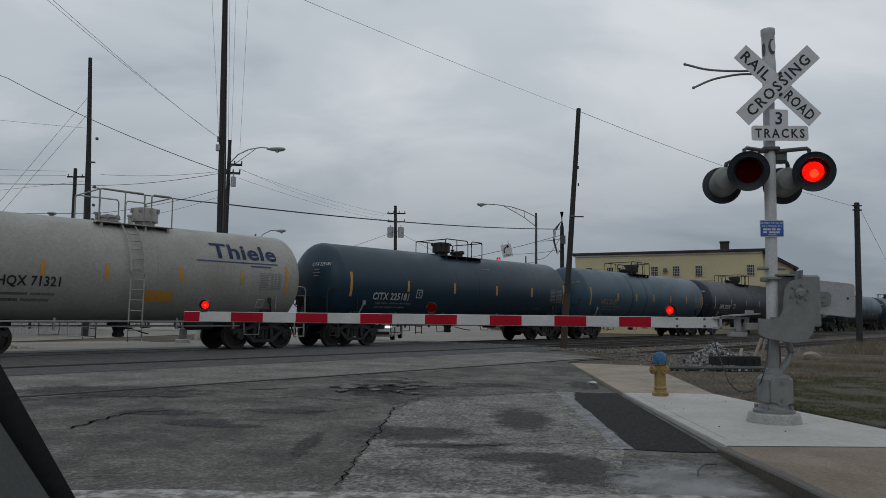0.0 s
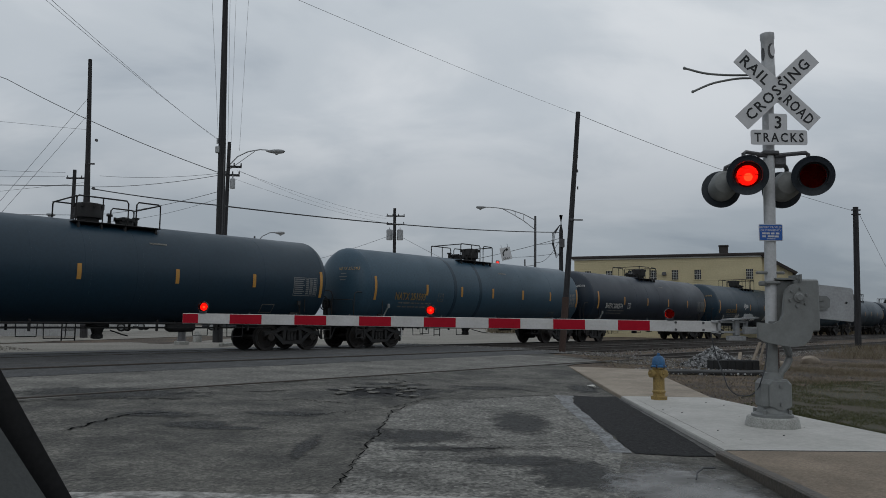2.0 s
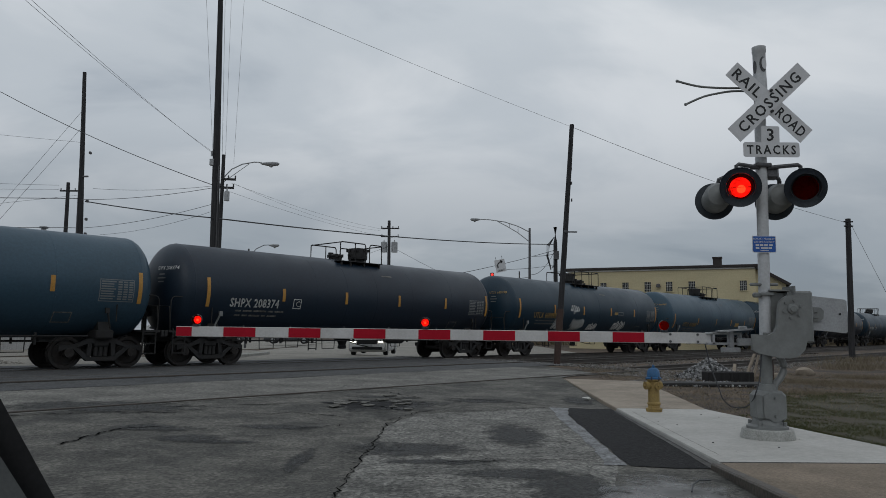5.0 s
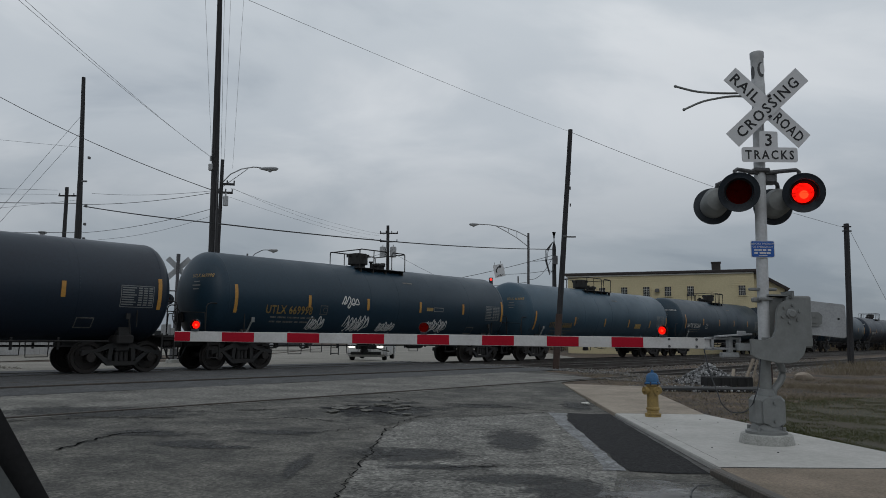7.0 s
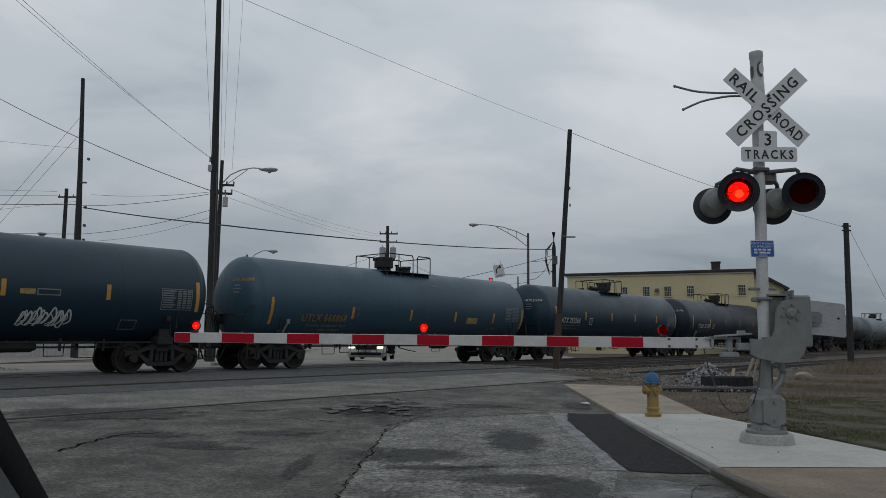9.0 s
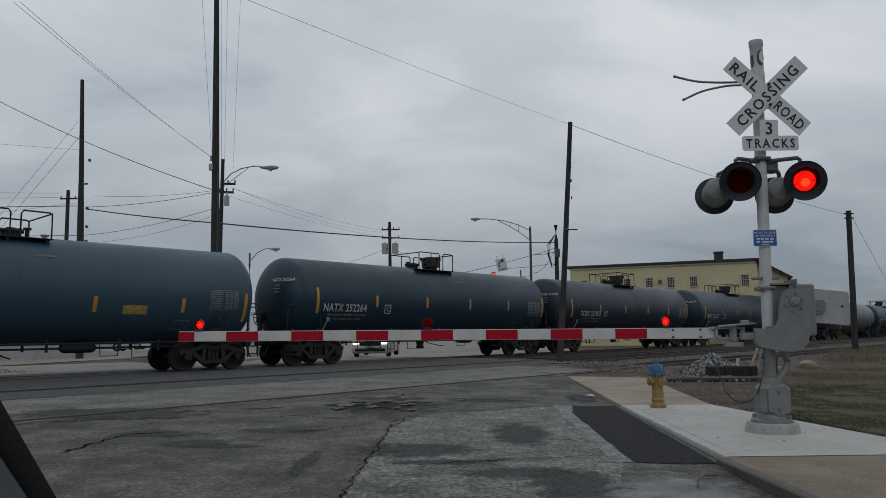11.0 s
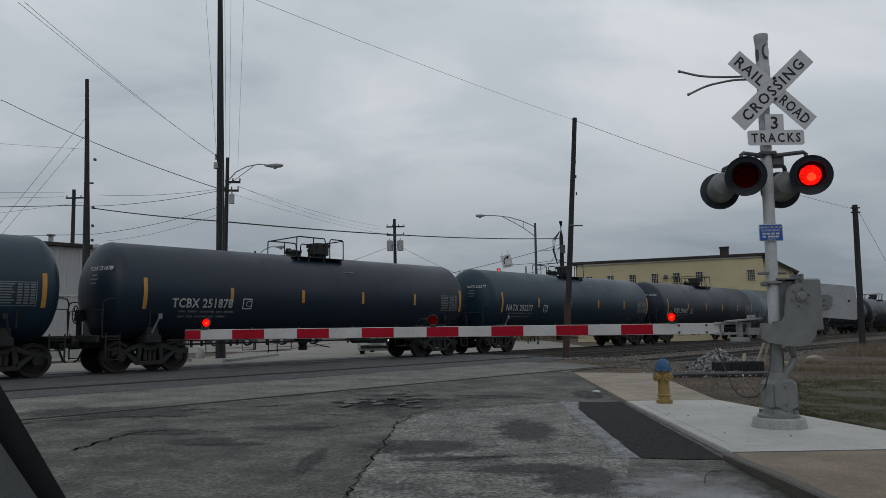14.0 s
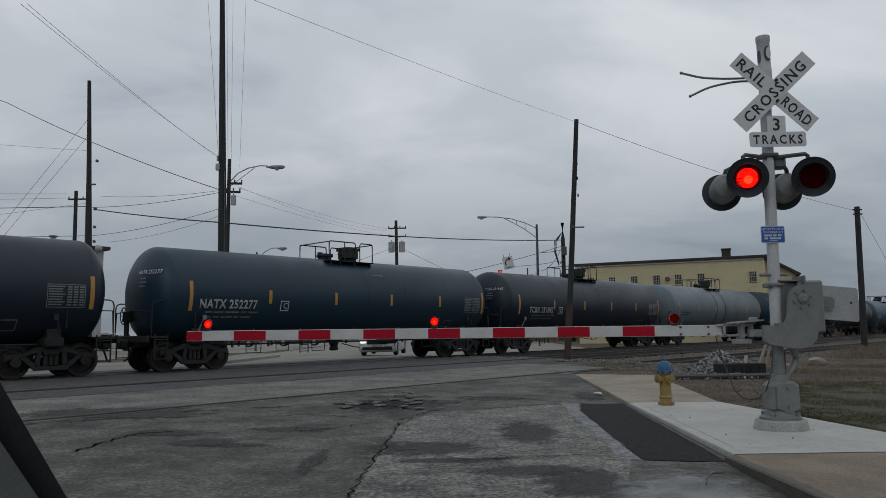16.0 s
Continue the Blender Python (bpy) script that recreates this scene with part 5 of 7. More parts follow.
for k in range(6):
    a = k * math.pi / 3 + 0.3
    bm_tube(bm, (0.205 + 0.105 * math.cos(a), -0.20, 1.70 + 0.105 * math.sin(a)), (0.205 + 0.105 * math.cos(a), -0.222, 1.70 + 0.105 * math.sin(a)), 0.019, seg=6)
part("hub", bm, "galv", signal)
bm = bmesh.new()
bm_path(bm, eased([(0.10, 0, 1.16), (0.15, 0, 1.08), (0.165, 0, 0.98), (0.12, 0, 0.88), (0.05, -0.01, 0.80), (0.02, -0.02, 0.70)]), 0.042, 10)
part("conduit", bm, "galv", signal)
bm = bmesh.new()
bm_path(bm, eased([(-0.62, 0.42, 1.27), (-0.57, 0.38, 0.98), (-0.51, 0.30, 0.73), (-0.47, 0.28, 0.60), (-0.37, 0.26, 0.51), (-0.23, 0.22, 0.51), (-0.22, 0.02, 0.60), (-0.24, -0.15, 0.73), (-0.19, -0.15, 0.90), (-0.16, -0.15, 1.17)]), 0.0075, 6)
part("cable", bm, "wire", signal)

# the lowered gate arm, with its three lamps and the counterweight
gate = thing("gate_arm", FULL_SIZE @ pose(0, 9.40, 0), "lowered red and white striped crossing gate arm", "gate arm")
TIP, ROOT = -3.29, 3.50


def arm_z(x):
    q = (x - TIP) / (ROOT - TIP)
    return 1.377 - 0.035 * q, 0.128 + 0.012 * q


bm = bmesh.new()
vs = []
for x in (TIP, ROOT):
    z, h = arm_z(x)
    vs.append([bm.verts.new((x, y, zz)) for y, zz in ((-0.02, z - h / 2), (0.02, z - h / 2), (0.02, z + h / 2), (-0.02, z + h / 2))])
for k in range(4):
    bm.faces.new((vs[0][k], vs[0][(k + 1) % 4], vs[1][(k + 1) % 4], vs[1][k]))
bm.faces.new(vs[0])
bm.faces.new(vs[1][::-1])
bmesh.ops.bevel(bm, geom=bm.edges[:], offset=0.004, segments=1, affect="EDGES")
part("arm_blade", bm, "arm_white", gate, "white reflective arm blade")
for x0, x1 in [(TIP + 0.003, TIP + 0.20)] + [(-2.69 + 0.8225 * k, -2.69 + 0.8225 * k + 0.405) for k in range(7)]:
    bm = bmesh.new()
    for y in (-0.0225, 0.0225):
        q = []
        for x in (x0, x1):
            z, h = arm_z(x)
            q.append((x, z - h / 2 + 0.006, z + h / 2 - 0.006))
        bm.faces.new([bm.verts.new((a, y, b)) for a, b in ((q[0][0], q[0][1]), (q[1][0], q[1][1]), (q[1][0], q[1][2]), (q[0][0], q[0][2]))])
    part("red_stripe", bm, "arm_red", gate)
rng = random.Random(4)
for k in range(9):
    x = TIP + 0.9 + k * 0.62 + rng.uniform(-0.1, 0.1)
    z, h = arm_z(x)
    bm = bmesh.new()
    bm_tube(bm, (x, 0, z + h / 2 - 0.01), (x, 0, z + h / 2 + 0.022), 0.008, seg=6)
    part("bolt", bm, "steel_pole", gate)
for x, dz in ((2.98, 0.045), (2.98, -0.045), (3.33, 0.045), (3.33, -0.045)):
    z, h = arm_z(x)
    bm = bmesh.new()
    bm_tube(bm, (x, -0.02, z + dz), (x, -0.032, z + dz), 0.016, seg=8)
    part("bolt", bm, "steel_pole", gate)


def arm_lamp(x, phase):
    z, h = arm_z(x)
    top = z + h / 2
    bm = bmesh.new()
    bm_box(bm, (0.085, 0.07, 0.028), (0, 0, 0.014), bevel=0.006)
    bm_lathe(bm, [(0.066, -0.006), (0.068, 0.02), (0.060, 0.034), (0.05, 0.034)], 20, "y", (0, 0, 0.085))
    unit = part("arm_lamp", bm, "lamp_black", gate, "small red lamp on top of the arm", m=Matrix.Translation((x, 0, top)))
    bm = bmesh.new()
    bm_lathe(bm, [(0.062, -0.004), (0.056, -0.028), (0.036, -0.046), (0, -0.052)], 20, "y", (0, 0, 0.085))
    part("lens", bm, "lens_glass", unit)
    bm = bmesh.new()
    bm_lathe(bm, [(0.044, 0.03), (0.03, 0.04), (0, 0.042)], 20, "y", (0, 0, 0.085))
    part("reflector", bm, "lamp_glow", unit)
    bm = bmesh.new()
    bmesh.ops.create_uvsphere(bm, u_segments=10, v_segments=8, radius=0.014, matrix=Matrix.Translation((0, 0.03, 0.082)))
    part("bulb", bm, "lamp_core", unit)
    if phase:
        # added vane that hides the steady glow, imitating a lamp going out
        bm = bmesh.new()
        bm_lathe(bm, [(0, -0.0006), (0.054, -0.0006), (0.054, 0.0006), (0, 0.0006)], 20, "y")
        vane = part("shutter", bm, "vane_red", unit)
        FLASH_VANES.append((vane, (0, -0.004, 0.085), phase))


arm_lamp(-3.04, "")
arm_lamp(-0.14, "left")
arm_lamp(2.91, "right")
bm = bmesh.new()
for z in (1.275, 1.405):
    bm_box(bm, (0.45, 0.07, 0.03), (3.66, -0.03, z), bevel=0.005)
bm_box(bm, (0.03, 0.09, 0.17), (3.52, -0.02, 1.34))
bm_box(bm, (0.06, 0.09, 0.2), (3.74, -0.04, 1.33), bevel=0.008)
bm_box(bm, (0.03, 0.08, 0.16), (3.86, -0.04, 1.33), bevel=0.006)
bm_box(bm, (0.42, 0.16, 0.018), (3.76, -0.12, 1.445), rot=Euler((0, radians(-4), 0)).to_matrix())
bm_box(bm, (0.10, 0.05, 0.05), (3.86, -0.13, 1.475), bevel=0.008)
bm_box(bm, (0.22, 0.1, 0.06), (3.72, -0.08, 1.20), bevel=0.008)
bm_box(bm, (0.3, 0.1, 0.09), (3.95, -0.12, 1.30), bevel=0.01)
part("arm_bracket", bm, "alu", gate, "grey steel bracket holding the arm")
bm = bmesh.new()
bm_prism(bm, [(4.3, 1.50), (5.0, 1.44), (5.19, 1.42), (5.21, 1.44), (5.215, 1.82), (5.19, 1.845), (4.75, 1.89), (4.3, 1.92)], 0.07, Matrix.Translation((0, -0.1, 0)))
part("counterweight", bm, "alu", gate, "weathered counterweight plate")
bm = bmesh.new()
bm_prism(bm, [(4.5, 1.56), (4.84, 1.57), (4.89, 1.60), (4.90, 1.70), (4.86, 1.74), (4.5, 1.76)], 0.03, Matrix.Translation((0, -0.135, 0)))
for z in (1.62, 1.69):
    bm_box(bm, (0.2, 0.02, 0.025), (4.72, -0.14, z))
part("counterweight_boss", bm, "galv", gate)
for x in (5.12,):
    bm = bmesh.new()
    bm_tube(bm, (x, -0.1, 1.66), (x, -0.108, 1.66), 0.014, seg=10)
    part("bolt_hole", bm, "sign_black", gate)

# ---- hydrant ----
hyd = thing("fire_hydrant", pose(3.80, 12.95, 0.056), "yellow fire hydrant with a blue bonnet", "fire hydrant")
bm = bmesh.new()
bm_lathe(bm, [(0, 0), (0.135, 0), (0.135, 0.03), (0.14, 0.035), (0.14, 0.06), (0.105, 0.07), (0.10, 0.11), (0.115, 0.13), (0.115, 0.15), (0.098, 0.17), (0.095, 0.52), (0.12, 0.535), (0.12, 0.56), (0, 0.56)], 28)
part("barrel", bm, "hydrant_yellow", hyd)
bm = bmesh.new()
bm_lathe(bm, [(0.135, 0.56), (0.135, 0.585), (0.112, 0.595), (0.112, 0.63), (0.10, 0.70), (0.07, 0.745), (0.035, 0.755), (0.035, 0.765), (0, 0.765)], 28)
bm_tube(bm, (0, 0, 0.76), (0, 0, 0.805), 0.026, 0.022, seg=5)
part("bonnet", bm, "hydrant_blue", hyd, "faded blue domed bonnet")
for d, r, l in (((-0.94, -0.34, 0), 0.06, 0.17), ((0.94, 0.34, 0), 0.06, 0.15), ((0.25, -0.97, 0), 0.058, 0.17)):
    d = Vector(d)
    bm = bmesh.new()
    c = Vector((0, 0, 0.45))
    bm_tube(bm, c + d * 0.08, c + d * (l - 0.04), r * 0.85, seg=14)
    bm_tube(bm, c + d * (l - 0.05), c + d * l, r * 1.15, seg=14)
    bm_tube(bm, c + d * l, c + d * (l + 0.035), 0.022, seg=5)
    part("nozzle_cap", bm, "hydrant_yellow", hyd)
bm = bmesh.new()
for k in range(6):
    a = k * math.pi / 3
    bm_tube(bm, (0.125 * math.cos(a), 0.125 * math.sin(a), 0.54), (0.125 * math.cos(a), 0.125 * math.sin(a), 0.6), 0.012, seg=6)
part("flange_bolt", bm, "rust_paint", hyd)


# ---- poles, street lamps, wires ----
def pole_mesh(base, top, r0, r1, seg=14):
    bm = bmesh.new()
    base, top = Vector(base), Vector(top)
    pts = [base.lerp(top, k / 8) + Vector((0.02 * noise.noise(Vector((k * 1.3, base.x, 0))), 0, 0)) for k in range(9)]
    bm_path(bm, pts, r0, seg, taper=r1)
    return bm


def pole(name, base, top, r0, r1, label, material="wood_pole", category="utility pole"):
    base, top = Vector(base), Vector(top)
    t = thing(name, Matrix.Translation(base), label, category)
    part("shaft", pole_mesh((0, 0, -0.3), top - base, r0, r1), material, t)
    return t


def crossarm(t, at, length, turn=0.0, n=4):
    bm = bmesh.new()
    rot = Euler((0, 0, radians(turn))).to_matrix()
    at = Vector(at)
    bm_box(bm, (length, 0.1, 0.12), at, rot)
    arm = part("crossarm", bm, "wood_pole", t)
    for k in range(n):
        p = at + rot @ Vector((length * (-0.46 + 0.92 * k / (n - 1)), 0, 0.06))
        bm = bmesh.new()
        bm_lathe(bm, [(0.02, 0), (0.05, 0.03), (0.035, 0.08), (0.05, 0.11), (0.03, 0.17), (0, 0.18)], 8, "z", p)
        part("insulator", bm, "steel_pole", arm)


def transformer(t, at, r=0.24, h=0.75):
    bm = bmesh.new()
    x, y, z = at
    bm_lathe(bm, [(0, -h / 2), (r, -h / 2), (r, h / 2), (r * 0.7, h / 2 + 0.06), (0, h / 2 + 0.07)], 16, "z", at)
    bm_tube(bm, (x, y, z + h / 2), (x, y, z + h / 2 + 0.25), 0.04, seg=6)
    part("transformer", bm, "alu", t)


def lamp_head(t, at, d, size=0.75):
    at, d = Vector(at), Vector(d).normalized()
    bm = bmesh.new()
    prof = [(0.04, 0.0), (0.09, 0.1), (0.15, 0.28), (0.17, 0.5), (0.13, 0.68), (0.03, 0.75), (0, 0.75)]
    bm_lathe(bm, [(r, h * size / 0.75) for r, h in prof], 14, "x")
    for v in bm.verts:
        v.co.z *= 0.62 if v.co.z > 0 else 0.95
    ang = math.atan2(d.y, d.x)
    head_ = part("lamp_head", bm, "alu", t, "grey cobra-head street lamp", m=Matrix.Translation(at) @ Matrix.Rotation(ang, 4, "Z"))
    bm = bmesh.new()
    bm_lathe(bm, [(0.12, 0), (0.1, -0.1), (0, -0.15)], 12, "z", (0.42 * size / 0.75, 0, -0.09))
    part("glass_bowl", bm, "headlight_off", head_)


big = pole("utility_pole", (-10.44, 34.6, 0.2), (-10.76, 34.6, 18.6), 0.235, 0.115, "tall dark wooden utility pole behind the tracks")
bm = bmesh.new()
bm_box(bm, (0.2, 0.16, 0.32), (-0.34, -0.1, 9.2), bevel=0.02)
bm_box(bm, (0.2, 0.06, 0.06), (-0.22, -0.08, 9.2))
bm_tube(bm, (-0.36, -0.1, 9.5), (-0.36, -0.1, 9.75), 0.05, seg=8)
part("line_box", bm, "alu", big)
for z in (8.2, 7.4, 6.3):
    bm = bmesh.new()
    bm_box(bm, (0.16, 0.12, 0.1), (-0.2, -0.1, z), bevel=0.02)
    part("cable_clamp", bm, "steel_pole", big)
bm = bmesh.new()
bm_tube(bm, (0.1, -0.16, 0), (0.0, -0.16, 9), 0.025, seg=6)
part("riser_pipe", bm, "steel_pole", big)

lampp = pole("street_lamp", (-12.55, 42.0, 0.2), (-12.45, 42.0, 11.6), 0.13, 0.10, "thin pole carrying a street lamp and transformers", "wood_pole", "street lamp")
bm = bmesh.new()
bm_path(bm, [(0.1, 0, 10.0), (0.6, 0, 10.55), (1.2, 0, 10.85), (1.9, 0, 10.98), (2.35, 0, 10.95)], 0.035, 7)
bm_path(bm, [(0.1, 0, 9.75), (0.9, 0, 10.35), (1.6, 0, 10.88)], 0.02, 6)
part("lamp_arm", bm, "alu", lampp)
lamp_head(lampp, (2.25, 0, 10.9), (1, 0, 0), 1.1)
crossarm(lampp, (0.42, 0, 9.95), 0.85, 10, 3)
crossarm(lampp, (0.35, 0, 9.45), 0.8, 8, 3)
transformer(lampp, (0.40, -0.1, 8.92), 0.15, 0.52)
bm = bmesh.new()
bm_path(bm, [(0.1, 0, 2.8), (0.6, 0, 3.4), (1.2, 0, 3.7), (1.7, 0, 3.72)], 0.03, 7)
far_lamp = pole("street_lamp", (-14.9, 58.0, 0.2), (-14.9, 58.0, 7.9), 0.09, 0.07, "slim distant street lamp", "steel_pole", "street lamp")
part("lamp_arm", bm, "steel_pole", far_lamp, m=Matrix.Translation((0, 0, 4.3)))
lamp_head(far_lamp, (1.6, 0, 8.0), (1, 0, 0), 0.8)

lpole = pole("utility_pole", (-19.30, 40.0, 0.2), (-19.84, 40.0, 15.75), 0.20, 0.10, "weathered wooden utility pole with a guy wire")
bm = bmesh.new()
bm_box(bm, (0.5, 0.1, 0.08), (-0.2, -0.05, 9.6))
bm_tube(bm, (-0.35, 0, 1.0), (-0.45, 0, 9.6), 0.045, seg=8)
part("riser_pipe", bm, "steel_pole", lpole)
for z in (10.9, 8.2, 7.2, 6.4):
    bm = bmesh.new()
    bm_box(bm, (0.12, 0.16, 0.14), (0.14, -0.16, z), bevel=0.02)
    part("cable_clamp", bm, "steel_pole", lpole)
bm = bmesh.new()
bm_lathe(bm, [(0.05, 0), (0.22, 0.1), (0.2, 0.25), (0.1, 0.36), (0, 0.38)], 12, "x", (0.18, -0.1, 6.0))
part("flood_lamp", bm, "alu", lpole)
back = pole("utility_pole", (-30.4, 60.0, 0.2), (-30.5, 60.0, 13.5), 0.2, 0.14, "distant wooden utility pole with crossarms")
crossarm(back, (0.2, 0, 12.6), 1.9, 0)
tp = pole("utility_pole", (-4.5, 70.0, 0.2), (-4.6, 70.0, 12.1), 0.19, 0.14, "distant wooden utility pole with crossarms and transformers")
crossarm(tp, (0, 0, 11.15), 1.75, 0)
crossarm(tp, (0, 0, 10.35), 1.7, 0, 3)
transformer(tp, (-0.55, -0.1, 9.3), 0.3, 0.95)
transformer(tp, (0.45, -0.1, 9.3), 0.3, 0.95)
sl = pole("street_lamp", (7.6, 60.0, 0.2), (7.66, 60.0, 10.05), 0.13, 0.09, "grey steel street lamp with a long truss arm", "steel_pole", "street lamp")
bm = bmesh.new()
bm_path(bm, [(0, 0, 9.55), (-0.9, 0, 10.0), (-2.0, 0, 10.35), (-3.2, 0, 10.52), (-4.2, 0, 10.56)], 0.04, 7)
bm_path(bm, [(0, 0, 8.75), (-0.9, 0, 9.45), (-1.8, 0, 9.98), (-2.6, 0, 10.40)], 0.035, 7)
for x, z0, z1 in ((-0.9, 9.45, 10.0), (-1.6, 9.87, 10.22)):
    bm_tube(bm, (x, 0, z0), (x, 0, z1), 0.025, seg=6)
part("lamp_arm", bm, "alu", sl)
lamp_head(sl, (-4.0, 0, 10.55), (-1, 0, 0), 0.85)
p3 = pole("utility_pole", (9.75, 60.0, 0.2), (9.78, 60.0, 10.15), 0.2, 0.15, "short wooden pole with coiled cables")
bm = bmesh.new()
for k in range(3):
    bm_path(bm, [(-0.1, -0.2, 9.1), (-0.5 - 0.1 * k, -0.2, 8.4), (-0.62 - 0.05 * k, -0.2, 7.5), (-0.4, -0.2, 6.6 - 0.1 * k), (-0.1, -0.2, 6.8), (0.0, -0.2, 7.6)], 0.035, 6)
part("cable_coil", bm, "wire", p3)
bm = bmesh.new()
bm_box(bm, (0.4, 0.3, 0.7), (0.05, -0.25, 7.6), bevel=0.03)
part("junction_box", bm, "steel_pole", p3)
p4 = pole("sign_post", (7.25, 64.0, 0.2), (7.25, 64.0, 6.8), 0.06, 0.06, "slim grey steel sign post", "steel_pole", "post")

mid = pole("signal_pole", (4.80, 29.4, 0.19), (5.52, 29.4, 9.95), 0.125, 0.09, "leaning dark pole with a rusty lower end", "wood_pole", "pole")
bm = bmesh.new()
bm_path(bm, [(0.0, 0, -0.1), (0.163, 0, 2.18)], 0.135, 14)
part("rusty_sleeve", bm, "rust_paint", mid)
bm = bmesh.new()
bm_box(bm, (0.5, 0.05, 0.05), (0.62, 0, 5.3))
bm_box(bm, (0.14, 0.3, 0.1), (0.4, 0, 5.3), bevel=0.01)
for z in (6.6, 7.3, 7.9):
    bm_box(bm, (0.05, 0.05, 0.12), (0.66, -0.05, z))
part("step_bracket", bm, "steel_pole", mid)
rp = pole("utility_pole", (22.9, 40.6, 0.02), (23.1, 40.6, 7.95), 0.17, 0.14, "short dark wooden pole beside the tracks")
bm = bmesh.new()
for z in (7.75, 7.5):
    bm_box(bm, (0.5, 0.07, 0.07), (0.15, -0.1, z))
part("crossarm", bm, "wood_pole", rp)


def wire(name, a, b, sag, r, label, category="wire"):
    """A slack cable between two points."""
    a, b = Vector(a), Vector(b)
    bm = bmesh.new()
    n = 18
    bm_path(bm, [a.lerp(b, k / n) - Vector((0, 0, sag * 4 * (k / n) * (1 - k / n))) for k in range(n + 1)], r, 5)
    return solo(name, bm, "wire", label, category)


BIG = (-10.5, 34.5)
WIRES = [
    ((-10.7, 34.5, 8.3), (-24.4, 40.0, 14.55), 0.25, 0.024),
    ((-24.4, 40.0, 14.55), (-33.0, 43.5, 18.4), 0.1, 0.024),
    ((-19.3, 39.9, 8.40), (-10.6, 34.4, 6.70), 0.06, 0.040),
    ((-10.6, 34.4, 6.70), (9.6, 59.8, 8.7), 0.3, 0.045),
    ((-19.6, 39.9, 8.56), (-45.0, 40.6, 8.95), 0.10, 0.028),
    ((-19.6, 39.9, 8.50), (-10.7, 34.5, 8.16), 0.16, 0.018),
    ((-18.9, 39.9, 9.12), (-10.7, 34.5, 8.25), 0.14, 0.012),
    ((-19.3, 39.9, 6.93), (-10.7, 34.5, 7.37), 0.18, 0.016),
    ((-18.4, 39.9, 6.56), (-10.7, 34.5, 7.02), 0.20, 0.010),
    ((-19.6, 39.9, 6.93), (-45.0, 40.6, 7.35), 0.10, 0.020),
    ((-20.8, 39.9, 9.28), (-45.0, 40.6, 10.4), 0.15, 0.010),
    ((-20.8, 39.9, 9.05), (-45.0, 40.6, 9.6), 0.15, 0.010),
    ((-19.6, 39.9, 8.75), (-30.0, 38.5, 7.2), 0.0, 0.010),
    ((-19.82, 39.9, 13.45), (-26.0, 36.1, 1.8), 0.0, 0.012),
    ((-19.82, 39.9, 12.45), (-26.0, 36.0, 1.2), 0.0, 0.012),
    ((-19.8, 39.9, 11.71), (-45.0, 40.4, 14.3), 0.10, 0.010),
    ((-10.75, 34.5, 9.9), (-8.98, 15.0, 8.5), 0.12, 0.007),
    ((-10.75, 34.5, 9.85), (-8.84, 15.0, 8.5), 0.12, 0.007),
    ((-10.74, 34.5, 9.62), (-9.94, 30.0, 15.7), 0.02, 0.008),
    ((-10.33, 34.6, 9.65), (-10.54, 34.6, 18.5), 0.0, 0.010),
    ((-10.59, 36.0, 9.98), (-10.22, 34.6, 18.3), 0.02, 0.008),
    ((-11.29, 40.0, 10.62), (-9.58, 34.6, 17.9), 0.02, 0.008),
    ((-11.9, 41.9, 9.9), (-4.9, 69.9, 11.2), 0.3, 0.010),
    ((-12.0, 41.9, 9.4), (-4.0, 69.9, 10.4), 0.3, 0.010),
    ((-11.8, 41.9, 9.9), (-5.4, 69.9, 11.1), 0.5, 0.008),
    ((-4.6, 69.9, 9.6), (-12.0, 62.0, 6.0), 0.1, 0.02),
    ((-4.4, 69.9, 9.6), (2.5, 75.0, 6.6), 0.1, 0.02),
    ((7.9, 59.8, 7.7), (9.6, 59.9, 7.9), 0.05, 0.03),
    ((9.6, 59.9, 8.2), (-4.0, 52.0, 4.6), 0.25, 0.026),
    ((9.5, 59.9, 7.0), (4.9, 55.2, 6.2), 0.1, 0.022),
    ((7.7, 59.9, 6.2), (9.6, 59.9, 8.0), 0.5, 0.024),
    ((7.7, 59.9, 6.0), (-2.0, 52.0, 4.8), 0.15, 0.022),
    ((5.52, 29.4, 9.85), (-7.4, 9.3, 7.95), 0.12, 0.006),
    ((5.52, 29.4, 9.85), (23.0, 40.5, 7.7), 0.25, 0.012),
    ((23.2, 40.5, 7.6), (28.5, 44.0, 1.0), 0.0, 0.012),
]
for a, b, sag, r in WIRES:
    wire("overhead_wire", a, b, sag, r * 0.75, "thin black overhead cable between poles")

# hanging signs on the span wire
def hang_sign(at, w, h, tilt, words, label):
    t = thing("hanging_sign", Matrix.Translation(at) @ Matrix.Rotation(radians(tilt), 4, "Y"), label, "traffic sign")
    ob = part("panel", plate(w, h, 0.02, 0.04), "sign_white", t)
    bm = bmesh.new()
    for dx in (-w * 0.3, w * 0.3):
        bm_tube(bm, (dx, 0.01, h / 2), (dx, 0.01, h / 2 + 0.25), 0.015, seg=6)
    part("hanger", bm, "steel_pole", t)
    bm = bmesh.new()
    for x0, z0, x1, z1 in words:
        d = Vector((x1 - x0, 0, z1 - z0))
        bm_box(bm, (d.length, 0.01, 0.08), ((x0 + x1) / 2, -0.006, (z0 + z1) / 2), Euler((0, -math.atan2(d.z, d.x), 0)).to_matrix())
    part("arrow", bm, "sign_black", t)
    return t


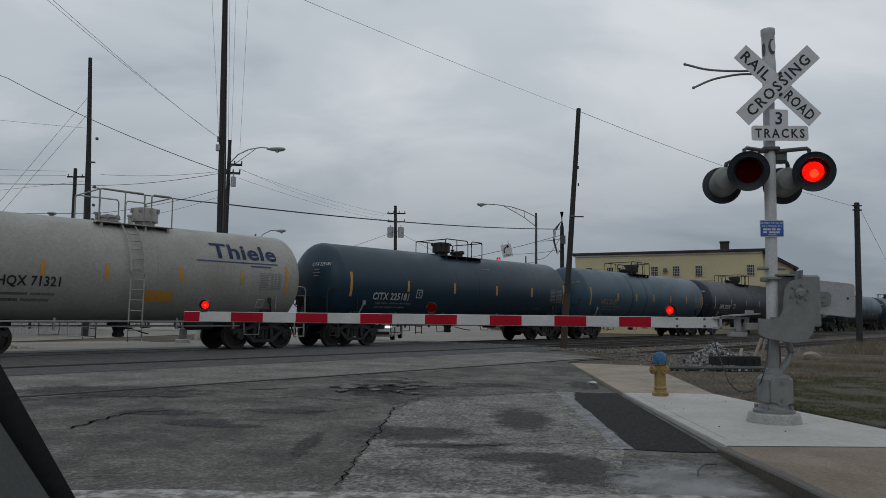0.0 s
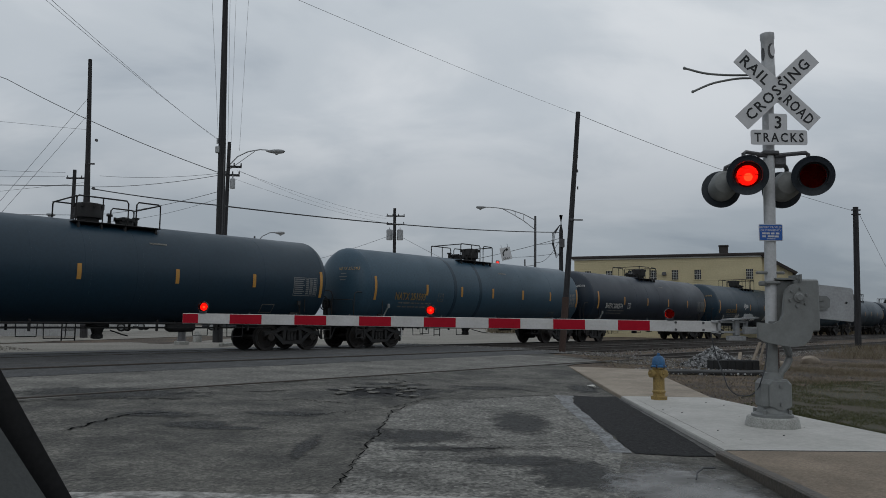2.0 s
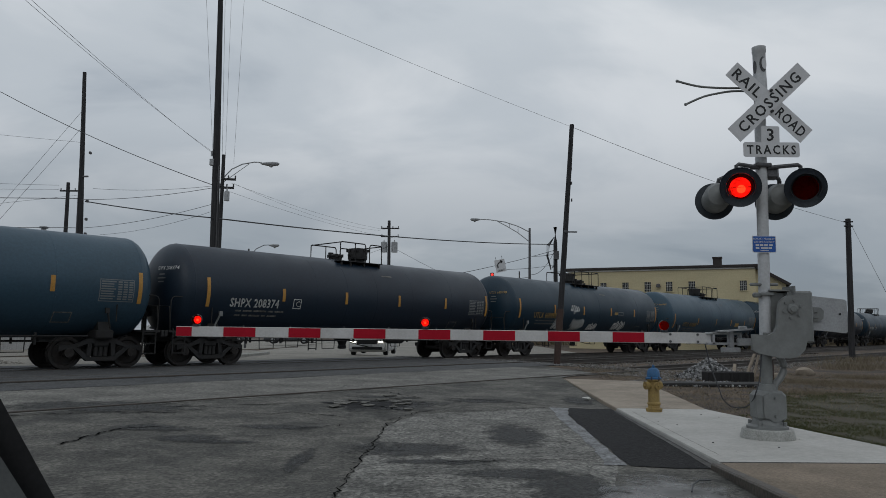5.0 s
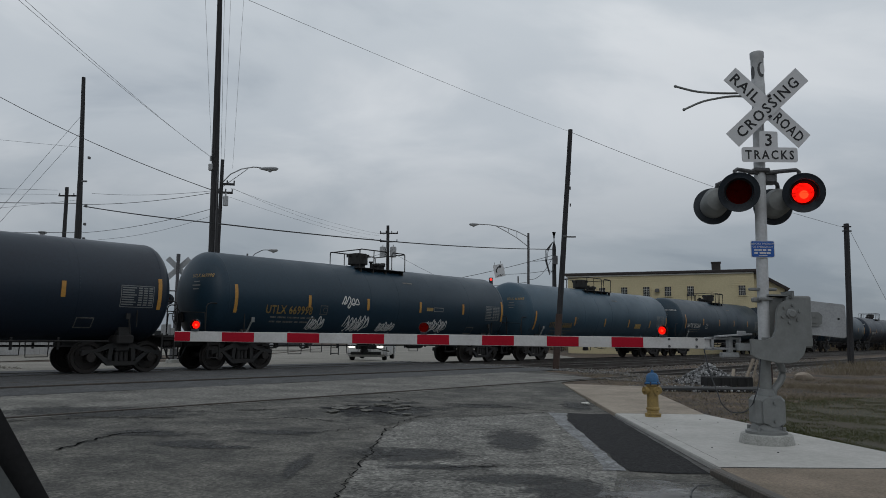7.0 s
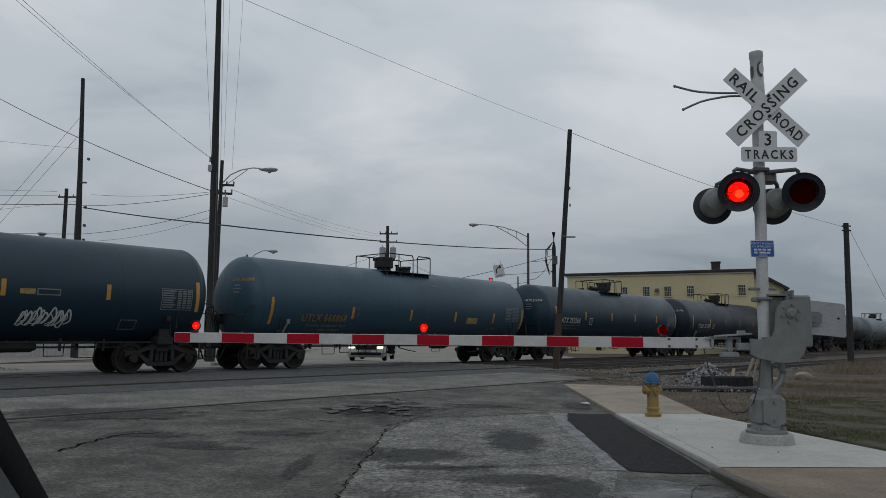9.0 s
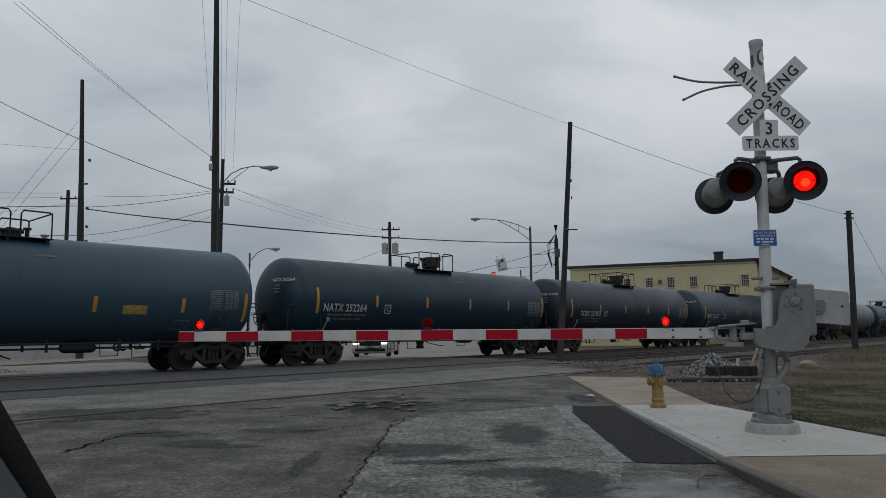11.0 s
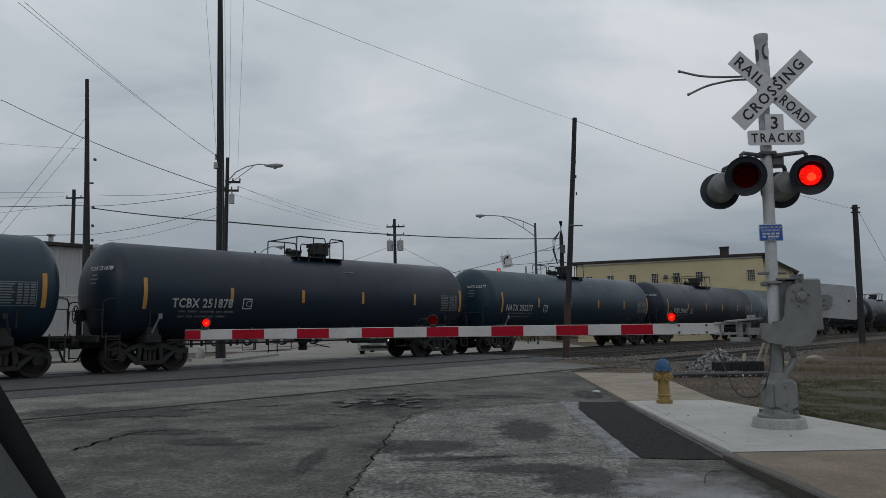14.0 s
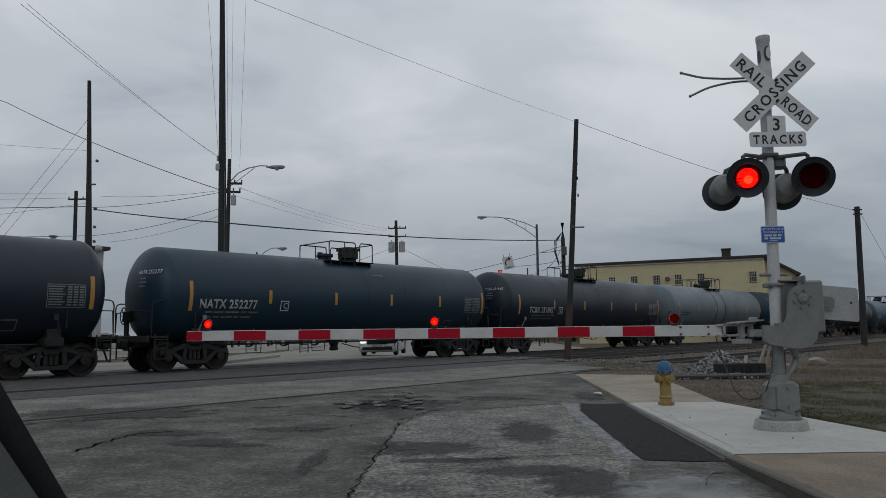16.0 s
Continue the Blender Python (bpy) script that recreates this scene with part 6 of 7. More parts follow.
t = hang_sign((4.8, 55.0, 6.45), 0.78, 0.95, -12, [(-0.2, -0.15, -0.2, 0.1), (-0.2, 0.1, -0.02, 0.28), (-0.02, 0.28, 0.18, 0.3), (0.08, 0.4, 0.2, 0.3), (0.08, 0.2, 0.2, 0.3)], "white right-turn ONLY sign hanging from a span wire")
flat_letters("ONLY", 0.2, t, 0.0, -0.006, -0.34, "sign_black", bold=0.004)
hang_sign((1.45, 54.0, 5.25), 0.66, 0.7, 0, [(-0.05, -0.25, -0.22, 0.18), (0.05, -0.25, 0.22, 0.18), (0, -0.28, 0, -0.1)], "white lane sign with black arrows on a span wire")
tl = thing("traffic_light", pose(4.18, 55.0, 5.75), "small red traffic light on a span wire", "traffic light")
bm = bmesh.new()
bm_box(bm, (0.28, 0.25, 0.75), (0, 0.05, -0.2), bevel=0.03)
part("case", bm, "lamp_black", tl)
bm = bmesh.new()
bm_lathe(bm, [(0.10, 0), (0.08, -0.03), (0, -0.04)], 12, "y", (0, -0.08, 0.02))
part("red_lens", bm, "lamp_glow", tl)


# ---- buildings beyond the tracks ----
def windows_wall(t, wins, depth_y, m):
    for x, z, w, h in wins:
        bm = plate(w, h, 0.06)
        win = part("window", bm, "pane", t, "small dark barred window", m=m @ Matrix.Translation((x, depth_y - 0.02, z)))
        bm = bmesh.new()
        for dx in (-w / 2 - 0.02, w / 2 + 0.02):
            bm_box(bm, (0.05, 0.08, h + 0.09), (dx, 0, 0))
        for dz in (-h / 2 - 0.02, h / 2 + 0.02):
            bm_box(bm, (w - 0.01, 0.08, 0.05), (0, 0, dz))
        part("frame", bm, "siding", win)
        bm = bmesh.new()
        for k in range(1, 4):
            bm_box(bm, (0.02, 0.03, h), (-w / 2 + w * k / 4, -0.02, 0))
        for k in range(1, 4):
            bm_box(bm, (w, 0.024, 0.02), (0, -0.02, -h / 2 + h * k / 4))
        part("bars", bm, "white_trim", win)


A, B = Vector((12.3, 68.0, 0.0)), Vector((27.1, 62.0, 0.0))
ang = math.atan2(B.y - A.y, B.x - A.x)
W = (B - A).length
house_m = Matrix.Translation(A) @ Matrix.Rotation(ang, 4, "Z")
house = thing("yellow_building", house_m, "two-storey cream-yellow clapboard building with a flat dark roof", "building")
bm = bmesh.new()
n = 44
for k in range(n):
    z = 0.1 + 7.1 * k / n
    hgt = 7.1 / n
    bm.faces.new([bm.verts.new(p) for p in ((0, -0.03, z), (W, -0.03, z), (W, 0.0, z + hgt), (0, 0.0, z + hgt))])
    bm.faces.new([bm.verts.new(p) for p in ((0, 0.0, z), (W, 0.0, z), (W, -0.03, z), (0, -0.03, z))])
part("clapboard_wall", bm, "siding", house, smooth=0)
bm = bmesh.new()
bm_box(bm, (W, 7.9, 7.2), (W / 2, 4.0, 3.6))
part("wall", bm, "siding", house)
bm = bmesh.new()
wing = [(0, 0), (2.35, 0), (2.35, 5.75), (0, 7.15)]
bm_prism(bm, wing, 7.0, Matrix.Translation((W, 0.35, 0)))
part("side_wing", bm, "siding", house)
bm = bmesh.new()
bm_prism(bm, [(-0.05, 7.12), (2.6, 5.55), (2.75, 5.72), (-0.05, 7.42)], 7.9, Matrix.Translation((W, -0.15, 0)))
part("wing_roof", bm, "roof_dark", house)
bm = bmesh.new()
bm_box(bm, (W + 0.5, 8.5, 0.24), (W / 2, 4.0, 7.31), bevel=0.03)
part("roof", bm, "roof_dark", house)
bm = bmesh.new()
bm_box(bm, (W + 0.3, 0.06, 0.12), (W / 2, -0.10, 7.13))
part("fascia", bm, "white_trim", house)
bm = bmesh.new()
bm_box(bm, (0.75, 0.8, 1.0), (W * 0.81, 2.5, 7.8), bevel=0.03)
bm_box(bm, (0.85, 0.9, 0.12), (W * 0.81, 2.5, 8.3), bevel=0.02)
part("chimney", bm, "roof_dark", house)
bm = bmesh.new()
bm_tube(bm, (W + 2.62, 0.0, 5.5), (W + 2.62, 0.0, 5.0), 0.06, seg=8)
bm_tube(bm, (W + 2.62, 0.0, 5.0), (W + 2.3, 0.1, 4.7), 0.06, seg=8)
bm_tube(bm, (W + 2.3, 0.1, 4.7), (W + 2.3, 0.1, 0.2), 0.05, seg=8)
part("downpipe", bm, "white_trim", house)
bm = bmesh.new()
bm_lathe(bm, [(0.1, 0), (0.22, 0.05), (0.16, 0.3), (0, 0.36)], 12, "z", (W * 0.502, -0.25, 5.55))
bm_box(bm, (0.08, 0.3, 0.08), (W * 0.502, -0.12, 5.80))
part("wall_lamp", bm, "steel_pole", house)
windows_wall(house, [(W * q, 5.62, 0.56, 0.86) for q in (0.08, 0.20, 0.323, 0.444, 0.559, 0.678, 0.939)], -0.06, Matrix.Identity(4))
windows_wall(house, [(W * q, 2.0, 0.72, 1.2) for q in (0.12, 0.29, 0.555, 0.94)], -0.06, Matrix.Identity(4))

# white sheet-metal shed on the near left, behind the train
shed_m = Matrix.Translation(on_plan(45.9, 18.6, 0.2)) @ Matrix.Rotation(math.pi / 2 - TRACK_TURN, 4, "Z")
shed = thing("metal_shed", shed_m, "long off-white corrugated metal shed", "building")
bm = bmesh.new()
x = 0.0
vs = []
while x > -60:
    vs += [(x, 0.0), (x - 0.22, 0.0), (x - 0.26, 0.035), (x - 0.40, 0.035)]
    x -= 0.44
low, high = [bm.verts.new((a, -b, 0)) for a, b in vs], [bm.verts.new((a, -b, 6.5)) for a, b in vs]
for k in range(len(vs) - 1):
    bm.faces.new((low[k + 1], low[k], high[k], high[k + 1]))
part("wall", bm, "sheet_white", shed, smooth=0)
bm = bmesh.new()
bm_box(bm, (60, 18, 6.4), (-30.0, 9.06, 3.2))
part("frame", bm, "sheet_white", shed)
bm = bmesh.new()
bm_box(bm, (60.6, 18.8, 0.22), (-30.0, 9.1, 6.6), bevel=0.03)
part("roof", bm, "roof_dark", shed)
for q in (-2.6, -12.0):
    bm = bmesh.new()
    bm_tube(bm, (q, 1.0, 6.6), (q, 1.0, 7.2), 0.14, seg=10)
    bm_tube(bm, (q, 1.0, 7.2), (q, 1.0, 7.3), 0.24, seg=10)
    part("vent_pipe", bm, "alu", shed)
bm = bmesh.new()
bm_box(bm, (60, 0.04, 0.08), (-30, -0.05, 3.6))
part("rail_trim", bm, "white_trim", shed)
# ---- waiting and parked vehicles ----
def vehicle(m, paint, label, lights, suv=True):
    car = thing("waiting_car" if lights else "parked_car", m, label, "car")
    L, Wd, H = (4.7, 1.82, 1.70) if suv else (4.6, 1.8, 1.45)
    bm = bmesh.new()
    prof = [(-L / 2, 0.30), (-L / 2 + 0.04, 0.80), (-L / 2 + 0.25, 0.98), (-L / 2 + 1.25, 1.05), (-L / 2 + 1.95, H - 0.06), (-L / 2 + 2.3, H), (L / 2 - 0.9, H), (L / 2 - 0.15, 1.05), (L / 2, 0.95), (L / 2, 0.36), (L / 2 - 0.2, 0.24), (-L / 2 + 0.15, 0.18)]
    bm_prism(bm, prof, Wd, Matrix.Translation((0, -Wd / 2, 0)))
    for v in bm.verts:
        if v.co.z > 1.1:
            v.co.y *= 0.80
    bmesh.ops.bevel(bm, geom=bm.edges[:], offset=0.05, segments=2, affect="EDGES")
    body = part("body", bm, paint, car)
    bm = bmesh.new()
    bm.faces.new([bm.verts.new(p) for p in ((-L / 2 + 1.27, -0.70, 1.09), (-L / 2 + 1.27, 0.70, 1.09), (-L / 2 + 1.86, 0.62, H - 0.13), (-L / 2 + 1.86, -0.62, H - 0.13))])
    for v in bm.verts:
        v.co.x -= 0.02
    bmesh.ops.solidify(bm, geom=bm.faces[:], thickness=0.01)
    part("windscreen", bm, "pane", body)
    for sy in (1, -1):
        bm = bmesh.new()
        bm_prism(bm, [(-L / 2 + 1.75, 1.08), (L / 2 - 0.5, 1.08), (L / 2 - 0.98, H - 0.14), (-L / 2 + 2.2, H - 0.14)], 0.01, Matrix.Translation((0, sy * (Wd / 2 * 0.90), 0)))
        part("side_window", bm, "pane", body)
        bm = bmesh.new()
        bm_box(bm, (0.1, 0.30, 0.12), (-L / 2 + 0.03, sy * 0.70, 0.68), bevel=0.03)
        part("headlight", bm, "headlight" if lights else "headlight_off", body)
        bm = bmesh.new()
        bm_box(bm, (0.16, 0.2, 0.14), (-L / 2 + 1.55, sy * (Wd / 2 + 0.06), 1.1), bevel=0.03)
        part("mirror", bm, paint, body)
        for x in (-L / 2 + 0.85, L / 2 - 0.9):
            bm = bmesh.new()
            bm_lathe(bm, [(0, -0.11), (0.2, -0.11), (0.33, -0.10), (0.35, -0.06), (0.35, 0.06), (0.33, 0.10), (0.2, 0.11), (0, 0.11)], 20, "y", (x, sy * (Wd / 2 - 0.10), 0.35))
            wh = part("wheel", bm, "rubber", car)
            bm = bmesh.new()
            bm_lathe(bm, [(0, -0.118), (0.2, -0.116), (0.22, 0.0), (0.2, 0.116), (0, 0.118)], 14, "y", (x, sy * (Wd / 2 - 0.10), 0.35))
            part("rim", bm, "alu", wh)
    bm = bmesh.new()
    bm_box(bm, (0.06, 1.0, 0.2), (-L / 2 + 0.02, 0, 0.66), bevel=0.02)
    part("grille", bm, "trim_dark", body)
    bm = bmesh.new()
    bm_box(bm, (0.08, 1.5, 0.14), (-L / 2 + 0.02, 0, 0.36), bevel=0.03)
    part("lower_intake", bm, "trim_dark", body)
    bm = bmesh.new()
    bm_box(bm, (0.03, 0.5, 0.12), (-L / 2 - 0.02, 0, 0.5))
    part("number_plate", bm, "headlight_off", body)
    return car


vehicle(Matrix.Translation((-3.2, 38.6, 0.26)) @ Matrix.Rotation(radians(86), 4, "Z"), "car_white", "white car waiting beyond the tracks, headlights lit", True)
vehicle(Matrix.Translation((-19.5, 68, 0.27)) @ Matrix.Rotation(radians(10), 4, "Z"), "car_dark", "dark parked car in the far lot", False, False)
vehicle(Matrix.Translation((-13.8, 70, 0.27)) @ Matrix.Rotation(radians(5), 4, "Z"), "car_dark", "dark parked car in the far lot", False, False)
vehicle(Matrix.Translation((-25.0, 66, 0.27)) @ Matrix.Rotation(radians(8), 4, "Z"), "car_white", "white parked car in the far lot", False, True)

vehicle(Matrix.Translation((-26.6, 58.5, 0.27)) @ Matrix.Rotation(radians(188), 4, "Z"), "car_white", "white parked car before the metal shed", False, False)

# pipe fence along the far lot, a kerb island and two concrete bollards
fence = thing("pipe_fence", Matrix.Identity(4), "low dark pipe rail fence along the far lot", "fence")
F0, F1 = on_plan(36.5, -26, 0.26), on_plan(36.5, 9, 0.26)
for h in (0.55, 1.0):
    bm = bmesh.new()
    bm_tube(bm, F0 + Vector((0, 0, h)), F1 + Vector((0, 0, h)), 0.04, seg=6)
    part("rail", bm, "steel_pole", fence)
for k in range(15):
    bm = bmesh.new()
    p = F0.lerp(F1, k / 14)
    bm_tube(bm, p - Vector((0, 0, 0.1)), p + Vector((0, 0, 1.05)), 0.05, seg=6)
    part("post", bm, "steel_pole", fence)
bm = bmesh.new()
bm_box(bm, (0.22, 7.5, 0.16), (0, 0, 0.05), bevel=0.03)
solo("kerb", bm, "concrete_base", "pale concrete kerb beside the far street", "kerb", "", "structure", m=Matrix.Translation((-8.55, 33.2, 0.27)) @ Matrix.Rotation(radians(-3), 4, "Z"))
for x, y in ((-11.4, 34.6),):
    bm = bmesh.new()
    bm_lathe(bm, [(0, 0), (0.2, 0), (0.18, 0.25), (0.12, 0.42), (0.08, 0.5), (0, 0.5)], 14)
    for v in bm.verts:
        v.co += Vector((noise.noise(v.co * 6), noise.noise(v.co * 6 + Vector((5, 0, 0))), 0)) * 0.04
    solo("concrete_block", bm, "concrete_base", "rough pale concrete block beside the pole", "block", m=Matrix.Translation((x, y, 0.25)))


# ---- tracks outside the street: ties, ballast, rubble ----
tie_bm = bmesh.new()
bm_box(tie_bm, (0.22, 2.55, 0.18), bevel=0.012)
tie_me = finish(tie_bm, "tie", "tie", 30)
for p, s_from in ((NEAR_P, 22.6), (MID_P, 29.2), (TRAIN_P, 29.8)):
    top = (RAIL_Z if p == TRAIN_P else ground_z(*on_plan(p, 0).xy) + 0.025) - 0.172
    bed = thing("track_bed", Matrix.Translation(on_plan(p, 0, 0)) @ Matrix.Rotation(math.pi / 2 - TRACK_TURN, 4, "Z"), "open track with dark wooden ties", "track", "open tracks", "structure")
    for k in range(60):
        ob = new("tie", tie_me)
        ob.parent = bed
        ob.location = (s_from + 0.55 * k + random.uniform(-0.04, 0.04), random.uniform(-0.05, 0.05), top - 0.09)
        ob.rotation_euler = (0, 0, random.uniform(-0.03, 0.03))


def stones(name, spots, size, material, label, seed):
    """Loose broken stone, joined; spots: a function that gives the place of each."""
    rng = np.random.default_rng(seed)
    base = np.array([(1, 0, 0), (-1, 0, 0), (0, 1, 0), (0, -1, 0), (0, 0, 1), (0, 0, -1)], float)
    tri = [(0, 2, 4), (2, 1, 4), (1, 3, 4), (3, 0, 4), (2, 0, 5), (1, 2, 5), (3, 1, 5), (0, 3, 5)]
    verts, faces = [], []
    for (x, y, z), k in spots:
        q = rng.normal(size=(3, 3))
        q, _ = np.linalg.qr(q)
        s = size * k * rng.uniform(0.55, 1.3) * rng.uniform(0.6, 1.0, 3)
        pts = (base * rng.uniform(0.75, 1.15, (6, 1)) * s) @ q.T + (x, y, z)
        o = len(verts)
        verts += [tuple(v) for v in pts]
        faces += [tuple(o + i for i in f) for f in tri]
    me = bpy.data.meshes.new(name)
    me.from_pydata(verts, [], faces)
    me.materials.append(M[material])
    return tagged(new(name, me), label, "gravel", "", "stuff")


def stone_shade(name, a, b):
    m, n, l, bs = node_material(name, 0.9)
    g = n.new("ShaderNodeNewGeometry")
    r = n.new("ShaderNodeValToRGB")
    r.color_ramp.elements[0].color, r.color_ramp.elements[1].color = (*a, 1), (*b, 1)
    l.new(g.outputs["Random Per Island"], r.inputs[0])
    l.new(r.outputs[0], bs.inputs["Base Color"])
    M[name] = m


stone_shade("ballast_shades", (0.05, 0.047, 0.043), (0.30, 0.29, 0.275))
stone_shade("rubble_shades", (0.03, 0.03, 0.03), (0.40, 0.40, 0.40))
stone_shade("gravel_shades", (0.14, 0.13, 0.11), (0.38, 0.36, 0.32))
rng = np.random.default_rng(5)


def scatter(count, p0, p1, s0, s1, bias=0.0, lift=0.0, dense=1.0):
    out = []
    for _ in range(count):
        p = rng.uniform(p0, p1)
        s = s0 + (s1 - s0) * rng.uniform() ** (1 + bias)
        v = on_plan(p, s)
        out.append(((v.x, v.y, ground_z(v.x, v.y) - 0.015 + lift * rng.uniform()), rng.uniform(0.6, 1.2)))
    return out


stones("ballast", scatter(9000, 12.2, 25.0, 24.0, 60, 0.9, 0.03), 0.040, "ballast_shades", "grey crushed ballast between the rails", 1)
stones("ballast_edge", scatter(2600, 10.3, 12.6, 21.5, 48, 0.7, 0.02), 0.036, "ballast_shades", "thin spread of ballast along the track", 2)
stones("gravel", scatter(7000, 26.6, 31.5, -16, 9, 0.0, 0.03), 0.05, "gravel_shades", "pale loose gravel beyond the tracks", 3)
stone_shade("clod_shades", (0.035, 0.028, 0.022), (0.17, 0.14, 0.11))
clods = []
for _ in range(4200):
    x, y = 5.0 + 14 * rng.uniform() ** 1.2, 12.8 + 14 * rng.uniform()
    clods.append(((x, y, ground_z(x, y) - 0.018), rng.uniform(0.4, 1.3)))
stones("earth_clods", clods, 0.030, "clod_shades", "loose earth clods and leaf litter", 6)
pile = []
for _ in range(1700):
    a, q = rng.uniform(0, 6.283), rng.uniform() ** 0.6
    x, y = 8.55 + 1.05 * q * math.cos(a), 23.2 + 0.8 * q * math.sin(a)
    pile.append(((x, y, 0.02 + 0.62 * (1 - q) ** 1.1 + rng.uniform(-0.04, 0.06)), rng.uniform(0.6, 1.5)))
for _ in range(700):
    pile.append(((rng.uniform(5.6, 8.6), rng.normal(21.2, 0.7), 0.03), rng.uniform(0.5, 1.1)))
stones("rubble_pile", pile, 0.050, "rubble_shades", "heap of broken grey ballast and debris", 4)
# trough, mat, planks and drum at the heap
tr = thing("black_trough", pose(8.75, 22.2, 0.0, 0, 0, 1), "black ribbed plastic trough before the heap", "trough")
bm = bmesh.new()
bm_box(bm, (1.35, 0.06, 0.30), (0, -0.22, 0.15), bevel=0.015)
bm_box(bm, (1.35, 0.06, 0.30), (0, 0.22, 0.15), bevel=0.015)
bm_box(bm, (0.06, 0.5, 0.30), (-0.66, 0, 0.15), bevel=0.015)
bm_box(bm, (0.06, 0.5, 0.30), (0.66, 0, 0.15), bevel=0.015)
part("wall", bm, "rubber", tr)
for k in range(5):
    bm = bmesh.new()
    bm_box(bm, (0.07, 0.05, 0.28), (-0.5 + 0.25 * k, -0.26, 0.15), bevel=0.01)
    part("rib", bm, "rubber", tr)
bm = bmesh.new()
bm_box(bm, (3.3, 0.9, 0.10), bevel=0.03)
bmesh.ops.subdivide_edges(bm, edges=bm.edges[:], cuts=3)
for v in bm.verts:
    v.co.z += 0.03 * noise.noise(v.co * 1.7)
solo("rubber_mat", bm, "rubber", "black rubber crossing mat lying on the dirt", "mat", m=pose(7.6, 20.5, 0.04, 0, 0, 2))
for x, y, l, rx, ry, rz in ((9.55, 22.9, 0.9, 0, -62, 20), (9.7, 22.7, 0.8, 0, -75, -10), (9.3, 23.2, 0.7, 0, -40, 60)):
    bm = bmesh.new()
    bm_box(bm, (l, 0.1, 0.05), (l / 2, 0, 0), bevel=0.006)
    solo("plank", bm, "concrete_tan", "pale broken plank leaning on the heap", "plank", "planks at the heap", m=pose(x, y, 0.02, rx, ry, rz))
bm = bmesh.new()
bm_lathe(bm, [(0, 0), (0.19, 0), (0.2, 0.02), (0.19, 0.3), (0.2, 0.32), (0.19, 0.62), (0.2, 0.64), (0, 0.64)], 18)
solo("rusty_drum", bm, "rust_paint", "small rusty steel drum by the heap", "drum", m=pose(10.3, 23.0, 0.0))
for x, y, w, z in ((13.2, 26.5, 0.75, 0.22), (14.2, 20.5, 0.35, 0.12), (16.8, 24.5, 0.4, 0.15), (11.2, 24.5, 0.4, 0.16)):
    bm = bmesh.new()
    bmesh.ops.create_icosphere(bm, subdivisions=2, radius=1.0, matrix=Matrix.Diagonal((w / 2, w / 3, z, 1)))
    for v in bm.verts:
        v.co += v.co.normalized() * 0.09 * noise.noise(v.co * 5 + Vector((x, y, 0)))
    solo("broken_concrete", bm, "concrete_tan", "lump of broken tan concrete on the dirt", "rubble", "lumps on the dirt", m=pose(x, y, 0.06))

# ---- winter grass, dry weeds, brush ----
def blades(name, count, place, height, material, label, seed, lean=0.5, width=0.008):
    r = np.random.default_rng(seed)
    verts, faces = [], []
    for _ in range(count):
        x, y, z = place(r)
        h = height * r.uniform(0.4, 1.2)
        a, b = r.uniform(0, 6.283), r.uniform(0, 6.283)
        dx, dy = math.cos(a) * width, math.sin(a) * width
        lx, ly = math.cos(b) * h * lean * r.uniform(0.2, 1.3), math.sin(b) * h * lean * r.uniform(0.2, 1.3)
        o = len(verts)
        verts += [(x - dx, y - dy, z), (x + dx, y + dy, z), (x + lx * 0.5 + dx * 0.6, y + ly * 0.5 + dy * 0.6, z + h * 0.6), (x + lx, y + ly, z + h)]
        faces += [(o, o + 1, o + 2), (o, o + 2, o + 3)]
    me = bpy.data.meshes.new(name)
    me.from_pydata(verts, [], faces)
    me.materials.append(M[material])
    return tagged(new(name, me), label, "grass", "", "stuff")


stone_shade("grass_shades", (0.036, 0.058, 0.014), (0.120, 0.108, 0.050))
stone_shade("weed_shades", (0.12, 0.095, 0.06), (0.24, 0.20, 0.14))


def lawn(r):
    while True:
        y = 8.8 + 9.6 * r.uniform() ** 1.1
        x = 5.35 + 10.5 * r.uniform() ** 1.2
        edge = 5.5 - 0.12 * (y - 9.0) + max(0, (y - 12.5)) * 0.60 + 0.5 * noise.noise(Vector((x, y, 0)) * 1.5)
        patch = 0.6 * noise.noise(Vector((x * 0.55, y * 0.55, 3))) + 0.6 * noise.noise(Vector((x * 2.1, y * 2.1, 8)))
        if x > edge and patch > -0.22 + 0.35 * r.uniform():
            return x, y, ground_z(x, y) - 0.02


sheet("lawn", rough_edge([(5.75, 8.6), (16, 6), (20, 18.6), (10.5, 18.2), (8.0, 16.6), (6.4, 15.0), (5.6, 12.6)], 3, 0.25, 14), "grass", -0.008, "thin worn winter lawn", "grass")
blades("grass", 110000, lawn, 0.036, "grass_shades", "short winter grass, green and straw", 8, 0.9, 0.006)


def weeds(r):
    c = [(22.0, 39.0), (24.5, 41.5), (19.0, 33.0), (26.0, 40.0), (17.5, 31.0), (30, 45)][int(r.integers(6))]
    x, y = c[0] + r.normal() * 0.8, c[1] + r.normal() * 0.45
    return x, y, ground_z(x, y) - 0.02


blades("dry_weeds", 2600, weeds, 0.32, "weed_shades", "clumps of dry tan weeds along the track", 9, 0.6, 0.008)


def verge(r):
    x, y = 5.2 + 16 * r.uniform() ** 1.3, 13.5 + 14 * r.uniform()
    return x, y, ground_z(x, y) - 0.02


blades("dead_stalks", 16000, verge, 0.07, "weed_shades", "sparse dead stalks on bare earth", 10, 1.3, 0.005)


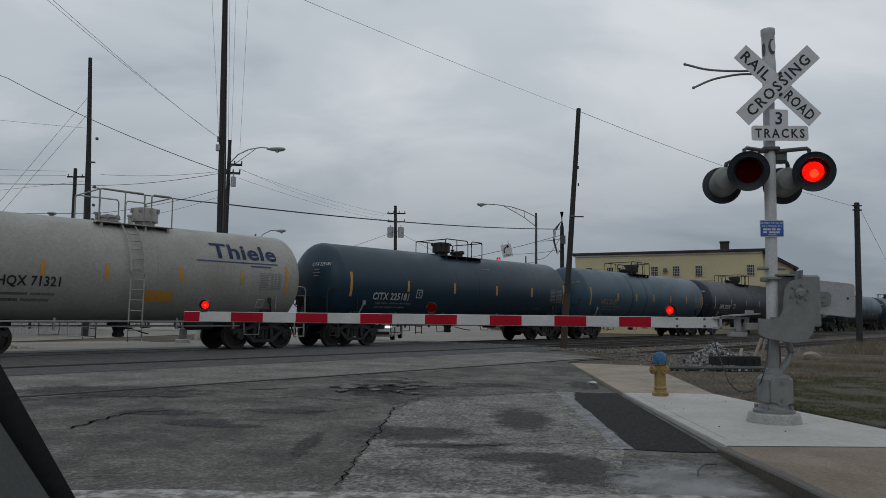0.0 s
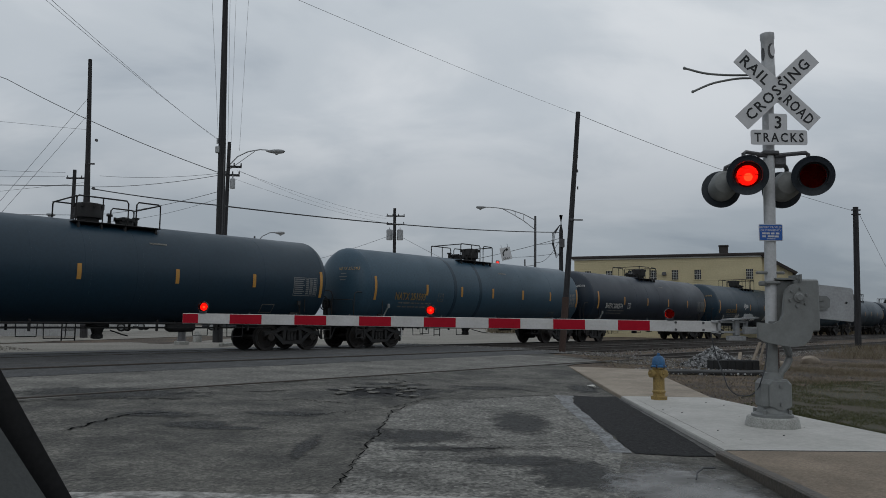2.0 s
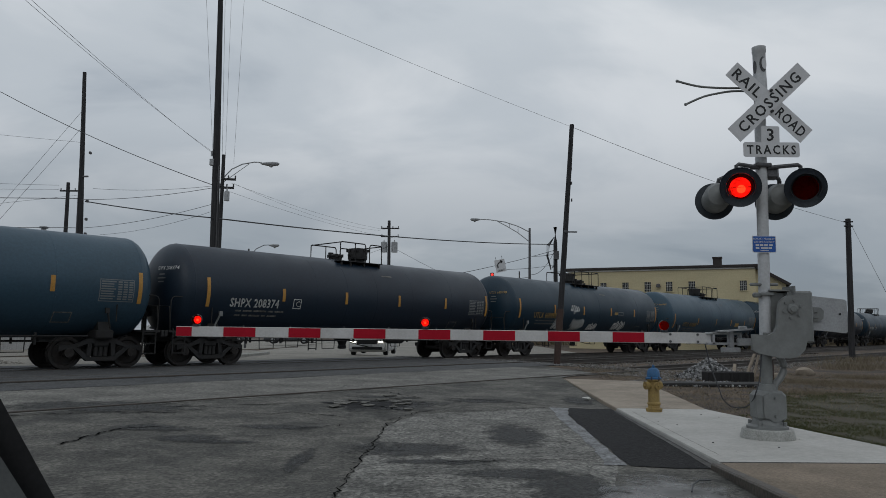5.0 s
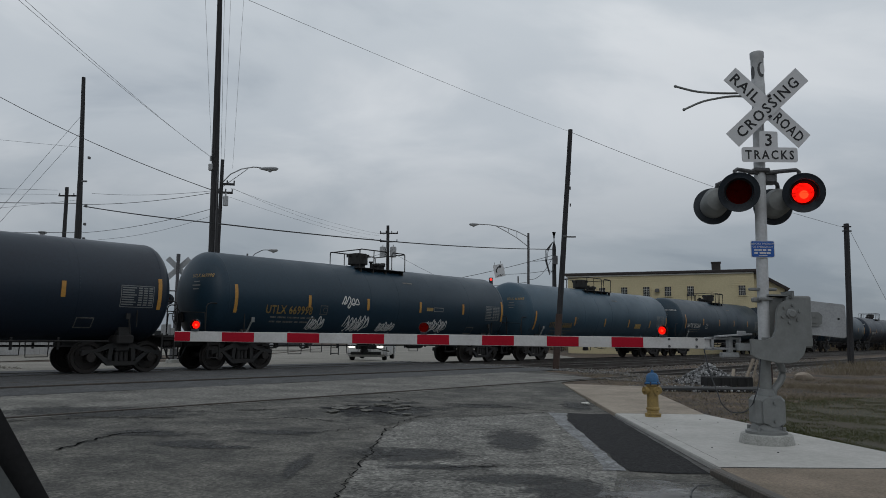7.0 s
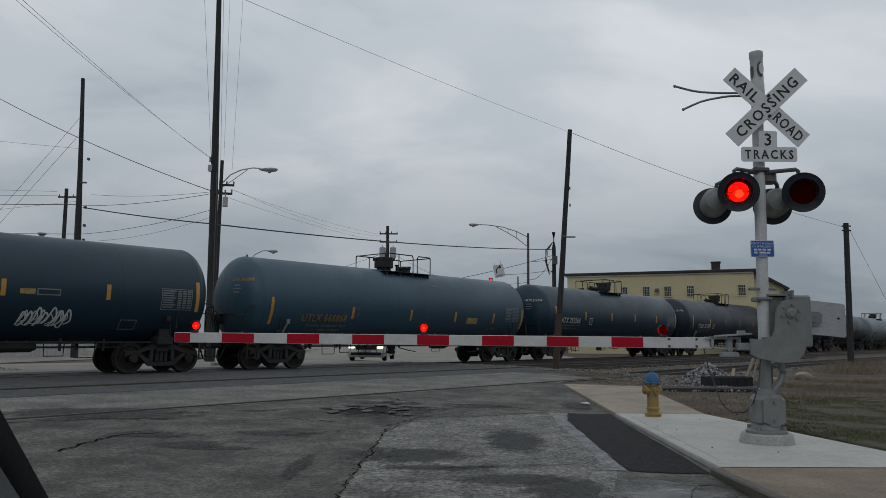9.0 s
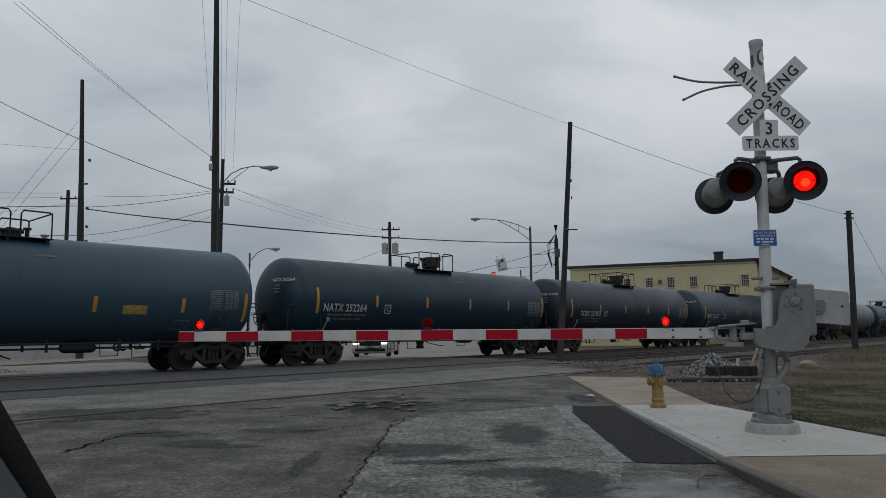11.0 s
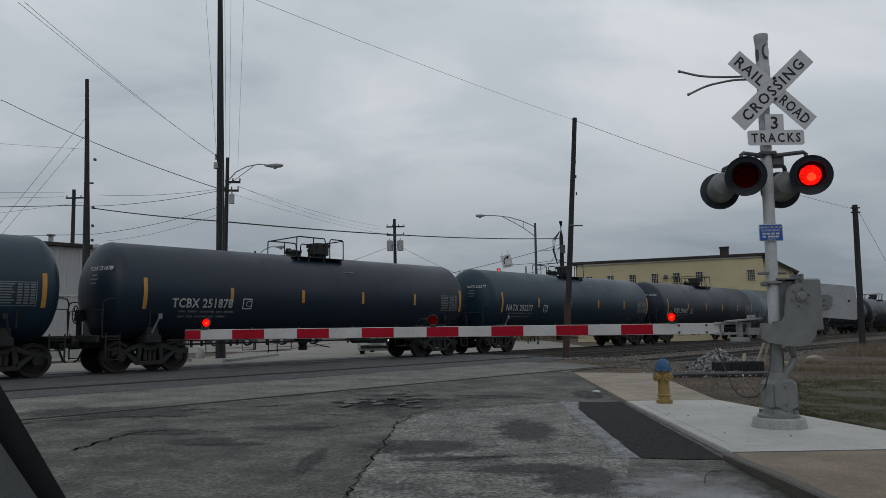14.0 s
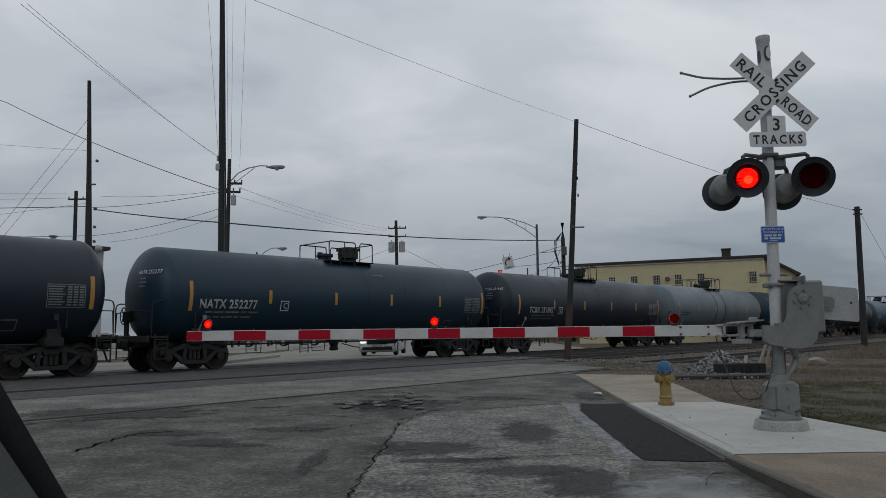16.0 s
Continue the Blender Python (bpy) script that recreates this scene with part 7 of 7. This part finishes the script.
def tufts(r):
    k = int(r.integers(26))
    c = (9.0 + 11.0 * ((k * 0.618) % 1.0), 18.0 + 8.0 * ((k * 0.755) % 1.0))
    x, y = c[0] + r.normal() * 0.45, c[1] + r.normal() * 0.35
    return x, y, ground_z(x, y) - 0.02


blades("straw_tufts", 9000, tufts, 0.13, "weed_shades", "matted tufts of dead straw on the earth", 21, 1.0, 0.006)


def far_brush(r):
    q = r.uniform()
    x, y = 5 + 60 * q, 78 + 25 * q + r.normal() * 2.5
    return x, y, 0.2


blades("far_brush", 9000, far_brush, 1.5, "weed_shades", "bare dry brush beyond the tracks", 11, 0.6, 0.03)

# ---- street wear: cracks, patches, stains, puddle ----
def wear(name, centre, rx, ry, material, label, seed, turn=0.0, lift=0.004, jag=0.35, n=120, category="patch"):
    """An irregular patch laid on the street."""
    pts = []
    for k in range(n):
        a = 2 * math.pi * k / n
        q = 1 + jag * (noise.noise(Vector((math.cos(a) * 2.3, math.sin(a) * 2.3, seed))) + 0.5 * noise.noise(Vector((math.cos(a) * 7, math.sin(a) * 7, seed + 9))) + 0.45 * noise.noise(Vector((math.cos(a) * 26, math.sin(a) * 26, seed + 4))))
        x, y = rx * q * math.cos(a), ry * q * math.sin(a)
        c, s = math.cos(radians(turn)), math.sin(radians(turn))
        pts.append((centre[0] + c * x - s * y, centre[1] + s * x + c * y))
    return sheet(name, pts, material, lift, label, category)


def fade_edge(material, hold, spread, most=0.7):
    """Lets a thin stain thin out raggedly towards its rim."""
    n, l = material.node_tree.nodes, material.node_tree.links
    b = next(k for k in n if k.type == "BSDF_PRINCIPLED")
    tc = n.new("ShaderNodeTexCoord")
    d = n.new("ShaderNodeVectorMath")
    d.operation = "DISTANCE"
    d.inputs[1].default_value = (0.5, 0.5, 0.5)
    flat = n.new("ShaderNodeVectorMath")
    flat.operation = "MULTIPLY_ADD"
    flat.inputs[1].default_value, flat.inputs[2].default_value = (1, 1, 0), (0, 0, 0.5)
    l.new(tc.outputs["Generated"], flat.inputs[0])
    l.new(flat.outputs[0], d.inputs[0])
    no = n.new("ShaderNodeTexNoise")
    no.inputs["Scale"].default_value, no.inputs["Detail"].default_value, no.inputs["Roughness"].default_value = 3.2, 9, 0.75
    l.new(tc.outputs["Object"], no.inputs["Vector"])
    s = n.new("ShaderNodeMath")
    s.operation = "MULTIPLY_ADD"
    s.inputs[1].default_value = -1.15
    l.new(d.outputs["Value"], s.inputs[0])
    l.new(no.outputs["Fac"], s.inputs[2])
    r = n.new("ShaderNodeMapRange")
    r.inputs["From Min"].default_value, r.inputs["From Max"].default_value, r.inputs["To Max"].default_value = hold, hold + spread, most
    l.new(s.outputs[0], r.inputs[0])
    l.new(r.outputs[0], b.inputs["Alpha"])


fade_edge(M["stain"], 0.06, 0.20, 0.75)
sheet("road_lane", rough_edge([(-0.85, 4.4), (-0.80, 8.2), (-0.76, 10.9), (-0.3, 12.6), (1.1, 13.4), (2.15, 14.05), (2.02, 10.5), (1.95, 8.0), (1.5, 6.4), (1.6, 4.4)], 2, 0.07), "asphalt_light", 0.003, "bleached coarse asphalt lane", "road")
sheet("road_patch", rough_edge([(2.5, 13.96), (3.25, 13.83), (3.10, 10.5), (2.93, 7.75), (2.06, 7.92), (2.12, 9.48), (2.29, 12.81)], 4, 0.05), "patch_black", 0.008, "fresh black asphalt patch along the kerb", "patch")
sheet("road_seam", rough_edge([(2.15, 14.1), (2.48, 13.9), (2.27, 12.8), (2.10, 9.45), (2.04, 7.95), (1.80, 7.95), (1.93, 9.1), (2.02, 12.1)], 5, 0.04), "seam_pale", 0.0075, "pale worn seam beside the patch", "patch")
for i, (c, rx, ry, turn, mat) in enumerate((
    ((1.08, 10.3), 0.55, 1.5, -8, "stain"), ((0.85, 7.45), 0.85, 0.45, 0, "stain"), ((1.25, 6.8), 0.55, 1.0, 20, "stain"), ((-2.3, 10.75), 0.85, 0.30, -6, "stain"), ((-3.95, 10.45), 0.55, 0.22, 0, "stain"), ((-2.7, 9.4), 0.75, 0.20, 4, "stain"), ((-0.6, 14.2), 1.2, 0.5, 10, "stain"), ((-1.0, 15.2), 1.0, 0.35, 0, "stain"), ((0.1, 8.1), 0.9, 0.25, 0, "stain"),
    ((-3.1, 9.6), 0.7, 0.4, 0, "stain"), ((-1.46, 8.2), 0.16, 1.0, -3, "stain"), ((-0.9, 13.7), 1.3, 1.3, 0, "stain"), ((0.9, 14.9), 1.0, 0.6, 0, "stain"),
    ((-0.3, 9.0), 1.0, 0.75, 0, "stain"), ((-4.0, 10.4), 0.9, 0.4, 0, "stain"), ((-5.5, 12.5), 2.2, 1.0, 0, "stain"), ((2.9, 15.4), 0.4, 1.1, 0, "stain"))):
    wear("road_stain", c, rx, ry, mat, "darker worn patch in the asphalt", i * 3.7, turn, 0.0045 + 0.0003 * i, 0.2)


def crack(pts, width, seed, label="open dark crack in the asphalt"):
    """A jagged open crack, as a thin dark ribbon."""
    rng = random.Random(seed)
    fine = []
    for a, b in zip(pts, pts[1:]):
        n = max(2, int(math.dist(a, b) / 0.09))
        for k in range(n):
            q = k / n
            fine.append((a[0] + (b[0] - a[0]) * q + rng.uniform(-1, 1) * 0.05, a[1] + (b[1] - a[1]) * q + rng.uniform(-1, 1) * 0.06))
    fine.append(pts[-1])
    left, right = [], []
    for i, (x, y) in enumerate(fine):
        ax, ay = fine[max(0, i - 1)]
        bx, by = fine[min(len(fine) - 1, i + 1)]
        d = Vector((bx - ax, by - ay))
        d = Vector((-d.y, d.x)).normalized() * width * rng.uniform(0.25, 1.0) * (0.2 if i in (0, len(fine) - 1) else 1)
        left.append((x + d.x, y + d.y))
        right.append((x - d.x, y - d.y))
    bm = bmesh.new()
    lv = [bm.verts.new((x, y, ground_z(x, y) + 0.0115)) for x, y in left]
    rv = [bm.verts.new((x, y, ground_z(x, y) + 0.0115)) for x, y in right]
    for i in range(len(lv) - 1):
        bm.faces.new((lv[i], rv[i], rv[i + 1], lv[i + 1]))
    return solo("road_crack", bm, "crack_dark", label, "crack", "cracks in the street", "structure", smooth=0)


for i, (pts, w) in enumerate((
    ([(-0.87, 6.1), (-0.85, 6.9), (-0.82, 8.0), (-0.76, 8.8), (-0.78, 10.1), (-0.74, 11.2), (-0.5, 12.0)], 0.014),
    ([(-2.1, 10.55), (-1.5, 10.97), (-0.74, 11.75), (-0.23, 12.95), (1.18, 13.4), (2.15, 14.1)], 0.014),
    ([(-1.72, 15.9), (-0.96, 16.2), (-0.3, 15.1)], 0.018),
    ([(0.2, 15.3), (0.65, 15.18), (1.38, 14.95), (2.22, 14.23)], 0.018),
    ([(-4.42, 8.9), (-4.35, 10.0), (-4.25, 10.3), (-3.8, 10.5)], 0.03),
    ([(-3.1, 11.9), (-2.3, 12.4), (-1.5, 11.95)], 0.025),
    ([(-1.9, 13.8), (-1.2, 13.7), (-0.6, 13.1)], 0.04), ([(-1.6, 14.4), (-0.8, 14.2), (0.1, 14.6)], 0.035),
    ([(1.34, 9.6), (1.79, 9.68)], 0.012), ([(0.5, 8.24), (1.2, 8.3), (1.8, 8.2)], 0.012), ([(0.0, 8.06), (0.8, 8.2)], 0.014), ([(-0.8, 8.85), (-0.3, 8.8)], 0.01),
    ([(-6.5, 11.0), (-5.2, 11.9), (-4.1, 12.0)], 0.03), ([(-3.5, 13.2), (-2.7, 13.6)], 0.03), ([(-4.6, 12.6), (-3.9, 13.1)], 0.03))):
    crack(pts, w, i)
# flat dark sheet paints the shade under and between the broken slabs
wear("pothole", (-1.3, 13.8), 0.6, 0.5, "patch_black", "flat dark patch painted as the shade in a pothole", 55.0, 0, 0.0108, 0.9)
# broken slabs at the pothole
rs = random.Random(12)
for k in range(22):
    bm = bmesh.new()
    nn = rs.randint(4, 6)
    w = rs.uniform(0.06, 0.19)
    bm_prism(bm, [(w * rs.uniform(0.7, 1.2) * math.cos(6.283 * j / nn), w * 0.8 * rs.uniform(0.6, 1.2) * math.sin(6.283 * j / nn)) for j in range(nn)], 0.012)
    x, y = rs.uniform(-2.0, -0.2), rs.uniform(13.1, 15.4)
    solo("asphalt_slab", bm, "concrete_band" if k % 3 else "asphalt", "loose broken slab of asphalt in a pothole", "slab", "broken slabs in the pothole", m=pose(x, y, ground_z(x, y) + 0.022, 90 + rs.uniform(-3, 3), rs.uniform(-3, 3), rs.uniform(0, 360)), smooth=0)
# stop line
white_line = surface("worn_road_paint", (0.34, 0.33, 0.31), 0.85, tint=(0.11, 0.108, 0.10), big=6, small=14, amount=0.95, bump=0.4, fine=0.5, grain=9, grain_rough=0.85, stops=(0.42, 0.6))
M["road_paint"] = white_line
sheet("stop_line", rough_edge([(-3.6, 5.55), (2.2, 5.45), (2.2, 5.9), (-3.6, 5.95)], 7, 0.05), "road_paint", 0.0125, "worn white stop line", "marking")
# puddle in the gutter
water, wn_, wl_, wb_ = node_material("gutter_water", 0.06)
wb_.inputs["Base Color"].default_value = (0.085, 0.084, 0.080, 1)
wb_.inputs["Specular IOR Level"].default_value = 0.45
wtc = wn_.new("ShaderNodeTexCoord")
wno = wn_.new("ShaderNodeTexNoise")
wno.inputs["Scale"].default_value, wno.inputs["Detail"].default_value = 2.2, 6
wl_.new(wtc.outputs["Object"], wno.inputs["Vector"])
wmr = wn_.new("ShaderNodeMapRange")
wmr.inputs["From Min"].default_value, wmr.inputs["From Max"].default_value, wmr.inputs["To Min"].default_value, wmr.inputs["To Max"].default_value = 0.35, 0.65, 0.10, 0.40
wl_.new(wno.outputs["Fac"], wmr.inputs[0])
wl_.new(wmr.outputs[0], wb_.inputs["Roughness"])
M["water"] = water
fade_edge(water, 0.02, 0.22, 0.8)
sheet("puddle", rough_edge([(1.2, 4.0), (1.3, 6.4), (1.72, 7.75), (2.85, 7.80), (2.95, 7.2), (2.88, 6.4), (2.74, 4.0)], 8, 0.09), "water", 0.007, "shallow puddle in the gutter", "puddle", "structure")
sheet("gutter_mud", rough_edge([(2.80, 4.5), (2.95, 7.4), (3.01, 8.5), (3.17, 11.5), (3.27, 13.5), (3.22, 13.5), (3.10, 11.5), (2.92, 8.6), (2.82, 7.2), (2.68, 4.5)], 9, 0.02), "mud", 0.011, "dark wet mud along the kerb", "dirt", "structure")
bm = bmesh.new()
bm_path(bm, [(0, 0, 0), (0.05, 0.12, 0.03), (0.15, 0.25, 0.05), (0.3, 0.36, 0.03)], 0.008, 6)
solo("cable_scrap", bm, "wire", "bent black cable end in the puddle", "debris", m=pose(2.25, 6.6, 0.02))
bm = bmesh.new()
bmesh.ops.create_icosphere(bm, subdivisions=2, radius=0.06, matrix=Matrix.Diagonal((1.5, 1, 0.5, 1)))
for v in bm.verts:
    v.co += v.co.normalized() * 0.05 * noise.noise(v.co * 14)
solo("litter", bm, "white_trim", "crumpled white litter at the kerb", "litter", m=pose(3.15, 15.5, 0.06))
for k in range(12):
    r = random.Random(100 + k)
    bm = bmesh.new()
    bm_box(bm, (0.014, 0.02, 0.010), bevel=0.003)
    solo("pebble", bm, "rubber" if k % 3 else "white_trim", "small dark chip lying on the pavement", "debris", "chips on the pavement", m=pose(r.uniform(3.2, 4.7), 8.5 + 0.36 * k, WALK_Z + 0.005 - 0.002 * 0.36 * k, 0, 0, r.uniform(0, 180)))
# scored joints and seams of the sidewalk
for pts in (([(3.40, 12.9), (3.22, 9.7), (3.14, 8.3)], 0.0025), ([(2.98, 7.81), (4.2, 7.81), (5.68, 7.81)], 0.013)):
    bm = bmesh.new()
    a = [Vector((x, y, WALK_Z + 0.005 - (y - 8.2) * 0.002)) for x, y in pts[0]]
    for p, q in zip(a, a[1:]):
        d = (q - p).normalized()
        o = Vector((-d.y, d.x, 0)) * pts[1]
        bm.faces.new([bm.verts.new(c) for c in (p - o, p + o, q + o, q - o)])
    solo("pavement_score", bm, "crack_dark", "thin scored joint in the pavement", "joint", "", "structure", smooth=0)

# ---- windscreen pillar of the car in which the camera sits ----
pillar = thing("windscreen_pillar", Matrix.Identity(4), "dark trim of a car windscreen pillar", "car interior")
YP = 0.6


def pillar_point(px, py, y):
    """Plan helper: sideways and upward slope from the eye, at distance y."""
    return Vector((px * y, y, EYE.z + py * y))


def band(name, edge, mat, y0, y1):
    bm = bmesh.new()
    f = [bm.verts.new(pillar_point(a, b, y0)) for a, b in edge]
    g = [bm.verts.new(pillar_point(a * 1.0, b, y1)) for a, b in edge]
    bm.faces.new(f)
    bm.faces.new(g[::-1])
    for i in range(len(f)):
        bm.faces.new((f[i], g[i], g[(i + 1) % len(f)], f[(i + 1) % len(f)]))
    return part(name, bm, mat, pillar)


band("trim", [(-0.72, 0.15), (-0.598, -0.062), (-0.482, -0.245), (-0.30, -0.54), (-0.36, -0.54), (-0.516, -0.245), (-0.602, -0.128), (-0.76, 0.10)], "trim_dark", 0.60, 0.66)
band("lining", [(-0.76, 0.10), (-0.602, -0.128), (-0.516, -0.245), (-0.36, -0.54), (-0.9, -0.54), (-0.9, 0.10)], "trim_grey", 0.58, 0.655)


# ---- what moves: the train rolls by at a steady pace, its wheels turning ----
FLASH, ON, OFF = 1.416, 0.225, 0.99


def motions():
    # the lamps glow steadily; added vanes swing to imitate their flashing
    for vane, at, phase in FLASH_VANES:
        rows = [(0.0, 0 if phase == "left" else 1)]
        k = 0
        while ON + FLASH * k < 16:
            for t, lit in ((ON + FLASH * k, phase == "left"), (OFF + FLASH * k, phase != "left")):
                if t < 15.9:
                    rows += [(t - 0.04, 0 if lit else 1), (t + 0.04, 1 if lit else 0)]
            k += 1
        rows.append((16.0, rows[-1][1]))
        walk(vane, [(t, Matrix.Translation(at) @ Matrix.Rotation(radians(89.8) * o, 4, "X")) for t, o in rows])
    beats = [0.0, 4.0, 8.0, 12.0, 16.0]
    for i, car in enumerate(CARS):
        walk(car, [(t, car_pose(i, t)) for t in beats])
    rate = SPEED / 0.46
    done = {}
    for car in CARS:
        for tk in (o for o in car.children if o.name.startswith("truck")):
            for w in tk.children:
                side = round(w.location.x, 2)
                if side not in done:
                    n = 220
                    rows = []
                    for k in range(n + 1):
                        t = 16.0 * k / n
                        rows.append((t, Matrix.Translation((side, 0, 0.46)) @ Matrix.Rotation(-rate * t, 4, "Y")))
                    seen, keep = set(), []
                    for t, m in rows:
                        if frame(t) not in seen:
                            seen.add(frame(t))
                            keep.append((t, Matrix.Translation((side, 0, 0.46)) @ Matrix.Rotation(-rate * (frame(t) - 1) / FPS, 4, "Y")))
                    walk(w, keep)
                    done[side] = w
                else:
                    src = done[side].animation_data
                    w.rotation_mode = "QUATERNION"
                    keys = w.animation_data_create()
                    keys.action = src.action
                    keys.action_slot = src.action_slot


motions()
